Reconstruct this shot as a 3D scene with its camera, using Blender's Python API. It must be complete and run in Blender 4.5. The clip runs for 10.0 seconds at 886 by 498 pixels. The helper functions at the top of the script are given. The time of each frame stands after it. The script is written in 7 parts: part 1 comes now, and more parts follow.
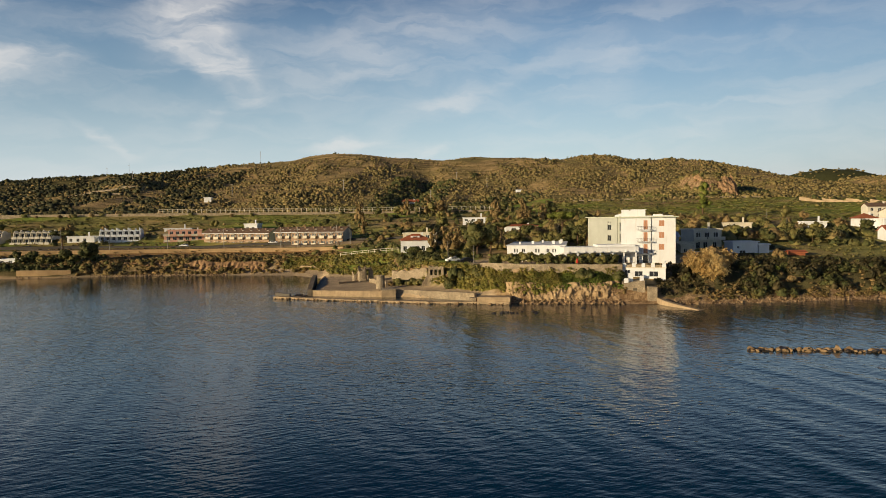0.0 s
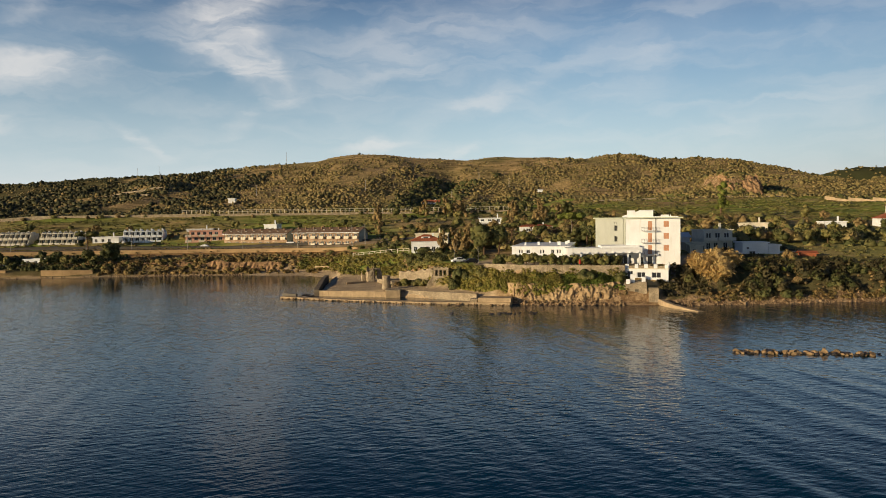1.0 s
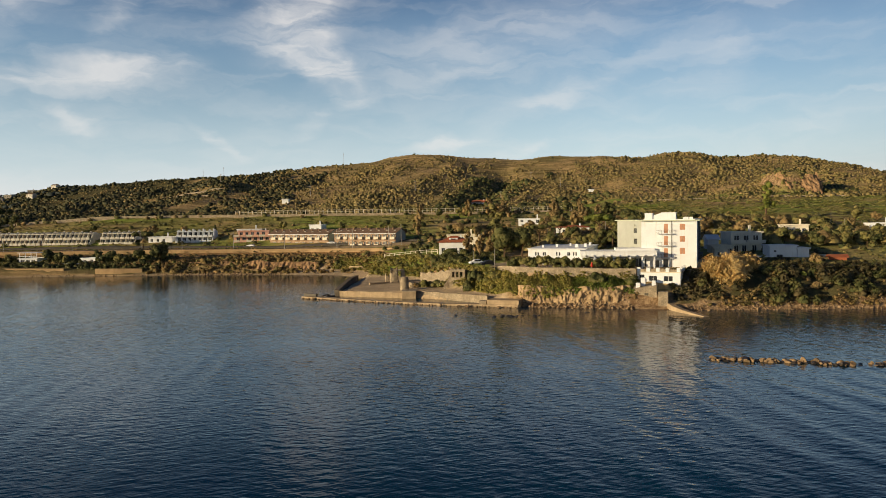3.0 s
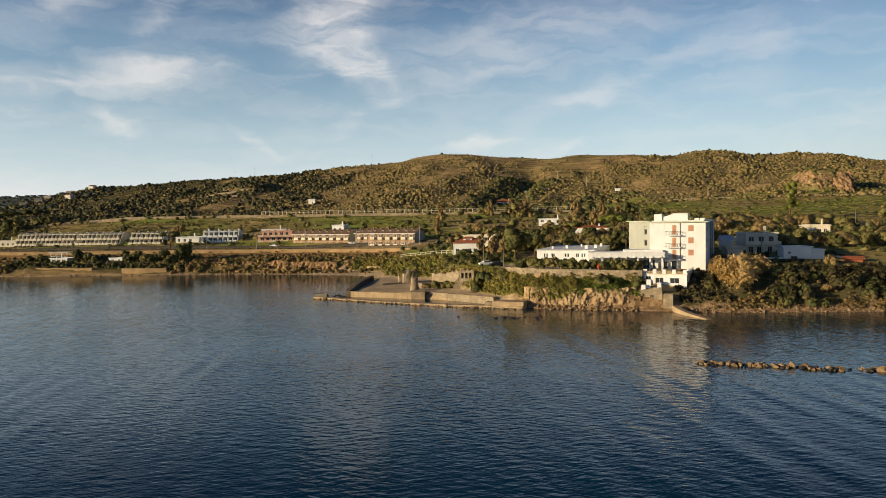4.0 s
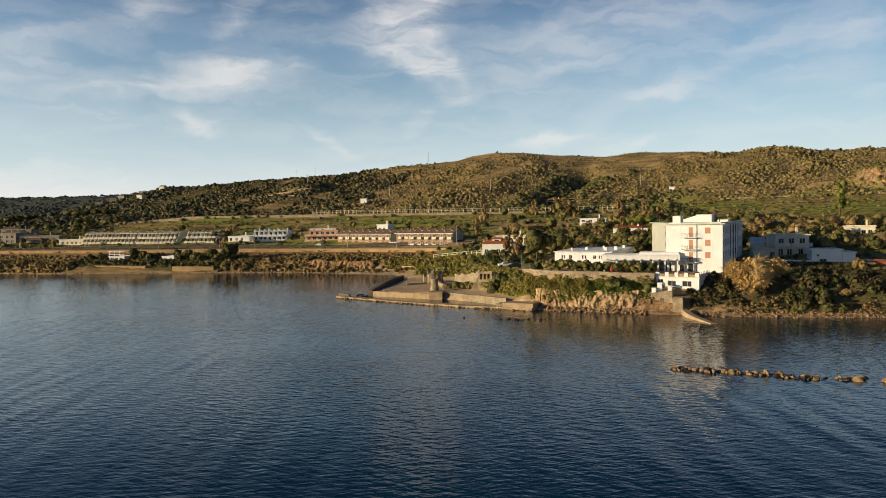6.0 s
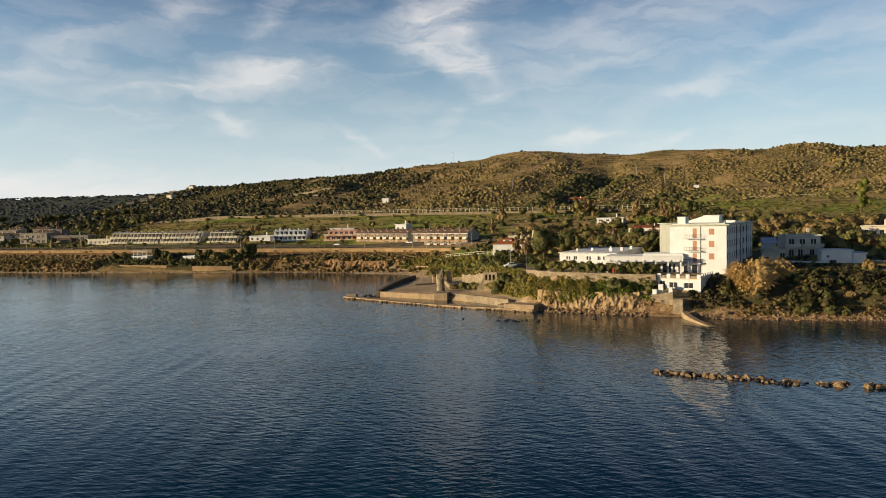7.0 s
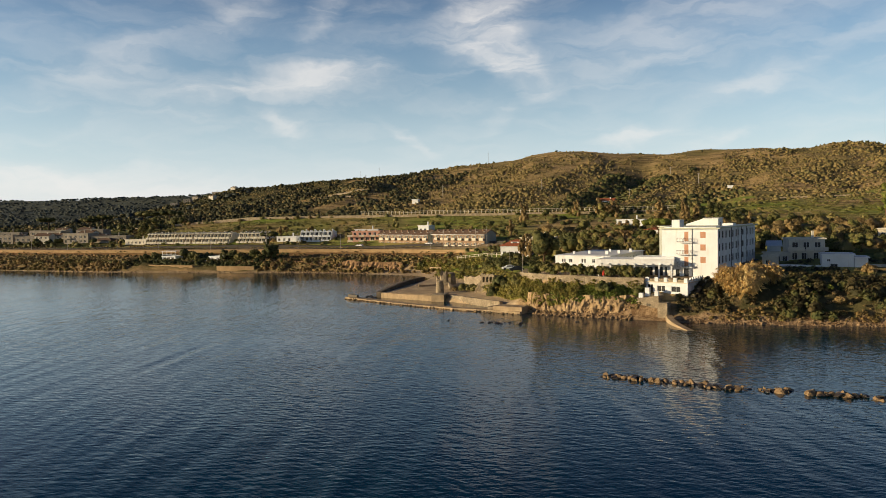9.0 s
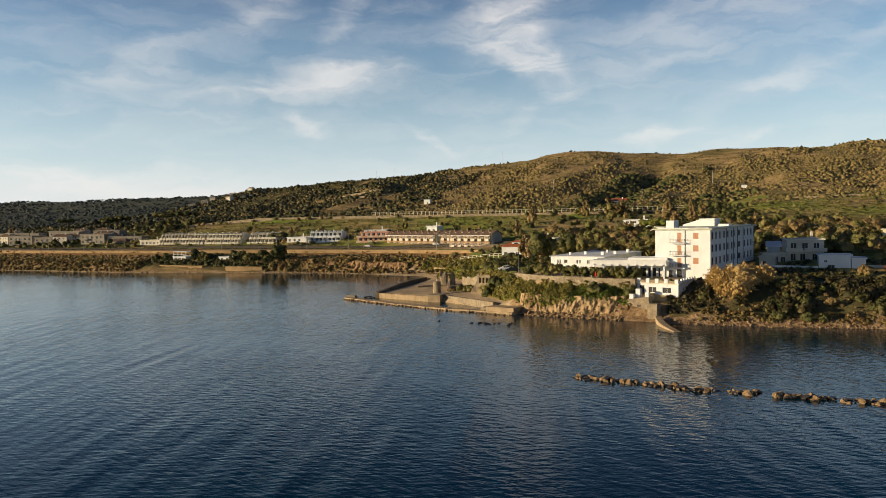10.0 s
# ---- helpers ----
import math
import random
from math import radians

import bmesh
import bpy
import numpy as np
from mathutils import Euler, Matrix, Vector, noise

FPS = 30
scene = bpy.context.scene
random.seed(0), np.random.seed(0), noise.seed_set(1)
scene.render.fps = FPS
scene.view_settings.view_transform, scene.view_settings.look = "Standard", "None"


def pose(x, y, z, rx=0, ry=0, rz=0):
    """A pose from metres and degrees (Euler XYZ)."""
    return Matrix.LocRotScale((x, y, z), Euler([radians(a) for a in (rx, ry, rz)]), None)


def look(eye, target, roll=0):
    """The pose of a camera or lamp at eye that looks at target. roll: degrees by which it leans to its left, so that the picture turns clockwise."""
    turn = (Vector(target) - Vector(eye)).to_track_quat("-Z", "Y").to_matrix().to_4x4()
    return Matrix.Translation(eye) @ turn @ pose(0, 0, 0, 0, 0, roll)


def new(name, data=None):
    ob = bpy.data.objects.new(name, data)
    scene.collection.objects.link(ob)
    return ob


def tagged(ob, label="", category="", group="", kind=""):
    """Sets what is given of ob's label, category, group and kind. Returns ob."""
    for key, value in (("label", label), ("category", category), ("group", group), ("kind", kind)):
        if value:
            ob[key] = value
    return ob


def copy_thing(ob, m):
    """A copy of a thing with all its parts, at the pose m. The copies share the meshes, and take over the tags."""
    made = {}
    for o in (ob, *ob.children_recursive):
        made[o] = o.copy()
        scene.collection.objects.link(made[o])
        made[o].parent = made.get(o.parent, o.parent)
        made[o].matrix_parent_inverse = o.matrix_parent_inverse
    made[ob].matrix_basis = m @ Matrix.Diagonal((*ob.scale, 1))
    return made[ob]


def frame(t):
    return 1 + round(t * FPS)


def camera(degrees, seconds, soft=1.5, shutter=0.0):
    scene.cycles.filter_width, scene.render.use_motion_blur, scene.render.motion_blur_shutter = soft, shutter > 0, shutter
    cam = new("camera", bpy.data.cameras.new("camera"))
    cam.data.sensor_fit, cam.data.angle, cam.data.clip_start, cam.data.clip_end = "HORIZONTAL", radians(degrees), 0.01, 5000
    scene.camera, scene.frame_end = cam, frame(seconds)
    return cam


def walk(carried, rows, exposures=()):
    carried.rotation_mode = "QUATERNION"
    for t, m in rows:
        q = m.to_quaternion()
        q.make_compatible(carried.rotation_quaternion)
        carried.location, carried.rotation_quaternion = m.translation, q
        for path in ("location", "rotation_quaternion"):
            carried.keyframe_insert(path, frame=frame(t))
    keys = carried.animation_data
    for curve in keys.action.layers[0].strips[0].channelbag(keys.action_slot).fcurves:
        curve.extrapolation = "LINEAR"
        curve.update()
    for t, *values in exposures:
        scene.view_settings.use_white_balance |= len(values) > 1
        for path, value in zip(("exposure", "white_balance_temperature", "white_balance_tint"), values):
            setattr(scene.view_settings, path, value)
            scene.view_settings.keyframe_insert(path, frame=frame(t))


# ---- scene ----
cam = camera(62.8, 10.0, soft=0.75)
PATH = [
    (0, (-6.523, -0.79, 21.562), (-6.403, 1.205, 21.476), -0.7),
    (0.5, (-2.865, -1.698, 21.715), (-2.788, 0.299, 21.63), -0.8),
    (1, (0.809, -2.571, 21.882), (0.844, -0.573, 21.796), -0.8),
    (1.5, (4.492, -3.356, 22.088), (4.483, -1.358, 22.002), -0.7),
    (2, (8.2, -4.044, 22.29), (8.145, -2.046, 22.203), -0.8),
    (2.5, (11.945, -4.612, 22.493), (11.841, -2.617, 22.406), -0.8),
    (4, (23.164, -5.971, 23.548), (22.917, -3.989, 23.458), -0.9),
    (4.5, (26.876, -6.317, 23.752), (26.582, -4.341, 23.661), -0.9),
    (5, (30.66, -6.592, 23.935), (30.318, -4.624, 23.844), -0.9),
    (5.5, (34.471, -6.707, 24.154), (34.081, -4.747, 24.062), -0.9),
    (7, (46.234, -6.094, 25.367), (45.714, -4.165, 25.269), -1.1),
    (7.5, (50.158, -5.825, 25.543), (49.599, -3.907, 25.444), -1.1),
    (8, (53.984, -5.508, 25.703), (53.395, -3.599, 25.606), -1.1),
    (8.5, (57.847, -5.131, 25.835), (57.228, -3.232, 25.739), -1.1),
    (9, (61.679, -4.621, 25.953), (61.031, -2.732, 25.857), -1.1),
    (9.5, (65.437, -3.999, 26.056), (64.761, -2.119, 25.96), -1.2),
    (10, (69.194, -3.269, 26.139), (68.49, -1.399, 26.044), -1.2),
]
walk(cam, [(t, look(eye, target, roll)) for t, eye, target, roll in PATH], [(0, 0.06), (2, 0.10), (4, 0.16), (10, 0.19)])

# ---------------- light ----------------
SUN_TO = Vector((-0.88, -0.475, 0.0)).normalized()
SUN_EL = radians(11.0)
sun_dir = Vector((SUN_TO.x * math.cos(SUN_EL), SUN_TO.y * math.cos(SUN_EL), math.sin(SUN_EL)))
sun = new("sun", bpy.data.lights.new("sun", "SUN"))
sun.data.energy, sun.data.angle, sun.data.color = 5.0, radians(0.6), (1.0, 0.77, 0.47)
sun.matrix_basis = look((0, 0, 0), -sun_dir)


class Nodes:
    """A small builder of node trees."""

    def __init__(self, tree):
        self.tree = tree
        tree.nodes.clear()

    def add(self, kind, **values):
        n = self.tree.nodes.new(kind)
        ins = values.pop("ins", {})
        for k, v in values.items():
            setattr(n, k, v)
        for k, v in ins.items():
            self.put(n.inputs[k], v)
        return n

    def put(self, socket, v):
        if isinstance(v, bpy.types.NodeSocket):
            self.tree.links.new(v, socket)
        else:
            socket.default_value = v

    def math(self, op, a, b=0.0, c=0.0, clamp=False):
        n = self.add("ShaderNodeMath", operation=op, use_clamp=clamp)
        for i, v in enumerate((a, b, c)):
            self.put(n.inputs[i], v)
        return n.outputs[0]

    def mix(self, f, a, b, blend="MIX"):
        n = self.add("ShaderNodeMix", data_type="RGBA", blend_type=blend)
        self.put(n.inputs[0], f)
        self.put(n.inputs[6], a if isinstance(a, bpy.types.NodeSocket) else (*a, 1.0))
        self.put(n.inputs[7], b if isinstance(b, bpy.types.NodeSocket) else (*b, 1.0))
        return n.outputs[2]

    def ramp(self, f, lo, hi, out_lo=0.0, out_hi=1.0):
        n = self.add("ShaderNodeMapRange", interpolation_type="SMOOTHSTEP")
        for k, v in (("Value", f), ("From Min", lo), ("From Max", hi), ("To Min", out_lo), ("To Max", out_hi)):
            self.put(n.inputs[k], v)
        return n.outputs["Result"]

    def noise(self, vec, scale, detail=4.0, rough=0.55, distort=0.0):
        n = self.add("ShaderNodeTexNoise", ins={"Scale": scale, "Detail": detail, "Roughness": rough, "Distortion": distort})
        if vec is not None:
            self.put(n.inputs["Vector"], vec)
        return n.outputs["Fac"]


def make_world():
    w = bpy.data.worlds.new("sky")
    scene.world = w
    w.use_nodes = True
    b = Nodes(w.node_tree)
    sky = b.add("ShaderNodeTexSky", sky_type="NISHITA", sun_disc=False, sun_elevation=SUN_EL,
                sun_rotation=math.atan2(SUN_TO.x, SUN_TO.y), air_density=1.0, dust_density=0.5, ozone_density=1.6, altitude=0.0)
    co = b.add("ShaderNodeTexCoord").outputs["Generated"]
    sep = b.add("ShaderNodeSeparateXYZ", ins={0: co})
    x, y, z = sep.outputs
    az = b.math("DEGREES", b.math("ARCTAN2", x, y))
    el = b.math("DEGREES", b.math("ARCSINE", z))
    # wisps of high cloud: where they lie (azimuth, elevation), half sizes, lean and strength
    wisps = (
        (-15.6, 14.6, 4.6, 3.4, 35, 1.0), (-14.2, 12.4, 3.8, 1.9, -36, 1.0), (-13.0, 11.0, 3.8, 1.7, -32, 0.95), (-14.0, 17.5, 3.6, 2.6, 50, 0.9),
        (-37.0, 9.4, 5.2, 1.7, 8, 0.8), (-29.4, 10.3, 6.2, 1.5, 2, 0.85), (-26.5, 11.0, 5.0, 1.0, 8, 0.6), (-43.0, 11.0, 6.0, 2.0, 20, 0.5),
        (-31.0, 7.2, 2.2, 0.8, -26, 0.7), (-22.0, 6.3, 3.0, 0.55, -30, 0.6), (-14.4, 7.2, 1.7, 1.0, 50, 0.5), (-33.8, 15.6, 3.6, 2.0, 35, 0.6), (-27.6, 15.3, 3.4, 1.2, 50, 0.55),
        (4.0, 8.9, 10.5, 1.1, 20, 0.55), (-1.0, 12.8, 12.0, 3.2, 14, 0.5), (-3.5, 6.0, 4.5, 0.7, 12, 0.55), (2.0, 5.2, 3.0, 0.5, 20, 0.4), (17.0, 12.0, 7.0, 2.6, 28, 0.30), (26.0, 7.0, 9.0, 1.6, 14, 0.28),
        (-45.0, 2.6, 14.0, 1.5, -3, 0.9), (-64.0, 13.0, 12.0, 3.0, 15, 0.6), (-100.0, 25.0, 25.0, 5.0, 12, 0.5), (150.0, 22.0, 30.0, 5.0, 8, 0.5),
    )
    place = b.add("ShaderNodeCombineXYZ", ins={0: b.math("MULTIPLY", az, 0.16), 1: b.math("MULTIPLY", el, 0.3), 2: 0.0}).outputs[0]
    warp = b.add("ShaderNodeTexNoise", ins={"Vector": place, "Scale": 1.6, "Detail": 4.0, "Roughness": 0.55}).outputs["Color"]
    wsep = b.add("ShaderNodeSeparateXYZ", ins={0: warp})
    az_w = b.math("ADD", az, b.math("MULTIPLY", b.math("SUBTRACT", wsep.outputs[0], 0.5), 4.0))
    el_w = b.math("ADD", el, b.math("MULTIPLY", b.math("SUBTRACT", wsep.outputs[1], 0.5), 3.0))
    flow = b.add("ShaderNodeCombineXYZ", ins={0: b.math("MULTIPLY", az_w, 0.13), 1: b.math("MULTIPLY", el_w, 0.62), 2: 0.0}).outputs[0]
    turn = b.add("ShaderNodeVectorRotate", rotation_type="Z_AXIS", ins={"Vector": flow, "Angle": -0.55}).outputs[0]
    streak = b.noise(turn, 1.0, 6.0, 0.52, 0.5)
    total = 0.0
    for a0, e0, ra, re_, lean, strong in wisps:
        c, s = math.cos(radians(lean)), math.sin(radians(lean))
        da, de = b.math("SUBTRACT", az_w, a0), b.math("SUBTRACT", el_w, e0)
        u = b.math("DIVIDE", b.math("ADD", b.math("MULTIPLY", da, c), b.math("MULTIPLY", de, s)), ra)
        v = b.math("DIVIDE", b.math("SUBTRACT", b.math("MULTIPLY", de, c), b.math("MULTIPLY", da, s)), re_)
        d = b.math("SQRT", b.math("ADD", b.math("MULTIPLY", u, u), b.math("MULTIPLY", v, v)))
        total = b.math("ADD", total, b.math("MULTIPLY", b.ramp(d, 1.3, 0.0), strong))
    cover = b.math("MULTIPLY", b.ramp(streak, 0.30, 0.62, 0.38, 1.0), b.math("MINIMUM", total, 1.0))
    veil = b.math("MULTIPLY", b.ramp(streak, 0.34, 0.75), b.ramp(el, 16.0, 30.0, 0.16, 0.03))
    # cloud thins above the view to keep its reflections in the sea faint
    cover = b.math("MULTIPLY", b.math("ADD", b.math("MULTIPLY", cover, 0.54), veil, clamp=True), b.ramp(el, 17.0, 24.0, 1.0, 0.2))
    low = b.ramp(el, 12.0, 0.0)
    # unseen upper sky made darker to dim water reflections and fill light
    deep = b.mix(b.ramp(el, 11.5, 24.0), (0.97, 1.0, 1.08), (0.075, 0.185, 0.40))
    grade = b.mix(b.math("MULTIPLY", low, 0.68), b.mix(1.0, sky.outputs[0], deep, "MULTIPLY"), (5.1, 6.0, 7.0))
    grade = b.mix(b.math("MULTIPLY", b.ramp(el, 4.5, 0.0), 0.5), grade, (6.5, 6.3, 5.9))
    away = b.ramp(az, 4.0, 45.0)
    grade = b.mix(away, grade, b.mix(1.0, grade, (0.70, 0.69, 0.70), "MULTIPLY"))
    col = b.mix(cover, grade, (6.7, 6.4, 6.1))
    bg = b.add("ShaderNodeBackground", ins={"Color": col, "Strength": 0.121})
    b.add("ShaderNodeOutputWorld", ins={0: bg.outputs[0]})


make_world()

# ---------------- materials ----------------
def material(name, build):
    m = bpy.data.materials.new(name)
    m.use_nodes = True
    b = Nodes(m.node_tree)
    sh = b.add("ShaderNodeBsdfPrincipled")
    b.add("ShaderNodeOutputMaterial", ins={0: sh.outputs[0]})
    build(b, sh)
    return m


def world_pos(b):
    return b.add("ShaderNodeNewGeometry").outputs["Position"]


def bump(b, sh, height, strength, distance):
    n = b.add("ShaderNodeBump", ins={"Height": height, "Strength": strength, "Distance": distance})
    b.put(sh.inputs["Normal"], n.outputs[0])


def plain(name, col, rough=0.8, vary=0.18, scale=0.6, grain=9.0, relief=0.02, metal=0.0, dirt=None, stones=0.0):
    """A weathered surface: broad stains and fine grain over a base colour."""
    def build(b, sh):
        p = world_pos(b)
        broad, fine = b.noise(p, scale, 5.0, 0.6), b.noise(p, grain, 3.0, 0.6)
        dark = tuple(c * (1 - vary) for c in col)
        light = tuple(min(1.0, c * (1 + vary * 0.5)) for c in col)
        c = b.mix(b.ramp(broad, 0.3, 0.7), dark, light)
        c = b.mix(b.math("MULTIPLY", b.ramp(fine, 0.45, 0.75), 0.25), c, tuple(x * 0.75 for x in col))
        if dirt:
            st = b.add("ShaderNodeMapping", ins={"Vector": p, "Scale": (1.6, 1.6, 0.18)}).outputs[0]
            c = b.mix(b.math("MULTIPLY", b.ramp(b.noise(st, 1.0, 5.0, 0.65), 0.52, 0.72), 0.5), c, dirt)
        if stones:
            # rubble masonry: each stone its own tone, with recessed joints
            q = b.add("ShaderNodeMapping", ins={"Vector": p, "Scale": (stones, stones, stones * 1.5)}).outputs[0]
            cell = b.add("ShaderNodeTexVoronoi", ins={"Vector": q, "Scale": 1.0}).outputs["Color"]
            edge = b.add("ShaderNodeTexVoronoi", feature="DISTANCE_TO_EDGE", ins={"Vector": q, "Scale": 1.0}).outputs["Distance"]
            tone = b.add("ShaderNodeSeparateXYZ", ins={0: cell}).outputs[0]
            c = b.mix(b.math("MULTIPLY", tone, 0.4), c, tuple(x * 0.5 for x in col))
            c = b.mix(b.math("MULTIPLY", b.ramp(edge, 0.09, 0.02), 0.7), c, tuple(x * 0.4 for x in col))
            fine = b.math("ADD", fine, b.math("MULTIPLY", b.ramp(edge, 0.0, 0.18), 1.6))
        b.put(sh.inputs["Base Color"], c)
        sh.inputs["Roughness"].default_value, sh.inputs["Metallic"].default_value = rough, metal
        sh.inputs["Specular IOR Level"].default_value = 0.15 if rough > 0.75 else 0.5
        if relief:
            bump(b, sh, fine, 0.6, relief)
    return material(name, build)


def foliage(name, cols, shine=0.6):
    """Leaves: colours drift from clump to clump, a little from leaf to leaf, and some light passes through."""
    def build(b, sh):
        isl = b.add("ShaderNodeNewGeometry").outputs["Random Per Island"]
        p = world_pos(b)
        c = b.mix(b.ramp(b.noise(p, 0.12, 3.0), 0.35, 0.65), cols[0], cols[1])
        c = b.mix(b.math("MULTIPLY", b.ramp(b.noise(p, 0.45, 2.0), 0.5, 0.7), 0.75), c, cols[2])
        c = b.mix(b.math("MULTIPLY", b.ramp(isl, 0.6, 1.0), 0.5), c, cols[2])
        c = b.mix(b.math("MULTIPLY", b.ramp(isl, 0.4, 0.0), 0.5), c, tuple(x * 0.5 for x in cols[0]))
        b.put(sh.inputs["Base Color"], c)
        sh.inputs["Roughness"].default_value = shine
        sh.inputs["Specular IOR Level"].default_value = 0.15
        bump(b, sh, b.noise(p, 1.7, 3.0, 0.6), 0.7, 0.5)
        thin = b.add("ShaderNodeBsdfTranslucent", ins={"Color": c})
        both = b.add("ShaderNodeMixShader", ins={0: 0.22, 1: sh.outputs[0], 2: thin.outputs[0]})
        out = [n for n in b.tree.nodes if n.type == "OUTPUT_MATERIAL"][0]
        b.put(out.inputs[0], both.outputs[0])
    return material(name, build)


def build_ground(b, sh):
    p = world_pos(b)
    att = lambda n: b.add("ShaderNodeAttribute", attribute_name=n).outputs["Fac"]
    n1, n2, n3 = b.noise(p, 0.02, 6.0, 0.6), b.noise(p, 0.22, 6.0, 0.65), b.noise(p, 2.2, 4.0, 0.65)
    dry = b.mix(b.ramp(n2, 0.35, 0.65), (0.50, 0.355, 0.175), (0.34, 0.245, 0.115))
    dry = b.mix(b.ramp(n1, 0.42, 0.62), dry, (0.29, 0.225, 0.10))
    row = b.add("ShaderNodeMapping", ins={"Vector": p, "Rotation": (0, 0, 0.25), "Scale": (0.02, 0.16, 0.1)}).outputs[0]
    dry = b.mix(b.math("MULTIPLY", b.ramp(b.noise(row, 1.0, 5.0, 0.6), 0.48, 0.62), 0.7), dry, (0.13, 0.105, 0.045))
    grass = b.mix(b.ramp(n2, 0.3, 0.7), (0.19, 0.27, 0.045), (0.30, 0.34, 0.07))
    grass = b.mix(b.ramp(b.noise(p, 0.05, 5.0, 0.6), 0.45, 0.68), grass, (0.36, 0.29, 0.10))
    grass = b.mix(b.math("MULTIPLY", b.ramp(b.noise(row, 1.0, 4.0, 0.6), 0.5, 0.6), 0.6), grass, (0.10, 0.13, 0.035))
    c = b.mix(att("grass"), dry, grass)
    st = b.add("ShaderNodeMapping", ins={"Vector": p, "Scale": (1.0, 1.0, 0.45)}).outputs[0]
    rock = b.mix(b.ramp(b.noise(st, 0.7, 7.0, 0.68), 0.38, 0.64), (0.17, 0.105, 0.055), (0.44, 0.31, 0.175))
    c = b.mix(att("wood"), c, b.mix(n2, (0.045, 0.055, 0.024), (0.075, 0.075, 0.030)))
    # distance haze put into the colour: far ground turns paler blue-grey
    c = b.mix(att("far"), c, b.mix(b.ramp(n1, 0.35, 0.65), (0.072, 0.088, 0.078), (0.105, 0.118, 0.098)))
    c = b.mix(att("rock"), c, rock)
    sand = b.mix(b.ramp(n2, 0.3, 0.7), (0.56, 0.43, 0.27), (0.42, 0.32, 0.20))
    c = b.mix(att("sand"), c, sand)
    soil = b.mix(b.ramp(n2, 0.35, 0.65), (0.42, 0.25, 0.10), (0.33, 0.20, 0.085))
    c = b.mix(att("soil"), c, soil)
    c = b.mix(b.math("MULTIPLY", b.ramp(n3, 0.5, 0.75), 0.3), c, (0.06, 0.05, 0.022))
    b.put(sh.inputs["Base Color"], c)
    sh.inputs["Roughness"].default_value = 0.95
    sh.inputs["Specular IOR Level"].default_value = 0.06
    bump(b, sh, b.math("ADD", n2, b.math("MULTIPLY", n3, 0.35)), 0.8, 0.7)


def build_water(b, sh):
    p = world_pos(b)
    def waves(wavelength, angle, stretch, detail, rough):
        """Ripples that travel at an angle to the x axis, with crests stretched along."""
        turned = b.add("ShaderNodeVectorRotate", rotation_type="Z_AXIS", ins={"Vector": p, "Angle": -radians(angle)}).outputs[0]
        m = b.add("ShaderNodeMapping", ins={"Vector": turned, "Scale": (1 / wavelength, 1 / wavelength / stretch, 1.0)}).outputs[0]
        return b.noise(m, 1.0, detail, rough, 0.15)
    x, y, _ = b.add("ShaderNodeSeparateXYZ", ins={0: p}).outputs
    swell = b.math("ADD", waves(3.4, 15, 7.0, 1.0, 0.4), b.math("MULTIPLY", waves(2.3, 22, 6.0, 1.0, 0.4), 0.6))
    chop = b.math("ADD", waves(1.0, 70, 3.2, 2.0, 0.5), waves(0.8, 112, 3.0, 2.0, 0.5))
    small = waves(0.42, 95, 1.8, 2.0, 0.5)
    gust = b.ramp(b.noise(p, 0.018, 3.0, 0.5), 0.3, 0.7, 0.65, 1.2)
    bands = b.ramp(waves(38, 60, 2.5, 2.0, 0.5), 0.35, 0.65, 0.45, 1.1)
    lee = b.math("MULTIPLY", b.ramp(y, 85.0, 165.0, 1.0, 0.8), b.ramp(b.math("SUBTRACT", y, b.math("MULTIPLY", x, 0.4)), 150.0, 300.0, 1.0, 0.7))
    h = b.math("MULTIPLY", b.math("MULTIPLY", swell, 0.14), bands)
    h = b.math("ADD", h, b.math("MULTIPLY", b.math("ADD", b.math("MULTIPLY", chop, 0.082), b.math("MULTIPLY", small, 0.014)), gust))
    h = b.math("MULTIPLY", b.math("MULTIPLY", h, lee), b.ramp(y, 35.0, 100.0, 0.62, 1.0))
    b.put(sh.inputs["Base Color"], b.mix(b.ramp(b.noise(p, 0.02, 3.0), 0.35, 0.65), (0.0008, 0.020, 0.040), (0.001, 0.028, 0.046)))
    sh.inputs["Roughness"].default_value, sh.inputs["IOR"].default_value = 0.05, 1.33
    sh.inputs["Specular IOR Level"].default_value = 0.44
    bump(b, sh, h, 1.0, 1.0)


M_GROUND = material("ground", build_ground)
M_WATER = material("sea water", build_water)
M_WHITE = plain("white render", (0.76, 0.785, 0.79), 0.85, 0.07, 0.35, 6.0, 0.01, dirt=(0.62, 0.60, 0.55))
M_GREY = plain("grey-beige render", (0.42, 0.44, 0.39), 0.85, 0.08, 0.35, 6.0, 0.01)
M_FLATS = plain("weathered off-white render", (0.64, 0.61, 0.52), 0.85, 0.15, 0.35, 6.0, 0.01, dirt=(0.36, 0.32, 0.25))
M_CREAM = plain("cream render", (0.70, 0.64, 0.50), 0.85, 0.10, 0.35, 6.0, 0.01, dirt=(0.5, 0.44, 0.34))
M_PINK = plain("pink render", (0.72, 0.43, 0.31), 0.85, 0.12, 0.4, 6.0, 0.01)
M_BRICK = plain("brown brick facing", (0.36, 0.25, 0.165), 0.85, 0.2, 0.5, 8.0, 0.02)
M_TILE = plain("terracotta tiles", (0.36, 0.12, 0.06), 0.8, 0.25, 0.8, 6.0, 0.05)
M_BROWNTILE = plain("weathered brown tiles", (0.17, 0.115, 0.08), 0.85, 0.25, 0.8, 6.0, 0.05)
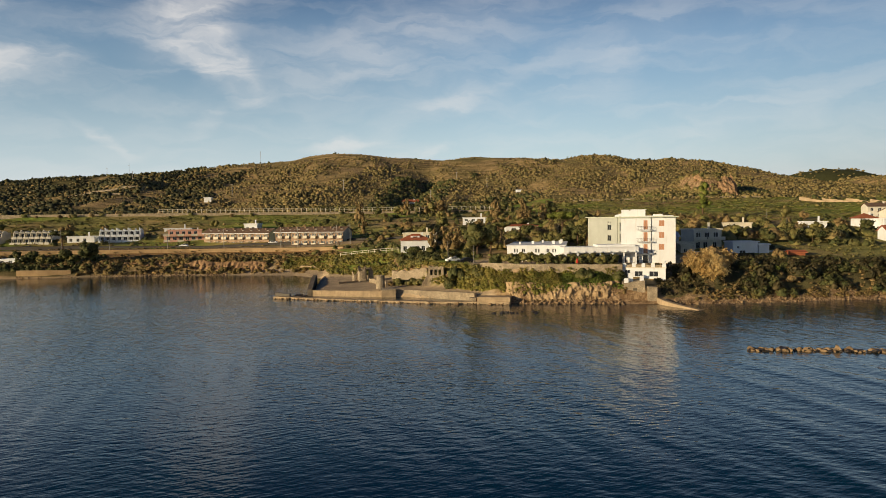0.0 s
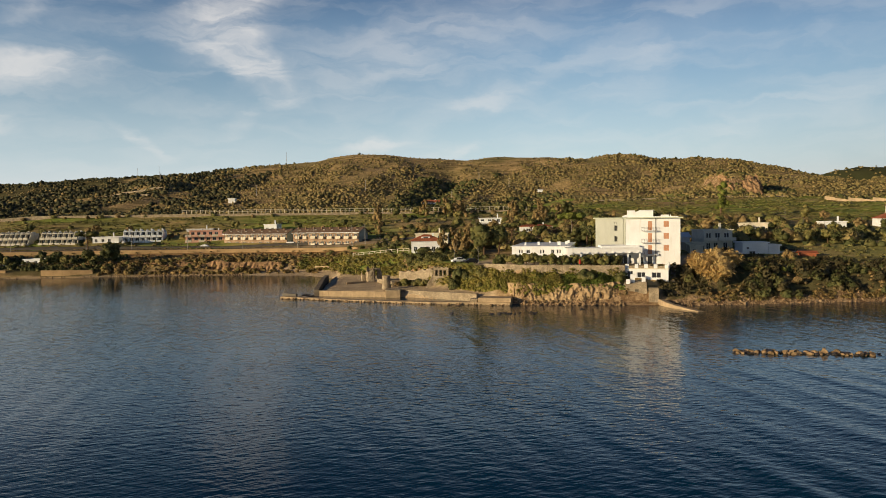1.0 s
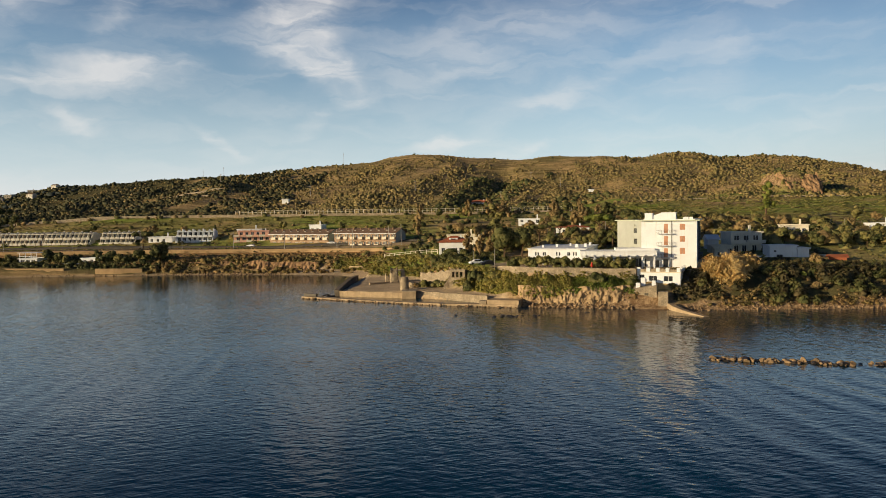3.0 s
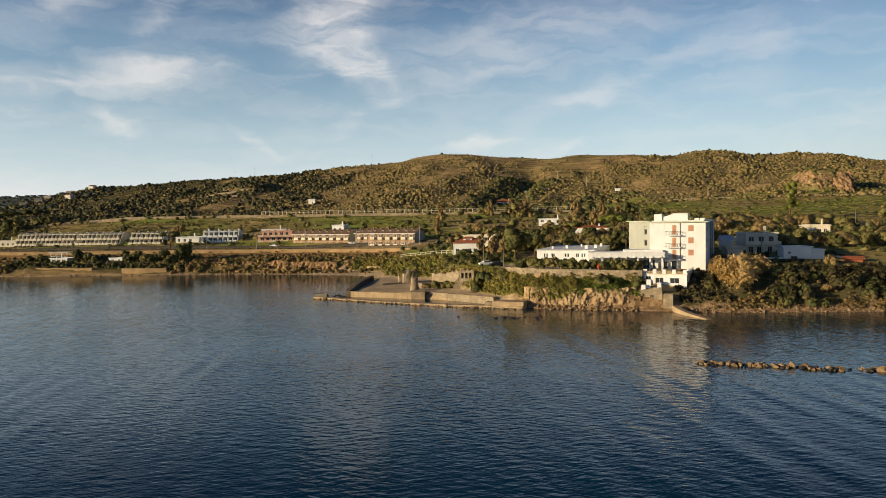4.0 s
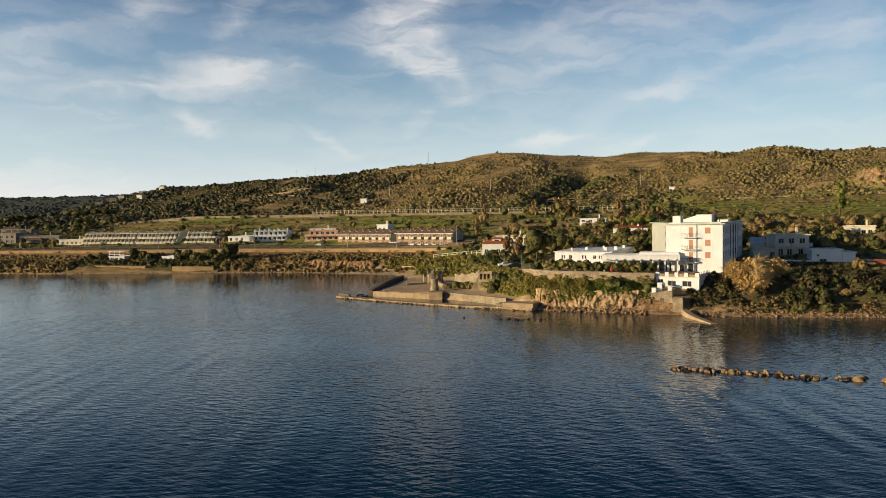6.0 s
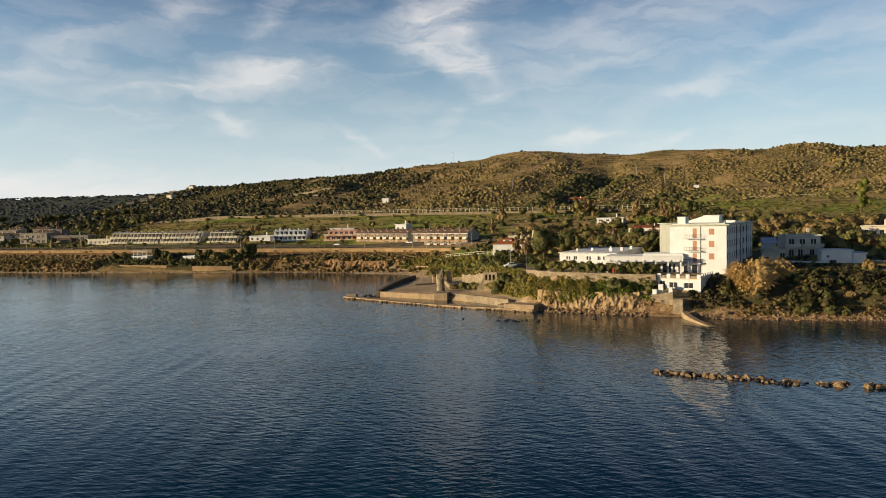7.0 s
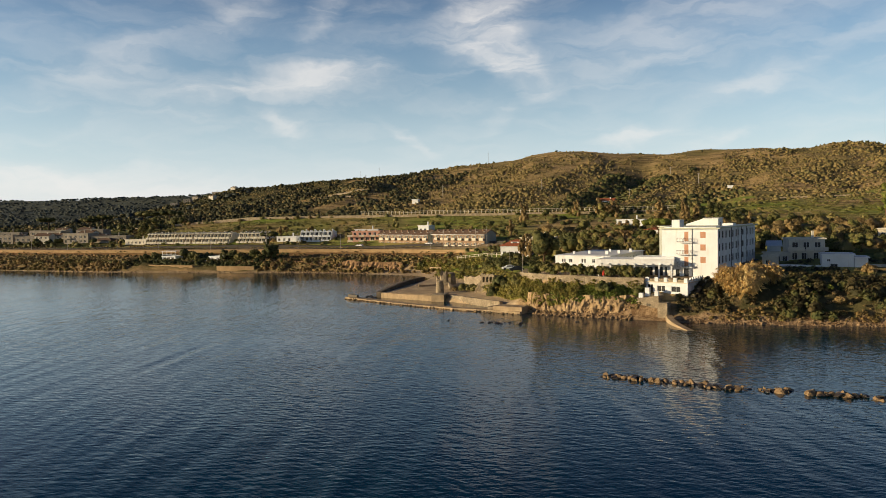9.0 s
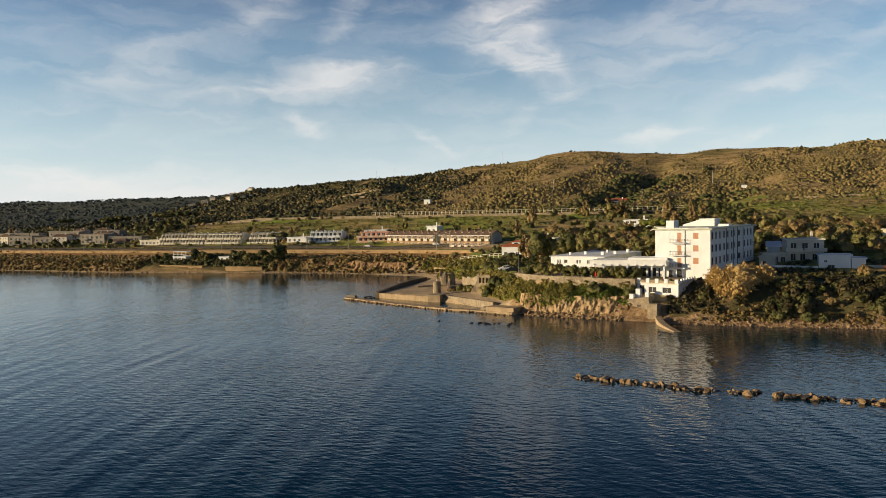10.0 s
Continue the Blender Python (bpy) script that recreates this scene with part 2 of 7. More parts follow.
M_STONE = plain("old pale stone", (0.50, 0.41, 0.28), 0.9, 0.4, 0.7, 4.0, 0.08, dirt=(0.2, 0.15, 0.1), stones=3.4)
M_CONCRETE = plain("old concrete", (0.43, 0.325, 0.20), 0.9, 0.25, 0.5, 5.0, 0.05, dirt=(0.16, 0.12, 0.08))
M_DARKCONC = plain("dark wet concrete and opening shade", (0.10, 0.085, 0.06), 0.7, 0.3, 0.6, 5.0, 0.05)
M_SHUTTER = plain("orange-brown shutters", (0.50, 0.26, 0.15), 0.6, 0.12, 1.0, 8.0, 0.01)
M_GLASS = plain("dark window glass", (0.014, 0.016, 0.018), 0.35, 0.1, 1.0, 2.0, 0.0)
M_DARK = plain("dark metal", (0.05, 0.05, 0.05), 0.5, 0.1, 1.0, 8.0, 0.0, metal=0.6)
M_GRAVEL = plain("brown railway gravel", (0.16, 0.125, 0.085), 0.95, 0.3, 0.3, 3.0, 0.05)
M_DULL = plain("dull grey-brown and shade-dimmed render", (0.33, 0.30, 0.25), 0.9, 0.2, 0.35, 5.0, 0.02)
M_BROWNWALL = plain("brown plaster", (0.26, 0.17, 0.105), 0.9, 0.2, 0.4, 5.0, 0.02)
# harbour wall: stains, plus the shade of its far-from-sun side in the base colour
M_HARBOURCONC = plain("stained concrete darkened for shade", (0.19, 0.155, 0.11), 0.9, 0.3, 0.5, 4.0, 0.05, dirt=(0.07, 0.055, 0.04))
M_ROAD = plain("asphalt", (0.075, 0.068, 0.058), 0.9, 0.2, 0.3, 4.0, 0.02)
M_BARK = plain("bark", (0.13, 0.085, 0.05), 0.95, 0.3, 1.2, 5.0, 0.04)
M_ROCK = plain("brown shore rock", (0.28, 0.195, 0.11), 0.85, 0.35, 0.7, 3.0, 0.12, dirt=(0.09, 0.06, 0.04))
M_WETROCK = plain("wet dark rock", (0.05, 0.042, 0.035), 0.4, 0.3, 0.8, 3.0, 0.1)
F_MAQUIS = foliage("maquis leaves", ((0.19, 0.168, 0.062), (0.29, 0.228, 0.092), (0.41, 0.305, 0.13)))
F_BUSH = foliage("bush leaves", ((0.145, 0.155, 0.050), (0.23, 0.212, 0.072), (0.36, 0.29, 0.11)))
F_GREEN = foliage("fresh green leaves", ((0.13, 0.18, 0.034), (0.20, 0.23, 0.045), (0.28, 0.27, 0.07)))
F_DARK = foliage("dark evergreen leaves", ((0.074, 0.088, 0.032), (0.118, 0.125, 0.044), (0.20, 0.18, 0.066)))
F_FIELD = foliage("meadow grass", ((0.19, 0.22, 0.05), (0.28, 0.28, 0.07), (0.36, 0.30, 0.10)))
F_GROVE = foliage("grey-green olive leaves", ((0.06, 0.068, 0.032), (0.095, 0.094, 0.042), (0.155, 0.135, 0.062)))
# thicket browns with the shade of the bank put into the colours
F_SHADE = foliage("brown thicket darkened for shade", ((0.062, 0.060, 0.028), (0.098, 0.084, 0.040), (0.17, 0.132, 0.062)))
F_CANE = foliage("dry cane leaves", ((0.72, 0.51, 0.20), (0.82, 0.62, 0.28), (0.50, 0.33, 0.12)))
F_OLIVE = foliage("olive-brown leaves", ((0.22, 0.165, 0.07), (0.32, 0.23, 0.10), (0.44, 0.31, 0.14)))
M_TAWNY = plain("tawny masonry", (0.38, 0.265, 0.14), 0.9, 0.22, 0.3, 4.0, 0.05, dirt=(0.22, 0.14, 0.07))
M_RED = plain("red cloth", (0.45, 0.05, 0.03), 0.8, 0.1, 1.0, 8.0, 0.0)
F_BANK = foliage("bank scrub leaves", ((0.24, 0.165, 0.066), (0.165, 0.145, 0.048), (0.38, 0.255, 0.105)))
F_CLIFF = foliage("cliff creeper leaves", ((0.21, 0.205, 0.044), (0.29, 0.255, 0.06), (0.39, 0.30, 0.095)))
# these leaves carry the distance haze in their base colours
F_FAR_HAZE = foliage("haze-tinted distant leaves", ((0.062, 0.078, 0.068), (0.080, 0.095, 0.080), (0.105, 0.118, 0.095)))
M_EARTH = plain("brown earth cliff", (0.35, 0.22, 0.115), 0.95, 0.4, 0.6, 2.6, 0.25, dirt=(0.13, 0.085, 0.045))
M_CLIFF = plain("tawny cliff rock", (0.42, 0.30, 0.165), 0.9, 0.4, 0.55, 2.6, 0.25, dirt=(0.15, 0.095, 0.05))

# ---------------- ground and sea ----------------
XS = [-420, -320, -220, -150, -100, -70, -48, -35, -31, -10, 3, 14, 24, 45, 60, 75, 100, 140, 250]
Y0 = [300, 292, 283, 289, 291, 287, 282, 266, 205, 201, 193, 185, 177, 173, 170, 170, 172, 171, 168]
D1 = [3, 3, 3, 3, 3, 4, 6, 6, 0.5, 0.5, 0.5, 0.5, 2.0, 2.5, 2.5, 1.8, 1.8, 1.8, 1.8]
Z1 = [0.7, 0.7, 0.7, 0.7, 0.7, 0.6, 0.5, 0.6, 1.5, 1.5, 1.6, 1.6, 0.8, 0.8, 0.8, 0.9, 0.9, 0.9, 0.9]
Y2 = [305, 296, 288, 294, 296, 293, 291, 282, 250, 238, 203, 190.5, 180.4, 177.4, 176.6, 173.6, 175.4, 174.6, 171.6]
Z2 = [2.4, 2.4, 2.4, 2.4, 2.4, 1.6, 1.0, 1.2, 1.8, 2.0, 2.4, 2.0, 4.0, 4.2, 3.6, 2.2, 2.2, 2.0, 2.0]
Y3 = [311, 302, 293, 299, 301, 299, 298, 294, 280, 256, 214, 198, 189, 183, 183, 185, 186, 187, 184]
Z3 = [5.0, 4.8, 4.0, 3.8, 5.0, 5.2, 5.4, 6.0, 7.0, 8.0, 7.8, 7.4, 6.3, 6.3, 6.5, 7.8, 7.2, 7.0, 7.0]
Y4 = [335, 326, 318, 322, 322, 318, 312, 304, 292, 264, 222, 202, 190.2, 184.2, 186, 193, 203, 206, 210]
Z4 = [7.5, 7.5, 7.5, 7.5, 7.5, 7.6, 7.8, 8.2, 8.4, 9.0, 8.6, 8.4, 8.4, 8.4, 8.4, 8.5, 8.6, 9.0, 10.0]
Y5 = [375, 365, 358, 358, 355, 340, 335, 330, 325, 312, 300, 300, 300, 300, 280, 235, 228, 276, 290]
Z5 = [9.0, 8.8, 8.7, 8.7, 8.7, 9.0, 9.6, 10.2, 10.6, 10.8, 11.0, 11.0, 11.2, 11.8, 11.8, 10.4, 11.0, 14.5, 14.5]
Z6 = [15, 20, 25, 25.2, 25.2, 25.2, 25.2, 25.2, 25.2, 25, 25, 25, 25.3, 25.5, 26, 27, 29, 30, 31]
RX = [-900, -640, -560, -510, -479, -442, -379, -330, -290, -240, -176, -126, -100, -44, -10, 26, 60, 120, 170, 206, 240, 282, 314, 337, 367, 376, 395, 428, 470, 500, 515, 540, 620, 900]
RZ = [14, 16, 26, 48, 55, 61, 64, 65, 67.5, 70, 76.5, 83, 85.5, 86.5, 84, 81, 82, 83, 82, 83, 80, 81, 78, 73, 68.5, 64, 60, 55, 51, 58, 61, 58, 56, 50]


def smooth(s):
    s = np.clip(s, 0, 1)
    return s * s * (3 - 2 * s)


def lumps(x, y, size, seed):
    """Smooth random swells in about -1 to 1."""
    g = np.random.RandomState(seed)
    out = 0.0
    for _ in range(7):
        a, ph = g.uniform(0, math.tau), g.uniform(0, math.tau)
        k = math.tau / (size * g.uniform(0.6, 1.7))
        out = out + np.sin((x * math.cos(a) + y * math.sin(a)) * k + ph)
    return out / 4.0


def height(x, y, detail=True):
    """The height of the ground, in metres over the sea."""
    x, y = np.asarray(x, float), np.asarray(y, float)
    at = lambda v: np.interp(x, XS, v)
    ys = [at(Y0), at(Y0) + at(D1), at(Y2), at(Y3), at(Y4), at(Y5), np.full_like(x, 445.0)]
    zs = [np.zeros_like(x), at(Z1), at(Z2), at(Z3), at(Z4), at(Z5), at(Z6)]
    out = np.where(y < ys[0], np.maximum(-(ys[0] - y) * 0.35, -4.0), 0.0)
    for i in range(6):
        s = np.clip((y - ys[i]) / np.maximum(ys[i + 1] - ys[i], 0.01), 0, 1)
        out = np.where(y >= ys[i], zs[i] + (zs[i + 1] - zs[i]) * s, out)
    ridge = np.interp(x, RX, RZ)
    s = np.clip((y - 445) / 315, 0, 1)
    z6 = np.minimum(at(Z6), ridge)
    hill = z6 + (ridge - z6) * (s ** 1.4 * (1 - s ** 6) + s ** 6)
    back = ridge - np.maximum(y - 790, 0) * 0.06
    hill = np.where(y > 790, np.maximum(back, 16), hill)
    out = np.where(y > 445, hill, out)
    # far hills
    far = 94 * np.exp(-(((y - 2300) / 420) ** 2)) * smooth((-x - 500) / 900) + 103 * np.exp(-(((y - 1620) / 260) ** 2)) * np.exp(-(((x - 962) / 190) ** 2))
    far = far + 26 * np.exp(-(((y - 1900) / 380) ** 2)) * smooth((x - 700) / 500) + 34 * np.exp(-(((y - 1350) / 240) ** 2)) * smooth((-x - 700) / 500)
    out = np.where(y > 850, np.maximum(out, 16) + far * (1 + 0.08 * lumps(x, y, 300, 5)), out)
    if detail:
        inland = smooth((y - ys[4]) / 60)
        steep = smooth((y - ys[1]) / 2) * (1 - smooth((y - ys[3]) / 2)) * ((x > 16) | (x < -55)) * smooth((zs[3] - zs[1] - 2) / 2)
        out = out + inland * (0.35 * lumps(x, y, 24, 2)) + smooth((y - 450) / 80) * (1.4 * lumps(x, y, 60, 3) + 1.8 * lumps(x, y * 0.4, 150, 4))
        spur = np.where(x < -226, smooth((x + 300) / 74), 1 - smooth((x + 226) / 30))
        out = out + 8 * spur * smooth((y - 575) / 40) * (1 - smooth((y - 670) / 60))
        # ribs and gullies that run slantwise down the hillside
        flank = smooth((y - 455) / 60) * (1 - smooth((y - 690) / 60))
        u = x - 0.35 * (y - 450)
        out = out + flank * (2.0 * lumps(u, y * 0.25, 85, 41) + 1.0 * lumps(u, y * 0.5, 30, 42))
        out = out - 6.5 * smooth((y - 470) / 30) * (1 - smooth((y - 650) / 60)) * np.exp(-(((x + 6 - (y - 480) * 0.16) / 17) ** 2))
        out = out + steep * (0.55 * lumps(x, y * 0.5, 5.0, 6) + 0.5 * lumps(x, y, 11.0, 7))
        out = out + np.where((x > 185) & (x < 255) & (y > 490) & (y < 570), 13 * np.exp(-(((x - 219) / 14) ** 4)) * smooth((y - 494) / 18) * (1 - smooth((y - 522) / 45)), 0)
    return out


def h1(x, y):
    return float(height(np.array([x]), np.array([y]))[0])


def mesh_object(name, verts, faces, mat, smooth_shade=False, normals=None):
    """A mesh object out of arrays; faces: an array of quads or triangles, each row one face; normals: one for each vertex."""
    me = bpy.data.meshes.new(name)
    verts, faces = np.asarray(verts, np.float32), np.asarray(faces, np.int32)
    k = faces.shape[1]
    me.vertices.add(len(verts))
    me.vertices.foreach_set("co", verts.ravel())
    me.loops.add(faces.size)
    me.loops.foreach_set("vertex_index", faces.ravel())
    me.polygons.add(len(faces))
    me.polygons.foreach_set("loop_start", np.arange(0, faces.size, k, dtype=np.int32))
    if smooth_shade:
        me.polygons.foreach_set("use_smooth", np.ones(len(faces), bool))
    me.update(calc_edges=True)
    if normals is not None:
        me.polygons.foreach_set("use_smooth", np.ones(len(faces), bool))
        me.normals_split_custom_set_from_vertices(normals)
    me.materials.append(mat)
    return new(name, me)


def clump_normals(out):
    """Leaves shade as the round clump that they belong to."""
    n = out + np.array([0.0, 0.0, 0.12])
    n = n / (np.linalg.norm(n, axis=1)[:, None] + 1e-9)
    return np.repeat(n, 4, axis=0).astype(np.float32)


def steps(*runs):
    """Coordinates from runs of (start, end, step)."""
    out = []
    for a, b_, s in runs:
        out += list(np.arange(a, b_, s))
    return np.array(out + [runs[-1][1]])


def make_ground():
    gx = steps((-4500, -1500, 300), (-1500, -600, 45), (-600, -340, 10), (-340, -60, 2.4), (-60, 120, 1.4), (120, 260, 2.6), (260, 600, 7), (600, 1200, 25), (1200, 1600, 50), (1600, 4500, 300))
    gy = steps((160, 172, 1.0), (172, 226, 0.8), (226, 330, 1.6), (330, 460, 3.5), (460, 800, 4.5), (800, 2600, 40), (2600, 4800, 300))
    X, Y = np.meshgrid(gx, gy)
    Z = height(X, Y)
    n, m = len(gx), len(gy)
    i = (np.arange(m - 1)[:, None] * n + np.arange(n - 1)).ravel()
    ob = mesh_object("ground", np.stack([X, Y, Z], -1).reshape(-1, 3), np.stack([i, i + 1, i + 1 + n, i + n], -1), M_GROUND, True)
    x, y, z = X.ravel(), Y.ravel(), Z.ravel()
    at = lambda v: np.interp(x, XS, v)
    dzy, dzx = np.gradient(Z, gy, gx)
    slope = np.hypot(dzx, dzy).ravel()
    patch = lumps(x, y, 90, 11)
    layers = {
        "grass": smooth((y - 300) / 30) * (1 - smooth((y - 470) / 60)) * smooth(0.55 + 0.5 * patch) + 0.12 * smooth(patch) * (y > 460) + 0.9 * ((x > 42 + (y - 452) * 0.35) & (x < 80 + (y - 452) * 0.5) & (y > 450) & (y < 500)) + 0.5 * ((y > 195) & (y < 300) & (x > 60)) + 0.9 * ((x > -54) & (x < 18) & (z > 2.6) & (y < 300)),
        "wood": np.clip(smooth((-x - 400) / 60) * smooth((y - 470) / 40) + smooth((y - 830) / 60) + 0.85 * ((x > 58) & (y < 202)) + 0.8 * ((x > -215) & (x < -128) & (y > 291) & (y < 314)) + 0.8 * smooth((-x - 292) / 12) * (y > 366), 0, 1),
        # where the ground takes the painted haze tint
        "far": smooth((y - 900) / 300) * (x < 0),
        "rock": np.clip(smooth((slope - 0.55) / 0.4) * (y < 330) + (z < 1.35) * (y < 330) * (x > 20) + smooth((slope - 0.75) / 0.2) * (y > 480), 0, 1),
        "sand": np.clip(((x > -72) & (x < 18) & (z < 2.5) & (y < 300)) * 1.0 + (z < 1.0) * (x < -30) * 0.6 * (z < 0.5) + ((y > 187) & (y < 215) & (x > 14) & (x < 80) & (z > 8.0)) * 0.9, 0, 1),
        "soil": smooth((y - at(Y4) + 9) / 2) * (1 - smooth((y - at(Y4) - 1) / 3)) * (x < -28),
    }
    for k, v in layers.items():
        a = ob.data.attributes.new(k, "FLOAT", "POINT")
        a.data.foreach_set("value", np.clip(v, 0, 1).astype(np.float32))
    tagged(ob, "coastal land with dry hills, fields and cliffs", "ground", kind="structure")
    return ob


make_ground()


def make_water():
    """The sea: one sheet to the horizon, with a low swell on the bay."""
    gx = steps((-4900, -900, 400), (-900, -150, 30), (-150, -110, 4), (-110, 130, 0.85), (130, 300, 10), (300, 4900, 400))
    gy = steps((-4900, -200, 400), (-200, 30, 8), (30, 180, 0.85), (180, 310, 3), (310, 900, 60))
    X, Y = np.meshgrid(gx, gy)
    g = np.random.RandomState(8)
    Z = np.zeros_like(X)
    inside = smooth((X + 108) / 25) * smooth((128 - X) / 20) * smooth((Y - 32) / 12) * smooth((178 - Y) / 40)
    inside = inside * (0.6 + 0.4 * lumps(X, Y, 60, 9))
    for k in range(22):
        lam = 3.6 * (7.5 / 3.6) ** g.random_sample()
        way = radians(16 + g.normal(0, 6))
        ph = (X * math.cos(way) + Y * math.sin(way)) * math.tau / lam + g.uniform(0, math.tau) + 0.6 * lumps(X, Y, 45, 200 + k % 5)
        Z += 0.009 * lam / math.tau * (np.sin(ph) - 0.28 * np.cos(2 * ph))
    Z = Z * inside
    n, m = len(gx), len(gy)
    i = (np.arange(m - 1)[:, None] * n + np.arange(n - 1)).ravel()
    ob = mesh_object("water", np.stack([X, Y, Z], -1).reshape(-1, 3), np.stack([i, i + 1, i + 1 + n, i + n], -1), M_WATER, True)
    return tagged(ob, "deep blue rippled sea with long diagonal wave crests", "sea", kind="structure")


make_water()

# ---------------- building helpers ----------------
def part(name, bm, mat, parent, label="", at=None):
    """Links a bmesh, or a mesh that is there already, as one mesh object under a thing or a part."""
    if isinstance(bm, bpy.types.Mesh):
        me = bm
    else:
        me = bpy.data.meshes.new(name)
        bmesh.ops.recalc_face_normals(bm, faces=bm.faces)
        bm.to_mesh(me)
        bm.free()
        me.materials.append(mat)
    ob = new(name, me)
    ob.parent = parent
    if at is not None:
        ob.matrix_basis = at
    return tagged(ob, label)


def root(name, label, category, m, group="", kind=""):
    ob = new(name)
    ob.empty_display_size = 0.5
    ob.matrix_basis = m
    return tagged(ob, label, category, group, kind)


def box(bm, x0, x1, y0, y1, z0, z1, m=None):
    pts = [Vector((x, y, z)) for z in (z0, z1) for x, y in ((x0, y0), (x1, y0), (x1, y1), (x0, y1))]
    v = [bm.verts.new(m @ p if m else p) for p in pts]
    for f in ((3, 2, 1, 0), (4, 5, 6, 7), (0, 1, 5, 4), (1, 2, 6, 5), (2, 3, 7, 6), (3, 0, 4, 7)):
        bm.faces.new([v[i] for i in f])
    return v


def boxes(*rows):
    bm = bmesh.new()
    for r in rows:
        box(bm, *r)
    return bm


def tube(bm, pts, radii, sides=7):
    """A tapered tube along points."""
    rings = []
    for i, p in enumerate(pts):
        p = Vector(p)
        d = (Vector(pts[min(i + 1, len(pts) - 1)]) - Vector(pts[max(i - 1, 0)])).normalized()
        q = d.to_track_quat("Z", "Y")
        rings.append([bm.verts.new(p + q @ Vector((math.cos(a) * radii[i], math.sin(a) * radii[i], 0))) for a in (math.tau * k / sides for k in range(sides))])
    for a, b_ in zip(rings, rings[1:]):
        for k in range(sides):
            bm.faces.new((a[k], a[(k + 1) % sides], b_[(k + 1) % sides], b_[k]))
    bm.faces.new(rings[-1])
    return bm


SHARED = {}


def shared(key, make, mat):
    if key not in SHARED:
        me = bpy.data.meshes.new(str(key[0]))
        bm = make()
        bmesh.ops.recalc_face_normals(bm, faces=bm.faces)
        bm.to_mesh(me)
        bm.free()
        me.materials.append(mat)
        SHARED[key] = me
    return SHARED[key]


def wall_mesh(origin, way, length, z0, z1, holes, thick=0.3, tops=None):
    """An upright wall with openings cut through it and their reveals."""
    bm = bmesh.new()
    o, d = Vector((*origin, 0)), Vector((*way, 0)).normalized()
    n = Vector((d.y, -d.x, 0))
    P = lambda s, z, k: bm.verts.new(o + d * s - n * k + Vector((0, 0, z)))
    ss = sorted({0.0, length, *(h[0] for h in holes), *(h[1] for h in holes)})
    zz = sorted({z0, z1, *(h[2] for h in holes), *(h[3] for h in holes)})
    inside = lambda s, z: any(h[0] < s < h[1] and h[2] < z < h[3] for h in holes)
    for a, b_ in zip(ss, ss[1:]):
        for c, e in zip(zz, zz[1:]):
            if not inside((a + b_) / 2, (c + e) / 2):
                bm.faces.new((P(a, c, 0), P(b_, c, 0), P(b_, e, 0), P(a, e, 0)))
                bm.faces.new((P(a, c, thick), P(a, e, thick), P(b_, e, thick), P(b_, c, thick)))
    for a, b_, c, e in [h[:4] for h in holes] + [(0.0, length, z0, z1)]:
        for (s, z), (s2, z2) in (((a, c), (b_, c)), ((b_, c), (b_, e)), ((b_, e), (a, e)), ((a, e), (a, c))):
            bm.faces.new((P(s, z, 0), P(s2, z2, 0), P(s2, z2, thick), P(s, z, thick)))
    return bm


def frame_mesh(w, h, bars=1):
    def make():
        bm, t, k = bmesh.new(), 0.07, 0.06
        for r in ((0, w, 0, t), (0, w, h - t, h), (0, t, t, h - t), (w - t, w, t, h - t)):
            box(bm, r[0], r[1], 0, k, r[2], r[3])
        for i in range(bars):
            c = w * (i + 1) / (bars + 1)
            box(bm, c - t * 0.5, c + t * 0.5, 0, k, t, h - t)
        return bm
    return make


def shutter_mesh(w, h):
    def make():
        bm = bmesh.new()
        for a, b_ in ((0, w / 2 - 0.015), (w / 2 + 0.015, w)):
            box(bm, a, b_, 0, 0.05, 0, h)
            k = max(4, int(h / 0.16))
            for i in range(k):
                z = 0.08 + (h - 0.16) * i / k
                box(bm, a + 0.06, b_ - 0.06, -0.02, 0, z, z + 0.09)
        return bm
    return make


def opening(wall_ob, origin, way, hole, kind, mats):
    """Fills one opening of a wall: a window with panes, a shuttered window or a door."""
    a, b_, c, e = hole[:4]
    w, h = b_ - a, e - c
    o = Vector((*origin, 0)) + Vector((*way, 0)).normalized() * a
    ang = math.degrees(math.atan2(way[1], way[0]))
    m = pose(o.x, o.y, c, 0, 0, ang)
    key = (round(w, 2), round(h, 2))
    if kind == "shut":
        part("shutter", shared(("shutter", *key, mats["shutter"].name), shutter_mesh(*key), mats["shutter"]), None, wall_ob, at=m @ Matrix.Translation((0, 0.03, 0)))
        return
    name = "door" if kind == "door" else "window"
    f = part(name, shared((name, *key, mats["frame"].name), frame_mesh(*key, 0 if w < 0.8 else 1), mats["frame"]), None, wall_ob, at=m @ Matrix.Translation((0, 0.14, 0)))
    part("pane", shared(("pane", *key), lambda: boxes((0, key[0], 0, 0.02, 0, key[1])), M_GLASS), None, f, at=Matrix.Translation((0, 0.08, 0)))


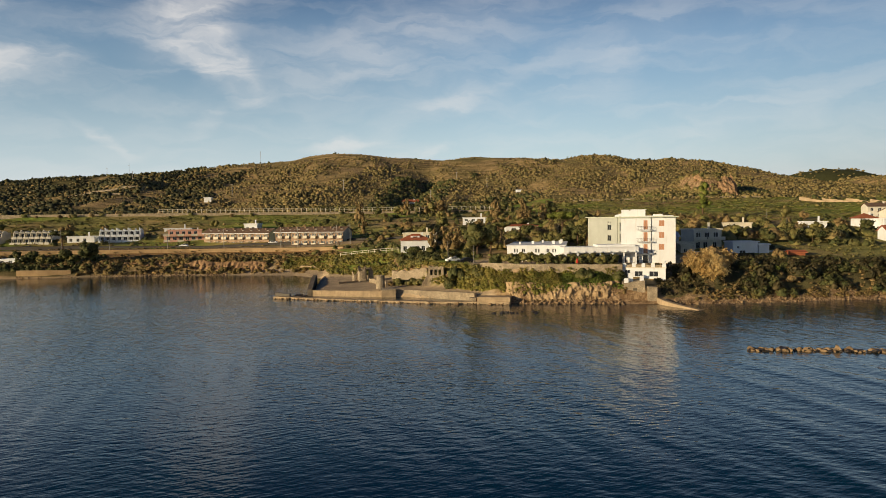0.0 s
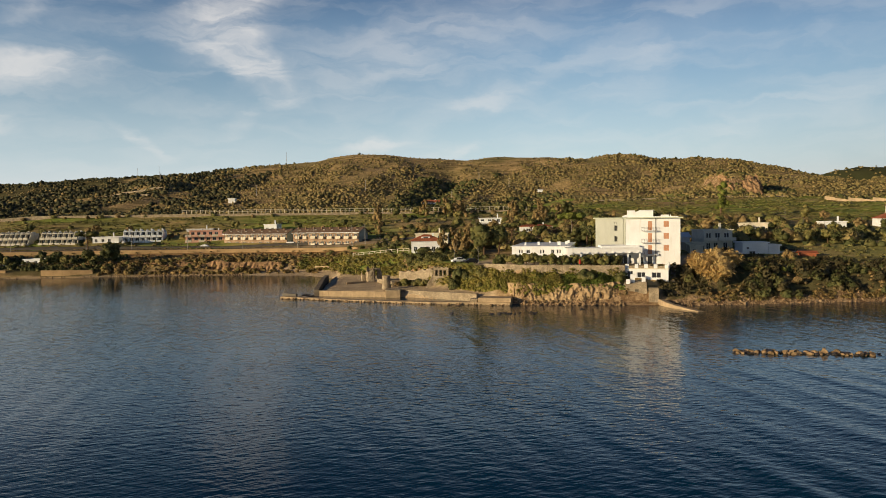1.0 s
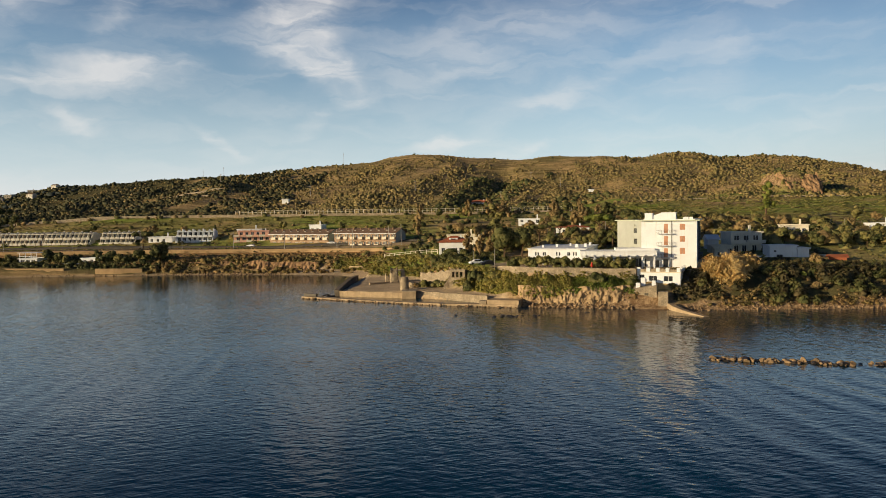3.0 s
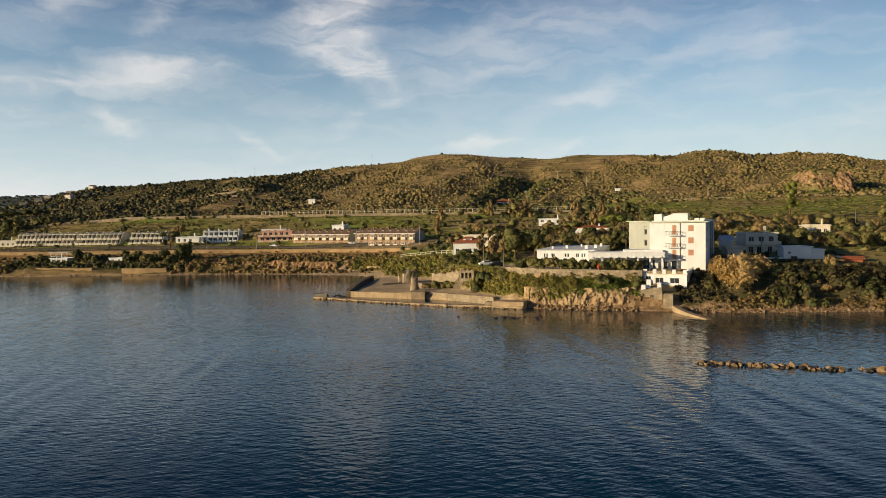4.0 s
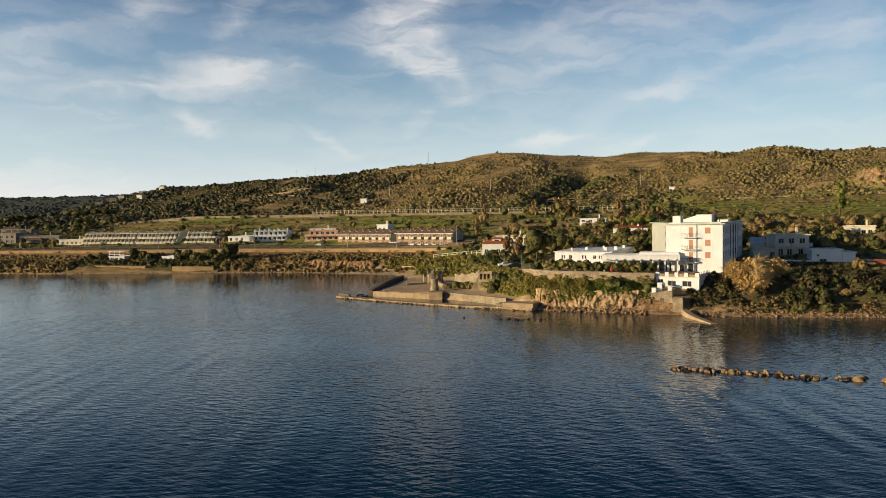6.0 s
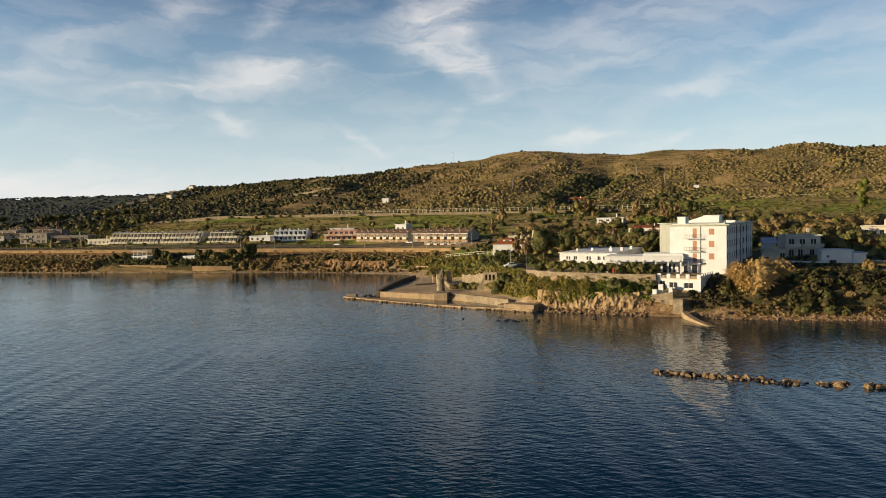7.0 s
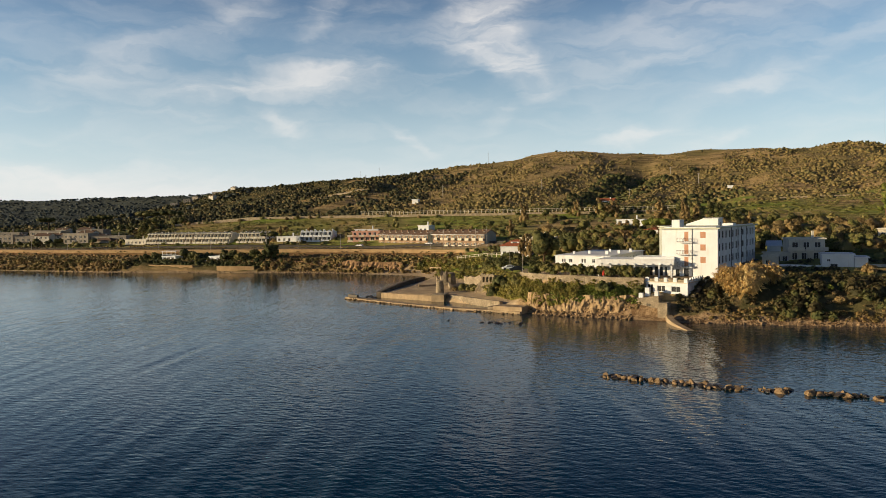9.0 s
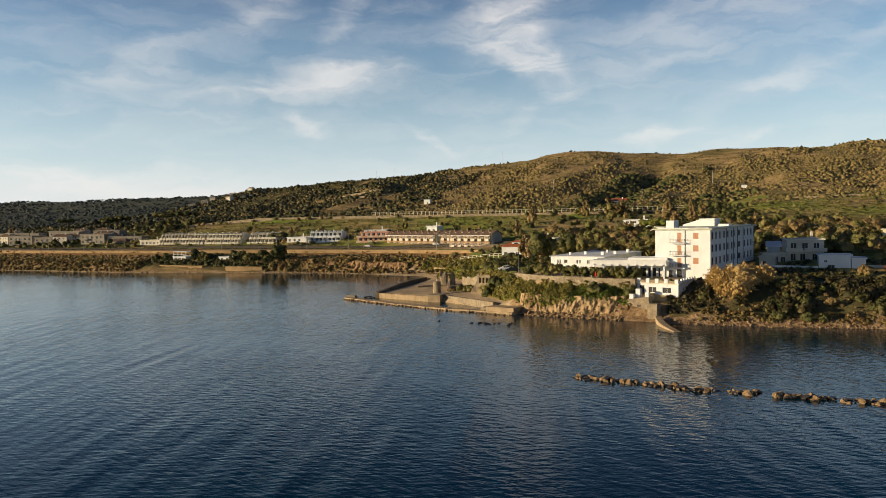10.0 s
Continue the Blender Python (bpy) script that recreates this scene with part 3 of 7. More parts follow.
def walls_of(parent, w, d, z0, z1, mat, holes, mats=None, side_mats=None, at=(0, 0)):
    """Four walls with openings round a rectangle; holes: side -> rows of (start, end, low, high, kind)."""
    mats = {"shutter": M_SHUTTER, "frame": M_WHITE, **(mats or {})}
    x, y = at
    sides = {"F": ((x, y), (1, 0), w), "R": ((x + w, y), (0, 1), d), "B": ((x + w, y + d), (-1, 0), w), "L": ((x, y + d), (0, -1), d)}
    for k, (o, way, length) in sides.items():
        hs = holes.get(k, [])
        cut = 0.0 if k in "FB" else 0.302
        o2 = (o[0] + way[0] * cut, o[1] + way[1] * cut)
        hs = [(a - cut, b_ - cut, c, e, kind) for a, b_, c, e, kind in hs]
        wob = part("wall", wall_mesh(o2, way, length - 2 * cut, z0, z1, hs), (side_mats or {}).get(k, mat), parent)
        for hole in hs:
            opening(wob, o2, way, hole, hole[4], mats)


def flat_roof(parent, w, d, z, mat, over=0.4, thick=0.3, lip=0.0, at=(0, 0), label=""):
    x, y = at
    bm = boxes((x - over, x + w + over, y - over, y + d + over, z, z + thick))
    if lip:
        a, b_, c, e = x - over, x + w + over, y - over, y + d + over
        t = 0.2
        for r in ((a, b_, c, c + t), (a, b_, e - t, e), (a, a + t, c + t, e - t), (b_ - t, b_, c + t, e - t)):
            box(bm, *r, z + thick, z + thick + lip)
    return part("roof", bm, mat, parent, label)


def gable_roof(parent, w, d, z, rise, mat, over=0.5, thick=0.18, at=(0, 0), label=""):
    x, y = at
    bm = bmesh.new()
    a, b_, c, e, m = x - over, x + w + over, y - over, y + d + over, y + d / 2
    drop = rise * over / (d / 2)
    prof = [(c, z - drop), (m, z + rise), (e, z - drop)]
    lo = [[bm.verts.new((xx, yy, zz)) for yy, zz in prof] for xx in (a, b_)]
    hi = [[bm.verts.new((xx, yy, zz + thick)) for yy, zz in prof] for xx in (a, b_)]
    for s in (0, 1):
        bm.faces.new((lo[0][s], lo[1][s], lo[1][s + 1], lo[0][s + 1]))
        bm.faces.new((hi[0][s], hi[1][s], hi[1][s + 1], hi[0][s + 1]))
        for k in (0, 1):
            bm.faces.new((lo[k][s], hi[k][s], hi[k][s + 1], lo[k][s + 1]))
    for s in (0, 2):
        bm.faces.new((lo[0][s], lo[1][s], hi[1][s], hi[0][s]))
    return part("roof", bm, mat, parent, label)


def gable_ends(parent, w, d, z, rise, mat, at=(0, 0)):
    x, y = at
    for xx in (x, x + w - 0.3):
        bm = bmesh.new()
        v = [bm.verts.new((xx + k, yy, zz)) for k in (0, 0.3) for yy, zz in ((y, z), (y + d, z), (y + d / 2, z + rise - 0.02))]
        bm.faces.new(v[:3])
        bm.faces.new(v[3:])
        for i in range(3):
            bm.faces.new((v[i], v[(i + 1) % 3], v[3 + (i + 1) % 3], v[3 + i]))
        part("gable_wall", bm, mat, parent)


def hip_roof(parent, w, d, z, rise, mat, over=0.5, at=(0, 0), label=""):
    x, y = at
    a, b_, c, e = x - over, x + w + over, y - over, y + d + over
    inset = (e - c) / 2
    bm = bmesh.new()
    base = [bm.verts.new(p) for p in ((a, c, z), (b_, c, z), (b_, e, z), (a, e, z))]
    low = [bm.verts.new((p.co.x, p.co.y, z - 0.15)) for p in base]
    if b_ - a > 2 * inset + 0.2:
        r = [bm.verts.new((a + inset, (c + e) / 2, z + rise)), bm.verts.new((b_ - inset, (c + e) / 2, z + rise))]
    else:
        r = [bm.verts.new(((a + b_) / 2, (c + e) / 2, z + rise))] * 2
    for f in ((base[0], base[1], r[1], r[0]), (base[1], base[2], r[1]), (base[2], base[3], r[0], r[1]), (base[3], base[0], r[0])):
        bm.faces.new(list(dict.fromkeys(f)))
    bm.faces.new(low)
    for i in range(4):
        bm.faces.new((base[i], base[(i + 1) % 4], low[(i + 1) % 4], low[i]))
    return part("roof", bm, mat, parent, label)


def rail(parent, x0, x1, y0, y1, z, h=1.0, mat=None, gap=1.2):
    """A metal balcony railing round three sides: bent rails and single bars."""
    mat = mat or M_DARK
    for lo, hi in ((z + h - 0.06, z + h), (z + 0.1, z + 0.14)):
        bm = bmesh.new()
        for r in ((x0, x1, y0, y0 + 0.05), (x0, x0 + 0.05, y0 + 0.051, y1), (x1 - 0.05, x1, y0 + 0.051, y1)):
            box(bm, *r, lo, hi)
        part("handrail" if hi > z + 0.5 else "foot_rail", bm, mat, parent)
    k = max(2, int((x1 - x0) / gap * 3))
    bar = shared(("bar", h), lambda: boxes((0, 0.035, 0, 0.035, 0.0, h)), mat)
    for i in range(k + 1):
        part("bar", bar, None, parent, at=pose(x0 + (x1 - x0 - 0.04) * i / k, y0 + 0.008, z))


def grid_of(starts, width, rows, kind="win"):
    return [(s, s + width, lo, hi, kind) for s in starts for lo, hi in rows]


# ---------------- the hotel ----------------
def make_hotel():
    z0 = 7.6
    up = lambda z: z - z0
    hotel = root("hotel", "large white five-storey seaside hotel with orange-brown shutters", "hotel", pose(67.9 - 14.2 * 0.96, 190.8 + 14.2 * 0.28, z0, 0, 0, -16.26))
    W, D, H = 14.2, 42.0, up(20.95)
    rows = [(up(18.6), up(20.15)), (up(15.4), up(16.95)), (up(12.2), up(13.75)), (up(9.0), up(10.4))]
    front = grid_of([9.9], 1.35, rows[:3], "shut")
    front += [(5.85, 6.9, up(a), up(b_), "shut") for a, b_ in ((17.75, 20.2), (14.5, 16.95), (11.3, 13.7))]
    front += [(5.7, 7.0, up(8.2), up(10.7), "door"), (3.6, 4.6, up(8.2), up(10.4), "door"), (8.6, 9.2, up(11.0), up(11.25), "win")]
    right = []
    for s in (1.3, 4.5, 7.9, 11.6, 15.1, 18.7, 31.5, 35.2, 38.8):
        right += [(s - 0.25, s + 1.25, a - 0.2, b_ + 0.1, "win") for a, b_ in rows]
    for s in (21.6, 25.4):
        right += [(s, s + (0.9 if s < 22 else 2.3), a, b_, "win") for a, b_ in rows[:3]]
    left = [(36 - s, 37 - s, a, b_, "win") for s in (1.5,) for a, b_ in rows[:3]]
    walls_of(hotel, W, D, 0, H, M_WHITE, {"F": front, "R": right, "L": left}, {"frame": M_DARK})
    flat_roof(hotel, W, D, H + 0.003, M_GREENEDGE, 0.7, 0.28, 0.0, label="flat roof with a pale green overhanging edge")
    part("parapet", boxes((0.5, W - 0.5, 0.5, 0.8, H + 0.29, H + 0.5), (W - 0.8, W - 0.5, 0.8, D - 0.5, H + 0.29, H + 0.5)), M_WHITE, hotel)
    for z in (17.6, 14.4, 11.2):
        b_ = part("balcony", boxes((4.1, 8.1, -1.15, -0.003, up(z) - 0.16, up(z))), M_WHITE, hotel)
        rail(b_, 4.1, 8.1, -1.15, -0.02, up(z), 1.0)
    for s in (7.85,):
        part("downpipe", tube(bmesh.new(), [(s, -0.09, 0), (s, -0.09, H)], [0.07, 0.07], 6), M_DARK, hotel)
    for s in (13.6, 20.6, 24.4, 30.2):
        part("downpipe", tube(bmesh.new(), [(W + 0.1, s, 0.4), (W + 0.1, s, H)], [0.08, 0.08], 6), M_DARK, hotel)
    for z in (10.9, 14.1, 17.3):
        part("string_course", boxes((W + 0.003, W + 0.05, 0.2, D - 0.2, up(z), up(z) + 0.12)), M_WHITE, hotel)
    # rooftop stair head, lift house with a sloping roof and plant boxes
    part("stair_head", boxes((0.2, 2.3, 7.6, 11.4, H + 0.285, H + 2.25)), M_WHITE, hotel)
    bm = bmesh.new()
    v = [bm.verts.new(p) for y in (26.0, 31.0) for p in ((-1.5, y, H + 0.285), (7.6, y, H + 0.285), (7.6, y, H + 2.3), (3.6, y, H + 2.3), (-1.5, y, H + 0.7))]
    bm.faces.new(v[:5])
    bm.faces.new(v[5:])
    for i in range(5):
        bm.faces.new((v[i], v[(i + 1) % 5], v[5 + (i + 1) % 5], v[5 + i]))
    part("lift_house", bm, M_WHITE, hotel)
    part("lift_house_roof", boxes((3.3, 7.9, 25.7, 31.3, H + 2.303, H + 2.45)), M_WHITE, hotel)
    part("plant_box", boxes((9.8, 12.6, 22, 25.5, H + 0.285, H + 0.95)), M_WHITE, hotel)
    part("vent", tube(bmesh.new(), [(11.8, 12, H + 0.28), (11.8, 12, H + 1.5)], [0.1, 0.1], 6), M_DARK, hotel)
    part("ground_floor_band", boxes((W + 0.003, W + 0.9, 24.8, 42, 0, up(10.7))), M_DARKCONC, hotel)

    wing = root("hotel_wing", "grey-beige rendered rear wing of the hotel with small windows", "hotel", pose(52.5, 223.3, z0, 0, 0, -76))
    wl, dl = 17.2, 13.0
    fr = [(11.8, 13.9, up(17.3), up(18.9), "win"), (11.8, 13.9, up(14.1), up(15.8), "win"), (12.0, 12.5, up(19.3), up(19.9), "win"), (13.1, 13.6, up(19.3), up(19.9), "win"), (11.8, 13.9, up(10.9), up(12.6), "win")]
    walls_of(wing, wl, dl, 0, H, M_GREY, {"F": fr}, {"frame": M_GREY})
    flat_roof(wing, wl, dl, H + 0.003, M_GREENEDGE, 0.6, 0.26)
    link = root("hotel_link", "narrow glazed stair bay between two hotel wings", "hotel", pose(56.8, 207.2, z0, 0, 0, -78))
    walls_of(link, 4.4, 6.0, 0, H - 0.02, M_GREY, {"F": grid_of([1.4], 1.7, [(up(17.0), up(19.6)), (up(13.8), up(16.4)), (up(11), up(13))])}, {"frame": M_GREY})


M_GREENEDGE = plain("pale green roof edge", (0.52, 0.56, 0.42), 0.7, 0.1, 0.4, 6.0, 0.0)
make_hotel()


def make_restaurant():
    z0 = 7.8
    up = lambda z: z - z0
    low = root("hotel_annex", "long low white hotel annex with a flat roof on pillars", "hotel annex", pose(24.2, 205.2, z0, 0, 0, -13.9))
    W, D = 16.4, 30.0
    lo, hi = up(11.35), up(12.45)
    front = [(a, b_, lo, hi, "win") for a, b_ in ((2.0, 2.45), (2.7, 3.15), (4.2, 5.2), (8.0, 8.5), (8.8, 9.3), (11.2, 12.1), (12.8, 13.25), (13.5, 13.95))]
    right = grid_of([2 + 2.6 * i for i in range(10)], 1.1, [(lo - 0.2, hi)])
    walls_of(low, W, D, up(10.35), up(13.3), M_WHITE, {"F": front, "R": right}, {"frame": M_WHITE})
    flat_roof(low, W, D, up(13.303), M_WHITE, 0.35, 0.16, 0.0, label="white flat roof with a thin edge")
    part("soffit", boxes((0.3, W - 0.3, 0.3, D - 0.3, up(10.2), up(10.349))), M_WHITE, low)
    walls_of(low, W - 5, D - 4, 0, up(10.19), M_CREAM, {"F": grid_of([1.0, 5.2, 8.6], 1.6, [(0.3, 2.0)], "door")}, at=(2.5, 3.0))
    for x in (0.4, 4.2, 8.0, 11.8, W - 0.7):
        part("pillar", boxes((x, x + 0.3, 0.1, 0.4, 0, up(10.199))), M_WHITE, low)
    for x, y, s in ((3, 6, 0.5), (6.5, 9, 0.7), (12.5, 7, 0.9), (14.4, 12, 0.8), (14.6, 22, 0.7), (9, 20, 0.5)):
        part("chimney", boxes((x, x + s, y, y + s, up(13.46), up(13.46) + 0.55 + s * 0.5)), M_WHITE, low)

    can = root("terrace_roof", "white flat-roofed restaurant terrace with deep fascia", "restaurant terrace", pose(37.6, 191.4, z0, 0, 0, -5.2))
    L = 19.8
    part("roof", boxes((0, L, 0, 11.0, up(11.75), up(13.1))), M_WHITE, can)
    part("roof_step", boxes((9.5, L - 0.2, 3.0, 10.0, up(13.104), up(13.7))), M_WHITE, can)
    part("roof_coping", boxes((-0.15, L + 0.15, -0.15, 0.25, up(13.104), up(13.28))), M_WHITE, can)
    for i in range(9):
        part("rafter_end", boxes((1.0 + i * 2.2, 1.35 + i * 2.2, -0.35, -0.003, up(11.8), up(12.15))), M_WHITE, can)
    holes = {"F": grid_of([1.2 + 2.6 * i for i in range(7)], 2.1, [(0.7, up(11.0))])}
    walls_of(can, L - 0.6, 6.0, 0, up(11.745), M_WHITE, holes, {"frame": M_WHITE}, at=(0.3, 4.4))
    for i in range(7):
        part("pillar", boxes((0.4 + i * 3.1, 0.8 + i * 3.1, 0.3, 0.7, 0, up(11.745))), M_WHITE, can)


make_restaurant()


def make_pavilion():
    """The white sun-deck pavilion at the cliff edge and the stone base under it."""
    z0 = 4.8
    up = lambda z: z - z0
    pav = root("deck_pavilion", "white cliff-top pavilion with a battlemented sun deck", "pavilion", pose(50.8, 182.6, z0, 0, 0, -20.3))
    W, D = 10.6, 8.5
    front = [(3.0, 5.0, up(5.9), up(7.3), "win"), (6.6, 8.8, up(5.9), up(7.3), "win"), (0.5, 1.9, up(5.0), up(7.6), "door")]
    walls_of(pav, W, D, -0.8, up(8.1), M_WHITE, {"F": front, "R": [(2.6, 3.6, up(6.2), up(7.2), "win")]}, {"frame": M_WHITE})
    part("deck", boxes((-0.2, W + 0.2, -0.2, D + 1.5, up(8.103), up(8.3))), M_CREAM, pav)
    xs = [0, 2.35, 4.7, 7.05, 9.7]
    for x in xs:
        part("parapet_post", boxes((x, x + 0.9, -0.1, 0.4, up(8.304), up(9.35))), M_WHITE, pav)
    for a, b_ in zip(xs, xs[1:]):
        part("parapet_panel", boxes((a + 0.9, b_, 0.05, 0.2, up(8.304), up(8.95))), M_STONE, pav)
    for i in range(6):
        y = 1.8 + i * 1.55
        part("parapet_post", boxes((W - 0.35, W + 0.1, y, y + 0.7, up(8.304), up(9.4))), M_WHITE, pav)
        part("parapet_panel", boxes((W - 0.2, W - 0.05, y - 0.85, y, up(8.304), up(8.95))), M_WHITE, pav)
    bm = bmesh.new()
    v = [bm.verts.new(p) for x in (W + 0.4, W + 1.6) for p in ((x, 0.5, up(5.2)), (x, 9.0, up(8.3)), (x, 9.0, up(4.6)), (x, 0.5, up(4.6)))]
    bm.faces.new(v[:4]); bm.faces.new(v[4:])
    for i in range(4):
        bm.faces.new((v[i], v[(i + 1) % 4], v[4 + (i + 1) % 4], v[4 + i]))
    part("stair_flank", bm, M_DARKCONC, pav)

    base = root("sea_wall_bastion", "weathered pale stone bastion at the foot of the cliff", "bastion", pose(48.9, 176.8, 0, 0, 0, -14.5))
    bm = bmesh.new()
    v = [bm.verts.new(p) for p in ((-0.4, -0.5, 0.2), (5.8, -0.5, 0.2), (5.6, 4.5, 0.2), (0, 4.5, 0.2), (0, 0, 4.6), (5.5, 0, 5.4), (5.5, 4.5, 5.6), (0, 4.5, 5.2))]
    for f in ((3, 2, 1, 0), (4, 5, 6, 7), (0, 1, 5, 4), (1, 2, 6, 5), (2, 3, 7, 6), (3, 0, 4, 7)):
        bm.faces.new([v[i] for i in f])
    bmesh.ops.bevel(bm, geom=bm.edges[:], offset=0.12, segments=1, affect="EDGES")
    part("body", bm, M_STONE, base)
    # solid dark block whose colour stands for the shade inside the opening
    part("loophole", boxes((2.6, 3.5, -0.3, 0.2, 2.9, 3.5)), M_DARKCONC, base)
    part("white_block", boxes((0.5, 1.5, 0.3, 1.3, 4.7, 5.9)), M_WHITE, base)
    part("white_block", boxes((1.6, 2.7, 1.6, 2.7, 5.0, 7.1)), M_WHITE, base)
    part("white_block", boxes((4.3, 5.2, 0.5, 1.4, 5.2, 6.5)), M_WHITE, base)
    part("pier", boxes((5.9, 8.2, -2.4, 0.4, 0.2, 3.9), (6.0, 8.1, -2.3, 0.3, 3.9, 4.05)), M_STONE, base)
    bm = bmesh.new()
    for i in range(12):
        box(bm, -3.4 + i * 0.28, -3.12 + i * 0.28, 1.0, 2.2, 0.6, 1.0 + i * 0.27)
    part("steps", bm, M_CONCRETE, base)
    bm = bmesh.new()
    v = [bm.verts.new(p) for y in (0.75, 1.0) for p in ((-3.6, y, 0.8), (-0.1, y, 3.9), (-0.1, y, 4.7), (-3.6, y, 1.6))]
    bm.faces.new(v[:4]); bm.faces.new(v[4:])
    for i in range(4):
        bm.faces.new((v[i], v[(i + 1) % 4], v[4 + (i + 1) % 4], v[4 + i]))
    part("stair_parapet", bm, M_STONE, base)

    ramp = root("slipway_wall", "curved low concrete slipway wall running into the sea", "slipway", pose(0, 0, 0))
    bm = bmesh.new()
    pts = [(56.6, 172.0, 1.5), (57.2, 168.5, 1.05), (58.2, 165.0, 0.75), (59.6, 161.8, 0.45), (61.4, 158.6, 0.12)]
    prev = None
    for i, p in enumerate(pts):
        w = 0.7
        ring = [bm.verts.new((p[0] + s * w, p[1] + s * 0.25, z)) for s, z in ((-1, -0.8), (-1, p[2]), (1, p[2] - 0.05), (1, -0.8))]
        if prev:
            for k in range(3):
                bm.faces.new((prev[k], prev[k + 1], ring[k + 1], ring[k]))
        else:
            bm.faces.new(ring)
        prev = ring
    bm.faces.new(prev)
    part("wall", bm, M_CONCRETE, ramp)


make_pavilion()

# ---------------- sea walls, pool and ruins ----------------
def strip_wall(name, label, category, pts, thick, low, tops, mat, coping=0.0, kind="", uneven=0.0):
    """A wall along a line of points, with its top height at each of them."""
    r = root(name, label, category, pose(0, 0, 0), kind=kind)
    g = random.Random(len(pts) * 7 + int(abs(pts[0][0])))
    fine, ftops = [], []
    for (a, b_), (ta, tb) in zip(zip(pts, pts[1:]), zip(tops, tops[1:])):
        k = max(1, int(math.dist(a, b_) / 1.2)) if uneven else max(1, int(math.dist(a, b_) / 6))
        for i in range(k):
            s = i / k
            fine.append((a[0] + (b_[0] - a[0]) * s, a[1] + (b_[1] - a[1]) * s))
            ftops.append(ta + (tb - ta) * s + g.uniform(-1, 1) * uneven)
    fine.append(pts[-1])
    ftops.append(tops[-1])
    bm, prev = bmesh.new(), None
    bc, pc = bmesh.new(), None
    for i, p in enumerate(fine):
        a, b_ = Vector((*fine[max(i - 1, 0)], 0)), Vector((*fine[min(i + 1, len(fine) - 1)], 0))
        d = (b_ - a).normalized()
        n = Vector((-d.y, d.x, 0))
        lo = low if not callable(low) else low(*p)
        P = lambda k, z: Vector((p[0], p[1], 0)) + n * k + Vector((0, 0, z))
        ring = [bm.verts.new(P(k, z)) for k, z in ((-0.03 * uneven, lo), (0, ftops[i]), (thick, ftops[i]), (thick, lo))]
        if prev:
            for k in range(3):
                bm.faces.new((prev[k], prev[k + 1], ring[k + 1], ring[k]))
        else:
            bm.faces.new(ring)
        prev = ring
        if coping:
            t = ftops[i] + 0.003
            rc = [bc.verts.new(P(k, z)) for k, z in ((-0.08, t), (-0.08, t + coping), (thick + 0.08, t + coping), (thick + 0.08, t))]
            if pc:
                for k in range(4):
                    bc.faces.new((pc[k], pc[(k + 1) % 4], rc[(k + 1) % 4], rc[k]))
            else:
                bc.faces.new(rc)
            pc = rc
    bm.faces.new(prev)
    part("wall_body", bm, mat, r)
    if coping:
        bc.faces.new(pc)
        part("coping", bc, mat, r)
    else:
        bc.free()
    return r


strip_wall("stone_jetty", "low worn stone jetty awash along the shore", "jetty", [(-41.2, 199.9), (-28.8, 193.6), (-15, 187.2), (0.8, 180.9), (13, 177.8), (20.3, 175.6)], 2.6, -2.0, [0.55, 0.5, 0.45, 0.5, 0.6, 0.7], M_CONCRETE, uneven=0.07)
strip_wall("pool_wall", "pale concrete wall of an old sea pool", "wall", [(-32.0, 205.0), (-22, 201.6), (-11.6, 198.4)], 1.0, -1.5, [1.45, 1.5, 1.55], M_CONCRETE, 0.12, uneven=0.04)
strip_wall("pool_stone_wall", "rough stone quay wall beside the sea pool", "wall", [(-8.0, 200.6), (3, 192.4), (12.6, 184.6)], 0.9, -1.5, [1.75, 1.85, 2.0], M_STONE, 0.12, uneven=0.05)
strip_wall("harbour_wall", "long dark concrete breakwater wall beside a yard", "wall", [(-31.2, 204.6), (-32.6, 222), (-34.2, 240), (-35.6, 257)], 1.3, -1.5, [1.9, 2.5, 2.6, 2.0], M_HARBOURCONC, uneven=0.05)
strip_wall("yard_wall", "low straight concrete wall in a sandy yard", "wall", [(-25.2, 222.6), (-19.4, 227.2)], 0.5, 1.2, [2.2, 2.25], M_CONCRETE)
strip_wall("retaining_wall", "pale stone retaining wall below the hotel terrace", "wall", [(15.5, 197.5), (20.5, 191.6), (28, 188.0), (36.6, 185.6), (43.5, 183.4), (50.4, 181.6)], 0.7, 4.6, [8.9, 9.0, 8.95, 9.0, 8.9, 9.0], M_STONE, 0.16, uneven=0.06)

quay = root("quay_block", "dark square quay block jutting into the pool", "quay", pose(-11.6, 197.4, 0, 0, 0, 3))
part("block", boxes((0, 3.9, 0, 5.0, -1.5, 1.9)), M_CONCRETE, quay)
part("top_slab", boxes((-0.15, 4.05, -0.15, 5.0, 1.903, 2.15)), M_STONE, quay)
slab = root("jetty_slab", "raised flat concrete slab at the jetty end", "jetty", pose(12.6, 178.2, 0, 0, 0, -14))
part("slab", boxes((0, 8.2, 0, 4.2, -1.2, 1.75)), M_CONCRETE, slab)
part("sloped_block", boxes((-2.2, -0.4, 0.8, 3.4, -1.0, 1.35)), M_STONE, slab)
stub = root("jetty_stub", "dark raised kerb on the jetty tip", "jetty", pose(-40.8, 200.9, 0, 0, 0, -26))
part("kerb", boxes((0, 4.6, 0, 0.7, 0.6, 1.35)), M_DARKCONC, stub)


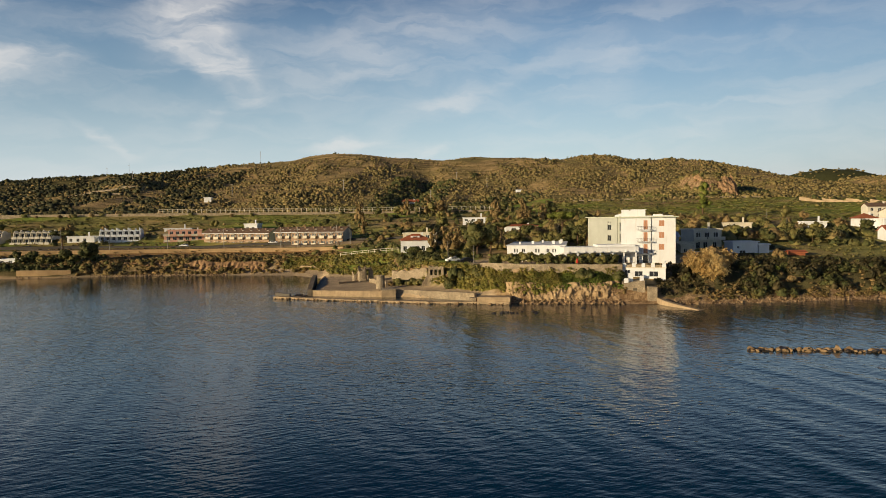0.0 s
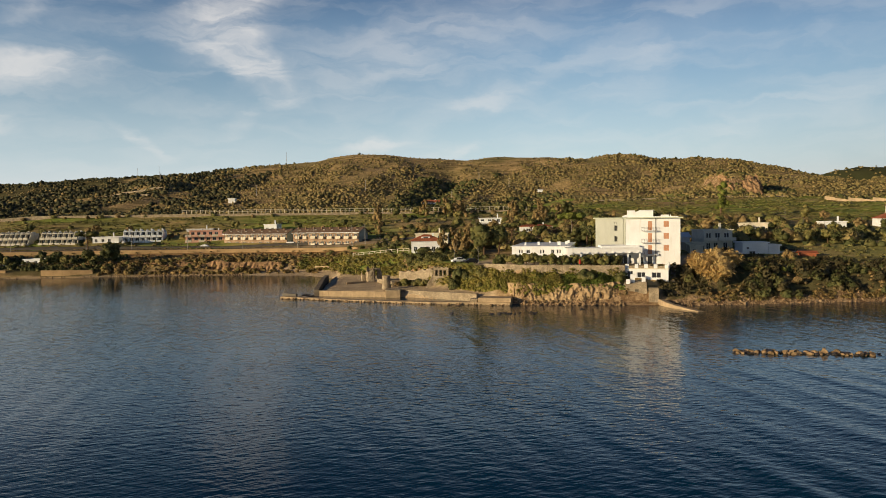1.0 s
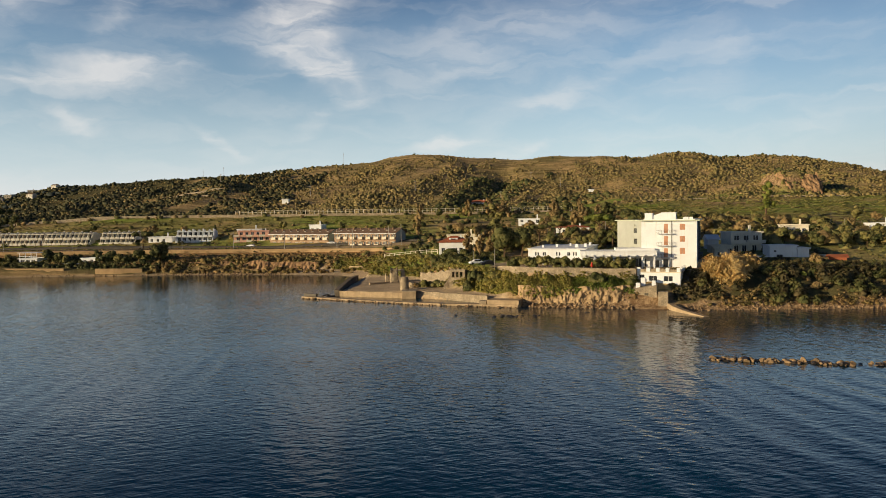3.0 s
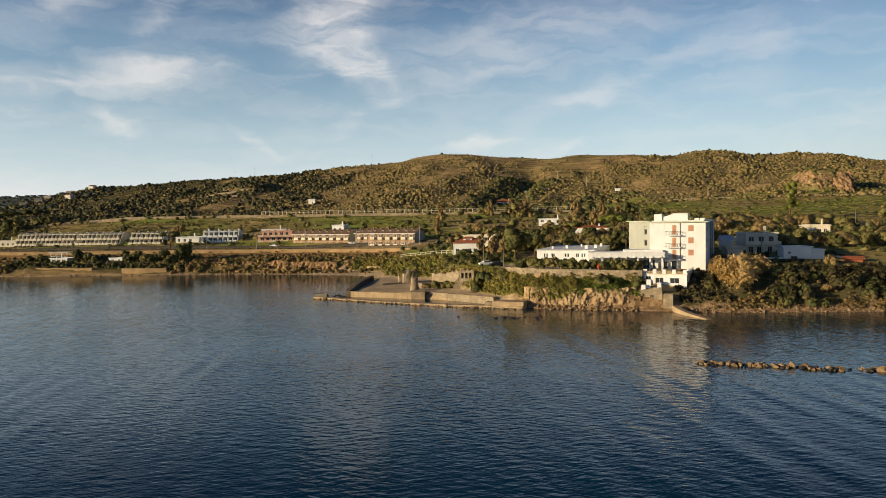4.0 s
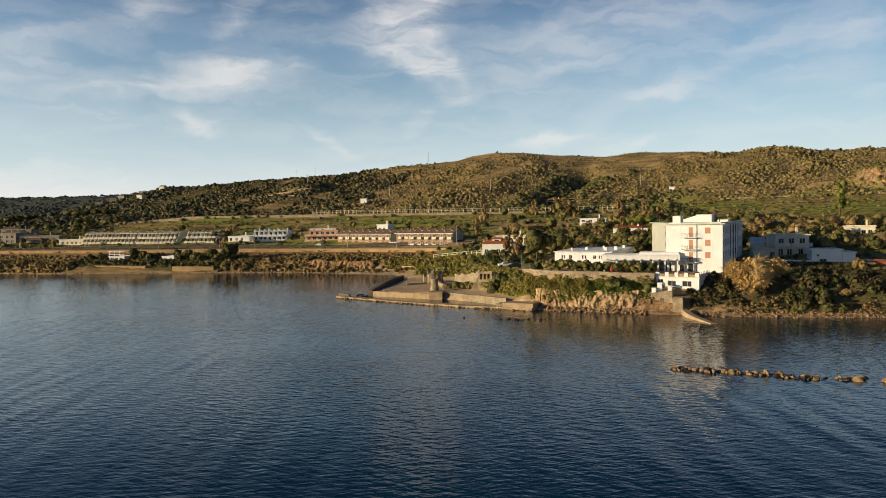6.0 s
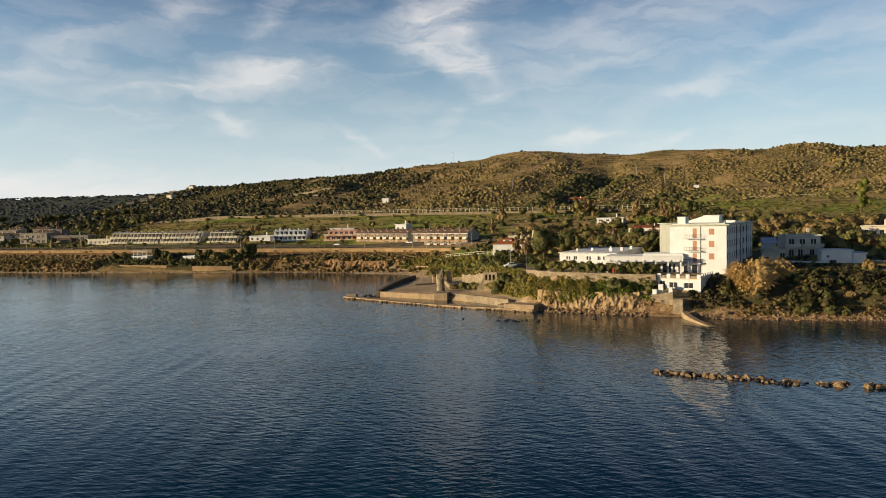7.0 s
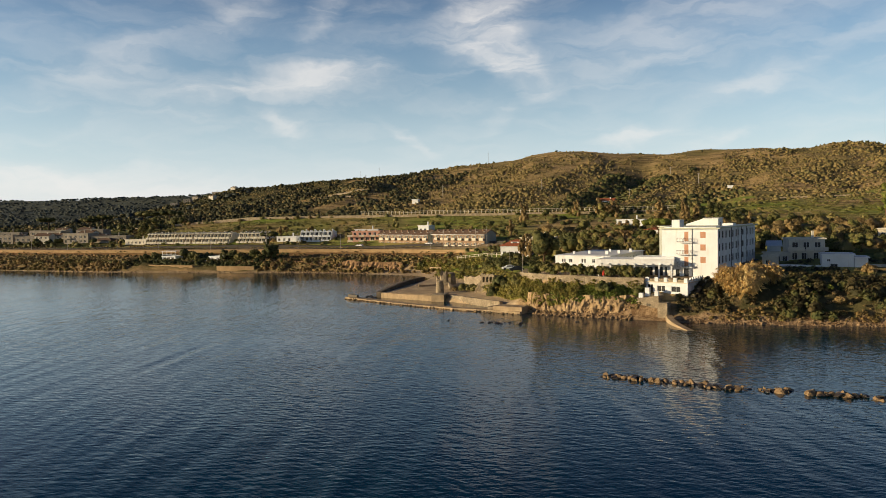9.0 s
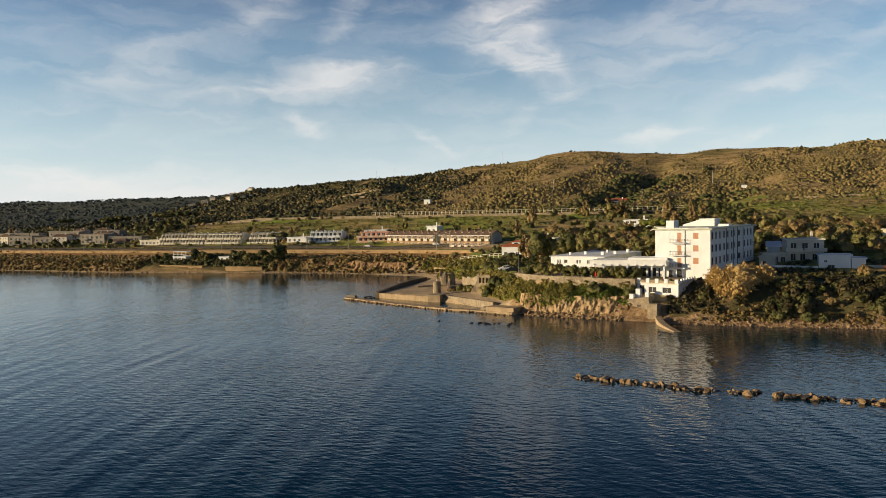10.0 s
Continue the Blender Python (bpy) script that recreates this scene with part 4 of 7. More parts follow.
def ruin_mesh(w, d, h, seed, taper=0.15, cells=9):
    """A broken stump of masonry: a box of stone courses with an eaten outline."""
    g = random.Random(seed)
    bm = bmesh.new()
    sides = 14
    rings = []
    for i in range(cells + 1):
        s = i / cells
        k = 1 - taper * s
        ring = []
        for j in range(sides):
            a = math.tau * j / sides
            r = (abs(math.cos(a)) ** 4 + abs(math.sin(a)) ** 4) ** (-1 / 4) * k * g.uniform(0.95, 1.04)
            top = h * (0.82 + 0.18 * math.sin(a * 2 + seed) + 0.08 * g.random())
            ring.append(bm.verts.new((math.cos(a) * r * w / 2, math.sin(a) * r * d / 2, top * s)))
        rings.append(ring)
    for a, b_ in zip(rings, rings[1:]):
        for k in range(sides):
            bm.faces.new((a[k], a[(k + 1) % sides], b_[(k + 1) % sides], b_[k]))
    c = bm.verts.new((0, 0, h * 0.7))
    for k in range(sides):
        bm.faces.new((rings[-1][k], rings[-1][(k + 1) % sides], c))
    return bm


ruin = root("ruined_tower", "crumbling pale stone ruin in the yard", "ruin", pose(-18.4, 229.5, 1.2, 0, 0, 10))
part("stump", ruin_mesh(2.9, 3.0, 5.4, 3), M_STONE, ruin)
part("stump", ruin_mesh(1.8, 2.0, 4.4, 5), M_STONE, ruin, at=pose(2.9, 1.2, 0))
part("stump", ruin_mesh(2.0, 2.4, 3.6, 8), M_STONE, ruin, at=pose(-2.0, 1.6, 0))
part("lintel", boxes((-0.5, 3.2, 0.2, 1.4, 4.2, 4.8)), M_STONE, ruin)
tower = root("round_tower", "small round tapering stone watch pillar", "tower", pose(-12.0, 206.4, 1.2))
bm = bmesh.new()
tube(bm, [(0, 0, 0), (0, 0, 0.5), (0, 0, 2.2), (0, 0, 4.2), (0, 0, 4.25)], [1.45, 1.32, 1.2, 1.14, 1.08], 18)
part("shaft", bm, M_STONE, tower)
strip_wall("ruin_wall", "tumbledown low stone wall between ruins", "wall", [(-16.2, 226.5), (-13.2, 219), (-10.6, 212)], 0.7, 1.0, [3.0, 2.8, 3.1], M_STONE, uneven=0.3)
strip_wall("garden_wall", "broken rubble wall among agaves on the slope", "wall", [(-9, 222), (-4, 217.5), (1.5, 211)], 0.8, 3.0, [5.6, 5.9, 6.6], M_STONE, uneven=0.45)


def make_ruin_house():
    z0 = 2.0
    r = root("ruined_house", "roofless stone house with three tall windows", "ruin", pose(1.6, 205.2, z0, 0, 0, -12))
    W, D, H = 4.4, 4.6, 5.6
    holes = [(0.55 + i * 1.2, 1.25 + i * 1.2, 3.3, 4.9, "win") for i in range(3)]
    part("wall", wall_mesh((0, 0), (1, 0), W, 0, H, holes, 0.5), M_STONE, r)
    part("wall", wall_mesh((W, 0.52), (0, 1), D, 0, H - 0.3, [(1.5, 2.4, 3.0, 4.6)], 0.5), M_STONE, r)
    part("wall", wall_mesh((0, D + 0.5), (0, -1), D, 0, H - 0.6, [], 0.5), M_STONE, r)
    part("wall", wall_mesh((W, D + 1.0), (-1, 0), W, 0, H - 0.4, [], 0.5), M_STONE, r)
    part("room_floor", boxes((0.5, W - 0.5, 0.5, D + 0.4, 2.2, 2.5)), M_DARKCONC, r)
    for x in (0, 0.95, 2.1, 3.4):
        part("merlon", boxes((x, x + 0.6, 0.02, 0.48, H + 0.002, H + 0.35 + 0.12 * math.sin(x * 5))), M_STONE, r)
    bm = bmesh.new()
    v = [bm.verts.new(p) for y in (0.0, 0.5) for p in ((-2.2, y - 0.8, -0.5), (-0.01, y, -0.5), (-0.01, y, 4.2), (-0.8, y - 0.2, 2.6), (-1.7, y - 0.6, 1.2))]
    bm.faces.new(v[:5]); bm.faces.new(v[5:])
    for i in range(5):
        bm.faces.new((v[i], v[(i + 1) % 5], v[5 + (i + 1) % 5], v[5 + i]))
    part("buttress", bm, M_STONE, r)


make_ruin_house()


# ---------------- rocks ----------------
def rock_mesh(seed, mat, squash=0.7):
    g = random.Random(seed)
    bm = bmesh.new()
    bmesh.ops.create_icosphere(bm, subdivisions=2, radius=1)
    cuts = [(Vector((g.gauss(0, 1), g.gauss(0, 1), g.gauss(0, 0.7))).normalized(), g.uniform(0.38, 0.75)) for _ in range(12)]
    for v in bm.verts:
        p = v.co.copy()
        for n, k in cuts:
            over = p.dot(n) - k
            if over > 0:
                p -= n * over
        p += Vector((g.uniform(-1, 1), g.uniform(-1, 1), g.uniform(-1, 1))) * 0.04
        v.co = Vector((p.x, p.y, p.z * squash))
    me = bpy.data.meshes.new("rock")
    bm.to_mesh(me)
    bm.free()
    me.materials.append(mat)
    return me


ROCKS = [rock_mesh(i, M_ROCK, 0.75) for i in range(7)]
WETROCKS = [rock_mesh(20 + i, M_WETROCK, 0.6) for i in range(3)]


def place_rock(me, x, y, z, s, g, label, group):
    ob = new("rock", me)
    ob.matrix_basis = pose(x, y, z, g.uniform(-25, 25), g.uniform(-25, 25), g.uniform(0, 360)) @ Matrix.Diagonal((s * g.uniform(0.8, 1.35), s * g.uniform(0.75, 1.1), s * g.uniform(0.7, 1.0), 1))
    return tagged(ob, label, "rock", group)


def make_breakwater():
    g = random.Random(12)
    x = 48.4
    while x < 108:
        y = float(np.interp(x, [48, 52, 57, 62, 67, 74, 82, 95, 108], [110.6, 109.6, 108.6, 107.4, 106.6, 106.8, 105.9, 105.4, 104.6]))
        gap = any(abs(x - c) < k for c, k in ((70.3, 1.0), (76.2, 0.9), (84.3, 0.8), (92, 0.8)))
        if not gap or g.random() < 0.25:
            for k in range(4 if g.random() < 0.8 else 2):
                s = g.uniform(0.28, 0.82) * g.choice((0.7, 1.0, 1.2, 1.5)) * (0.5 if gap else 1.0)
                place_rock(g.choice(ROCKS if g.random() < 0.62 else WETROCKS), x + g.uniform(-0.5, 0.5), y + g.uniform(-1.1, 1.1), g.uniform(-0.15, 0.22), s, g, "rough brown boulder of a low sea breakwater", "breakwater boulders")
        x += g.uniform(0.45, 0.85)
    for cx, cy, n, spread in ((16.5, 161.2, 7, 1.6), (20.0, 160.0, 8, 1.7), (23.4, 161.0, 4, 1.2), (37, 166.5, 3, 1.6), (96, 142.3, 4, 1.0), (-237, 263.8, 3, 2.5), (-167, 266.4, 2, 0.8), (5.5, 163, 1, 0.3)):
        for _ in range(n):
            place_rock(g.choice(WETROCKS), cx + g.gauss(0, spread * 0.7), cy + g.gauss(0, 0.8), g.uniform(-0.15, 0.05), g.uniform(0.35, 0.8), g, "dark wet rock awash in the sea", "rocks awash")
    # boulders along the foot of the cliffs, joined
    def joined(name, label, rows):
        V, F, o = [], [], 0
        for me, m in rows:
            co = np.empty(len(me.vertices) * 3, np.float32)
            me.vertices.foreach_get("co", co)
            t = np.array(m)
            V.append(co.reshape(-1, 3) @ t[:3, :3].T + t[:3, 3])
            ix = np.empty(len(me.polygons) * 3, np.int32)
            me.polygons.foreach_get("vertices", ix)
            F.append(ix.reshape(-1, 3) + o)
            o += len(me.vertices)
        tagged(mesh_object(name, np.concatenate(V), np.concatenate(F), M_ROCK), label, "boulders", kind="stuff")

    def turned(x, y, z, s):
        return pose(x, y, z, g.uniform(-25, 25), g.uniform(-25, 25), g.uniform(0, 360)) @ Matrix.Diagonal((s * g.uniform(0.8, 1.35), s * g.uniform(0.75, 1.1), s * g.uniform(0.7, 1.0), 1))

    def shore(name, label, runs):
        rows = []
        for x0, x1, n, back, size in runs:
            for _ in range(n):
                x = g.uniform(x0, x1)
                y = float(np.interp(x, XS, Y0)) + g.uniform(-1.2, back)
                rows.append((g.choice(ROCKS), turned(x, y, max(h1(x, y), -0.2) + 0.05, size * g.uniform(0.5, 1.3))))
        joined(name, label, rows)
    shore("cliff_foot_boulders", "tawny boulders at the foot of the cliff", ((22, 48, 170, 4.5, 0.6),))
    shore("bank_boulders", "brown shingle and boulders under the bank", ((60, 180, 900, 3.2, 0.3), (60, 180, 160, 2.0, 0.55)))
    shore("bay_boulders", "pale boulders along the bay shore", ((-118, -74, 220, 4.0, 0.5), (-260, -118, 260, 3.0, 0.4)))
    rows = []
    for _ in range(150):
        x = -41 + 61 * g.random()
        y = float(np.interp(x, [-41, -28.8, -15, 0.8, 20], [199.6, 193.3, 187, 180.6, 175.4])) - g.uniform(0.0, 0.8)
        rows.append((g.choice(ROCKS + WETROCKS), turned(x, y, g.uniform(-0.1, 0.25), g.uniform(0.2, 0.5))))
    joined("jetty_stones", "small dark stones along the jetty foot", rows)
    for _ in range(10):
        place_rock(g.choice(WETROCKS), -34 + g.gauss(0, 1.2), 204.6 + g.gauss(0, 1.0), g.uniform(0, 0.5), g.uniform(0.4, 0.8), g, "dark boulder at the harbour wall end", "harbour boulders")


make_breakwater()

# ---------------- apartment rows behind the bay ----------------
def brown_row(x, y, ang, W, z0, units, label):
    """A brick apartment row with white boxed balconies under a brown tiled roof."""
    r = root("apartment_row", label, "apartment building", pose(x, y, z0, 0, 0, ang), "apartment rows")
    D, H = 9.5, 7.0
    u = W / units
    wins = []
    for i in range(units):
        for f in range(2):
            z = 1.0 + 2.9 * f + (0.6 if f else 0)
            wins += [(i * u + 0.35, i * u + 1.3, z, z + 1.5, "win"), (i * u + 2.1, i * u + u - 0.35, z - 0.4, z + 1.6, "win")]
    walls_of(r, W, D, -1.5, H, M_BRICK, {"F": wins}, {"frame": M_WHITE}, {"R": M_GREY, "L": M_GREY})
    gable_roof(r, W, D, H + 0.002, 2.0, M_BROWNTILE, 0.7)
    gable_ends(r, W, D, H, 1.95, M_GREY)
    part("gutter", boxes((-0.6, W + 0.6, -0.86, -0.72, H - 0.42, H - 0.2)), M_WHITE, r)
    for i in range(units):
        for f in range(2):
            z = 0.5 + 3.4 * f
            b_ = part("balcony", boxes((i * u + 1.9, i * u + u - 0.1, -1.2, -0.003, z, z + 0.15)), M_CREAM, r)
            part("balcony_front", boxes((i * u + 1.9, i * u + u - 0.1, -1.2, -1.05, z + 0.153, z + 1.25), (i * u + 1.9, i * u + 2.02, -1.049, -0.01, z + 0.153, z + 1.25)), M_CREAM, b_)
            if (i * 7 + f * 3) % 4 != 1:
                part("awning", boxes((i * u + 2.0, i * u + u - 0.2, -1.0, -0.01, z + 2.35, z + 2.45)), M_CREAM, b_)
        part("chimney", boxes((i * u + 1.0, i * u + 1.55, D * 0.3, D * 0.3 + 0.55, H + 0.9, H + 2.35)), M_BROWNWALL, r)
        part("roof_window", boxes((i * u + 2.6, i * u + 3.6, 1.6, 2.5, H + 0.3, H + 1.25)), M_DULL, r)
    return r


def white_row(x, y, ang, units, z0, label, u=3.3, tint=None, floors=3, inner=None):
    """Holiday flats stepped back floor by floor, with sloping white party walls between them."""
    mat = tint or M_FLATS
    r = root("stepped_flats", label, "apartment building", pose(x, y, z0, 0, 0, ang), "stepped flats")
    W, step, D = units * u, 2.0, 11.0
    for f in range(floors):
        y0, zl = f * step, f * 2.75
        wins = [(i * u + 0.6, i * u + u - 0.6, zl + 0.15, zl + 2.25, "win") for i in range(units)]
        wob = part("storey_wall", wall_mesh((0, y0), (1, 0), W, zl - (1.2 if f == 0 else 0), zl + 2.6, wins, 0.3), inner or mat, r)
        for hole in wins:
            opening(wob, (0, y0), (1, 0), hole, "win", {"frame": M_WHITE, "shutter": M_SHUTTER})
        part("terrace", boxes((-0.1, W + 0.1, y0 - step * 0.8, D, zl + 2.602, zl + 2.75)), mat, r)
        for i in range(units):
            part("terrace_front", boxes((i * u + 0.35, i * u + u - 0.05, y0 - step * 0.8 - 0.12, y0 - step * 0.8 - 0.003, zl + 2.3 if f < floors - 1 else zl + 2.5, zl + 3.5 if f < floors - 1 else zl + 2.9)), mat, r)
    for i in range(units + 1):
        bm = bmesh.new()
        prof = []
        for f in range(floors):
            prof += [(f * step - 1.7, f * 2.75 + 0.8), (f * step - 0.5, f * 2.75 + 2.95)]
        prof = [(-1.75, -1.2)] + prof + [((floors - 1) * step + 0.6, floors * 2.75 + 0.9), ((floors - 1) * step + 2.4, floors * 2.75 + 0.9), (D - 2, floors * 2.75), (D, floors * 2.75), (D, -1.2)]
        xx = min(i * u, W) - 0.01
        a = [bm.verts.new((xx, *p)) for p in prof]
        c = [bm.verts.new((xx + 0.32, *p)) for p in prof]
        bm.faces.new(a)
        bm.faces.new(c)
        for k in range(len(prof)):
            bm.faces.new((a[k], a[(k + 1) % len(prof)], c[(k + 1) % len(prof)], c[k]))
        part("party_wall", bm, mat, r)
    part("back_wall", boxes((0, W, D - 0.3, D - 0.01, -1.2, floors * 2.75 - 0.16)), mat, r)
    for i in range(0, units, 2):
        part("chimney", boxes((i * u + 1.2, i * u + 1.8, D - 3, D - 2.4, floors * 2.75 + 0.002, floors * 2.75 + 1.3)), mat, r)
    part("garden_wall", boxes((-0.5, W + 0.5, -6.2, -5.9, -1.4, 0.4)), M_WHITE, r)
    return r


def pink_block():
    r = root("pink_apartments", "pink three-storey apartment block with long balconies", "apartment building", pose(-124.0, 370.0, 8.4, 0, 0, 12))
    W, D = 19.5, 10
    rows = [(0.4, 2.4), (3.2, 5.2)]
    walls_of(r, W, D, -1.5, 5.8, M_PINK, {"F": [(1.2 + i * 3.0, 3.0 + i * 3.0, a, b_, "win") for i in range(6) for a, b_ in rows]})
    walls_of(r, W - 3.4, D - 3.0, 5.95, 8.3, M_PINK, {"F": [(0.9 + i * 2.9, 2.5 + i * 2.9, 6.1, 7.9, "win") for i in range(5)]}, at=(1.7, 2.5))
    flat_roof(r, W, D, 5.802, M_PINK, 0.3, 0.14)
    flat_roof(r, W - 3.4, D - 3.0, 8.302, M_PINK, 0.4, 0.2, 0.25, at=(1.7, 2.5))
    for z in (2.75, 5.6):
        b_ = part("balcony", boxes((-0.2, W + 0.2, -1.5, -0.003, z - 0.14, z)), M_PINK, r)
        for i in range(6):
            part("balcony_front", boxes((-0.1 + i * 3.3, 2.9 + i * 3.3, -1.5, -1.36, z + 0.003, z + 1.0)), M_PINK if i % 2 else M_CREAM, b_)
    for i in range(7):
        part("pillar", boxes((i * 3.2 - 0.1, i * 3.2 + 0.25, -1.35, -1.05, -1.5, 2.6)), M_PINK, r)
    for i in range(4):
        part("chimney", boxes((3 + i * 4.2, 3.6 + i * 4.2, 5, 5.6, 8.5, 9.7)), M_WHITE, r)


brown_row(-103.5, 366.5, -23, 37.5, 8.4, 8, "brown brick apartment row with white balconies and tiled roof")
brown_row(-65.5, 350.0, -20, 8.0, 8.8, 2, "short brick apartment house with tiled roof between rows")
brown_row(-56.5, 339.5, -22, 26.5, 9.0, 6, "pinkish-brown apartment row with cream balconies")
pink_block()
white_row(-156.5, 371.0, 8, 7, 8.9, "bright white stepped holiday flats with sloping party walls", 2.75, M_WHITE)
white_row(-198.0, 369.5, 2, 7, 8.4, "white stepped holiday flats beside a round pine", 2.7)
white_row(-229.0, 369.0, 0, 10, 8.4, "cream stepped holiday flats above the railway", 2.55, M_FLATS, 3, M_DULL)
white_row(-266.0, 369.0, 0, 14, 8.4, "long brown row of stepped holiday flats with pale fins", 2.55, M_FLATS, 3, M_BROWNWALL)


# ---------------- single houses ----------------
def house(name, label, x, y, ang, w, d, z0, z1, mat, roof="flat", rise=1.6, holes=None, roof_mat=None, group="houses", sink=1.5, chimney=True, balcony=()):
    r = root(name, label, "house", pose(x, y, z0, 0, 0, ang), group)
    H = z1 - z0
    walls_of(r, w, d, -sink, H, mat, holes or {})
    rm = roof_mat or M_TILE
    if roof == "flat":
        flat_roof(r, w, d, H + 0.002, roof_mat or mat, 0.35, 0.22, 0.15)
    elif roof == "hip":
        hip_roof(r, w, d, H + 0.152, rise, rm)
    else:
        gable_roof(r, w, d, H + 0.002, rise, rm)
        gable_ends(r, w, d, H, rise, mat)
    if chimney:
        part("chimney", boxes((w * 0.7, w * 0.7 + 0.6, d * 0.35, d * 0.35 + 0.6, H + 0.3, H + max(rise * 0.8, 0.3) + 1.1)), mat, r)
    for bx0, bx1, bz in balcony:
        b_ = part("balcony", boxes((bx0, bx1, -1.4, -0.003, bz - 0.15, bz)), mat, r)
        part("balcony_front", boxes((bx0, bx1, -1.4, -1.25, bz + 0.003, bz + 0.95)), mat, b_)
    return r


W2 = lambda xs, w, lo, hi, kind="win": [(x, x + w, lo, hi, kind) for x in xs]
house("white_house", "white two-storey flat-roofed house with balconies in hotel shade", 88.6, 228.8, 4, 9.6, 9, 10.4, 16.6, M_FLATS,
      holes={"F": W2((0.9, 3.9, 6.9), 1.6, 3.2, 5.4) + W2((0.9, 3.4, 6.6), 1.4, 0.3, 2.3), "R": W2((2, 5.5), 1.2, 3.8, 5.2)}, balcony=((-0.6, 4.0, 3.0), (4.3, 10.2, 3.0)))
house("house_annex", "low white annex with a shaded porch beside a house", 82.0, 226.0, 2, 6.4, 5, 9.6, 12.6, M_FLATS, holes={"F": W2((0.6, 2.6, 4.6), 1.4, 0.5, 2.3, "door")}, chimney=False)
house("garden_house", "low white cube house with a dark garage below", 95.2, 214.9, -4, 7.6, 7, 8.8, 12.9, M_WHITE, holes={"F": W2((1.2,), 0.8, 2.3, 3.0) + W2((2.0,), 1.8, 0.0, 1.7, "door")}, chimney=False)
house("garden_annex", "small white lean-to beside a cube house", 102.9, 214.2, -4, 3.2, 6, 8.8, 12.1, M_WHITE, chimney=False)
strip_wall("white_garden_wall", "whitewashed garden wall below the houses", "wall", [(82.5, 216.5), (89, 215.6), (95, 214.6)], 0.3, 7.0, [10.3, 10.2, 10.1], M_WHITE)
strip_wall("grey_garden_wall", "grey rendered yard wall beside a house", "wall", [(106.4, 215.6), (111, 215.2), (117, 214.6)], 0.3, 7.0, [10.4, 10.4, 10.3], M_GREY)
house("small_outbuilding", "small white outbuilding behind the hotel", 80.6, 219.0, -10, 4.0, 4.5, 9.0, 12.2, M_FLATS, holes={"F": W2((0.8,), 1.0, 1.0, 2.2)}, chimney=False)
house("gabled_outbuilding", "pale little gabled hut behind the hotel", 84.0, 238.0, 0, 3.4, 5, 10.6, 14.4, M_WHITE, "gable", 1.3, roof_mat=M_WHITE, chimney=False)
house("cream_villa", "cream single-storey villa with flat roof below a green field", 122.0, 278.6, -16, 9.8, 8, 14.2, 17.9, M_CREAM, holes={"F": W2((0.9, 5.6, 7.6), 1.3, 0.6, 2.6) + W2((3.2,), 1.5, 0.0, 2.4, "door")})
shed = house("orange_shed", "little orange tile-clad shed on a grassy slope", 109.6, 208.6, -14, 4.3, 3.2, 8.2, 10.0, M_TILE, "gable", 0.5, chimney=False)
house("white_bungalow", "plain white bungalow beside bushes", 157.0, 283.0, -10, 8.6, 7, 14.0, 18.0, M_WHITE, holes={"F": W2((2.2,), 1.2, 1.2, 2.5)})
house("red_roof_house", "white two-storey house with red tiled roof", 184.5, 290.0, -12, 7.0, 9, 13.6, 19.2, M_WHITE, "hip", 2.0, holes={"F": W2((1.2, 4.6), 1.4, 0.8, 2.4) + W2((2.6,), 1.6, 3.4, 4.8)})
house("white_block_house", "white flat-roofed house with a dark upstairs loggia", 189.0, 281.0, -10, 12.0, 9, 13.4, 18.8, M_WHITE, holes={"F": W2((2.6,), 3.4, 3.0, 4.9) + W2((1.0, 7.6), 1.4, 0.6, 2.2)})
house("white_gable_house", "white gabled house with red roof on the slope", 160.5, 238.0, -12, 9.0, 8, 8.6, 15.2, M_WHITE, "gable", 1.8, holes={"F": W2((1.4, 5.6), 1.5, 3.6, 5.0) + W2((1.4, 5.6), 1.5, 0.8, 2.4)})
villa = house("red_roof_villa", "white villa with a red hipped roof and dormer", -6.0, 259.0, 0, 10.8, 8.5, 9.0, 13.6, M_WHITE, "hip", 2.1, holes={"F": W2((0.9, 5.4, 7.4), 1.3, 0.9, 2.6) + W2((3.2,), 1.6, 0.2, 2.5, "door")})
part("dormer", boxes((3.6, 6.8, 1.4, 4.6, 4.9, 6.2)), M_WHITE, villa)
part("dormer_roof", boxes((3.3, 7.1, 1.1, 4.9, 6.202, 6.5)), M_TILE, villa)
part("dormer_window", boxes((4.4, 6.0, 1.36, 1.397, 5.2, 5.95)), M_GLASS, villa)
house("cream_upper_villa", "cream two-storey house with flat roof behind a villa", -5.0, 288.0, -4, 13.0, 9, 10.0, 15.4, M_CREAM, holes={"F": W2((1.4, 5.2, 9.0), 1.5, 3.4, 4.8)})
house("white_shed_hall", "white barn with a low pitched blue-grey roof", -20.5, 378.0, -4, 14.0, 12, 11.0, 14.0, M_WHITE, "gable", 1.6, roof_mat=M_WHITE, chimney=False)
house("long_low_house", "long low house with red tiled roof", -2.0, 372.0, -8, 16.0, 7, 11.0, 13.4, M_CREAM, "gable", 1.2)
house("hill_villa", "white two-storey villa with flat roof among trees", 26.0, 369.0, -6, 13.0, 9, 16.0, 21.2, M_WHITE, holes={"F": W2((1.0, 4.6, 9.0), 1.6, 3.2, 4.8) + W2((1.6, 7.0), 2.4, 0.4, 2.4)}, balcony=((0.5, 6.5, 2.9),))
house("white_terrace_house", "long white bungalow with red stripe roof among pines", 42.0, 330.0, -6, 15.0, 8, 13.0, 17.3, M_WHITE, "hip", 0.9, holes={"F": W2((3.0, 9.0), 2.0, 2.0, 3.4)})
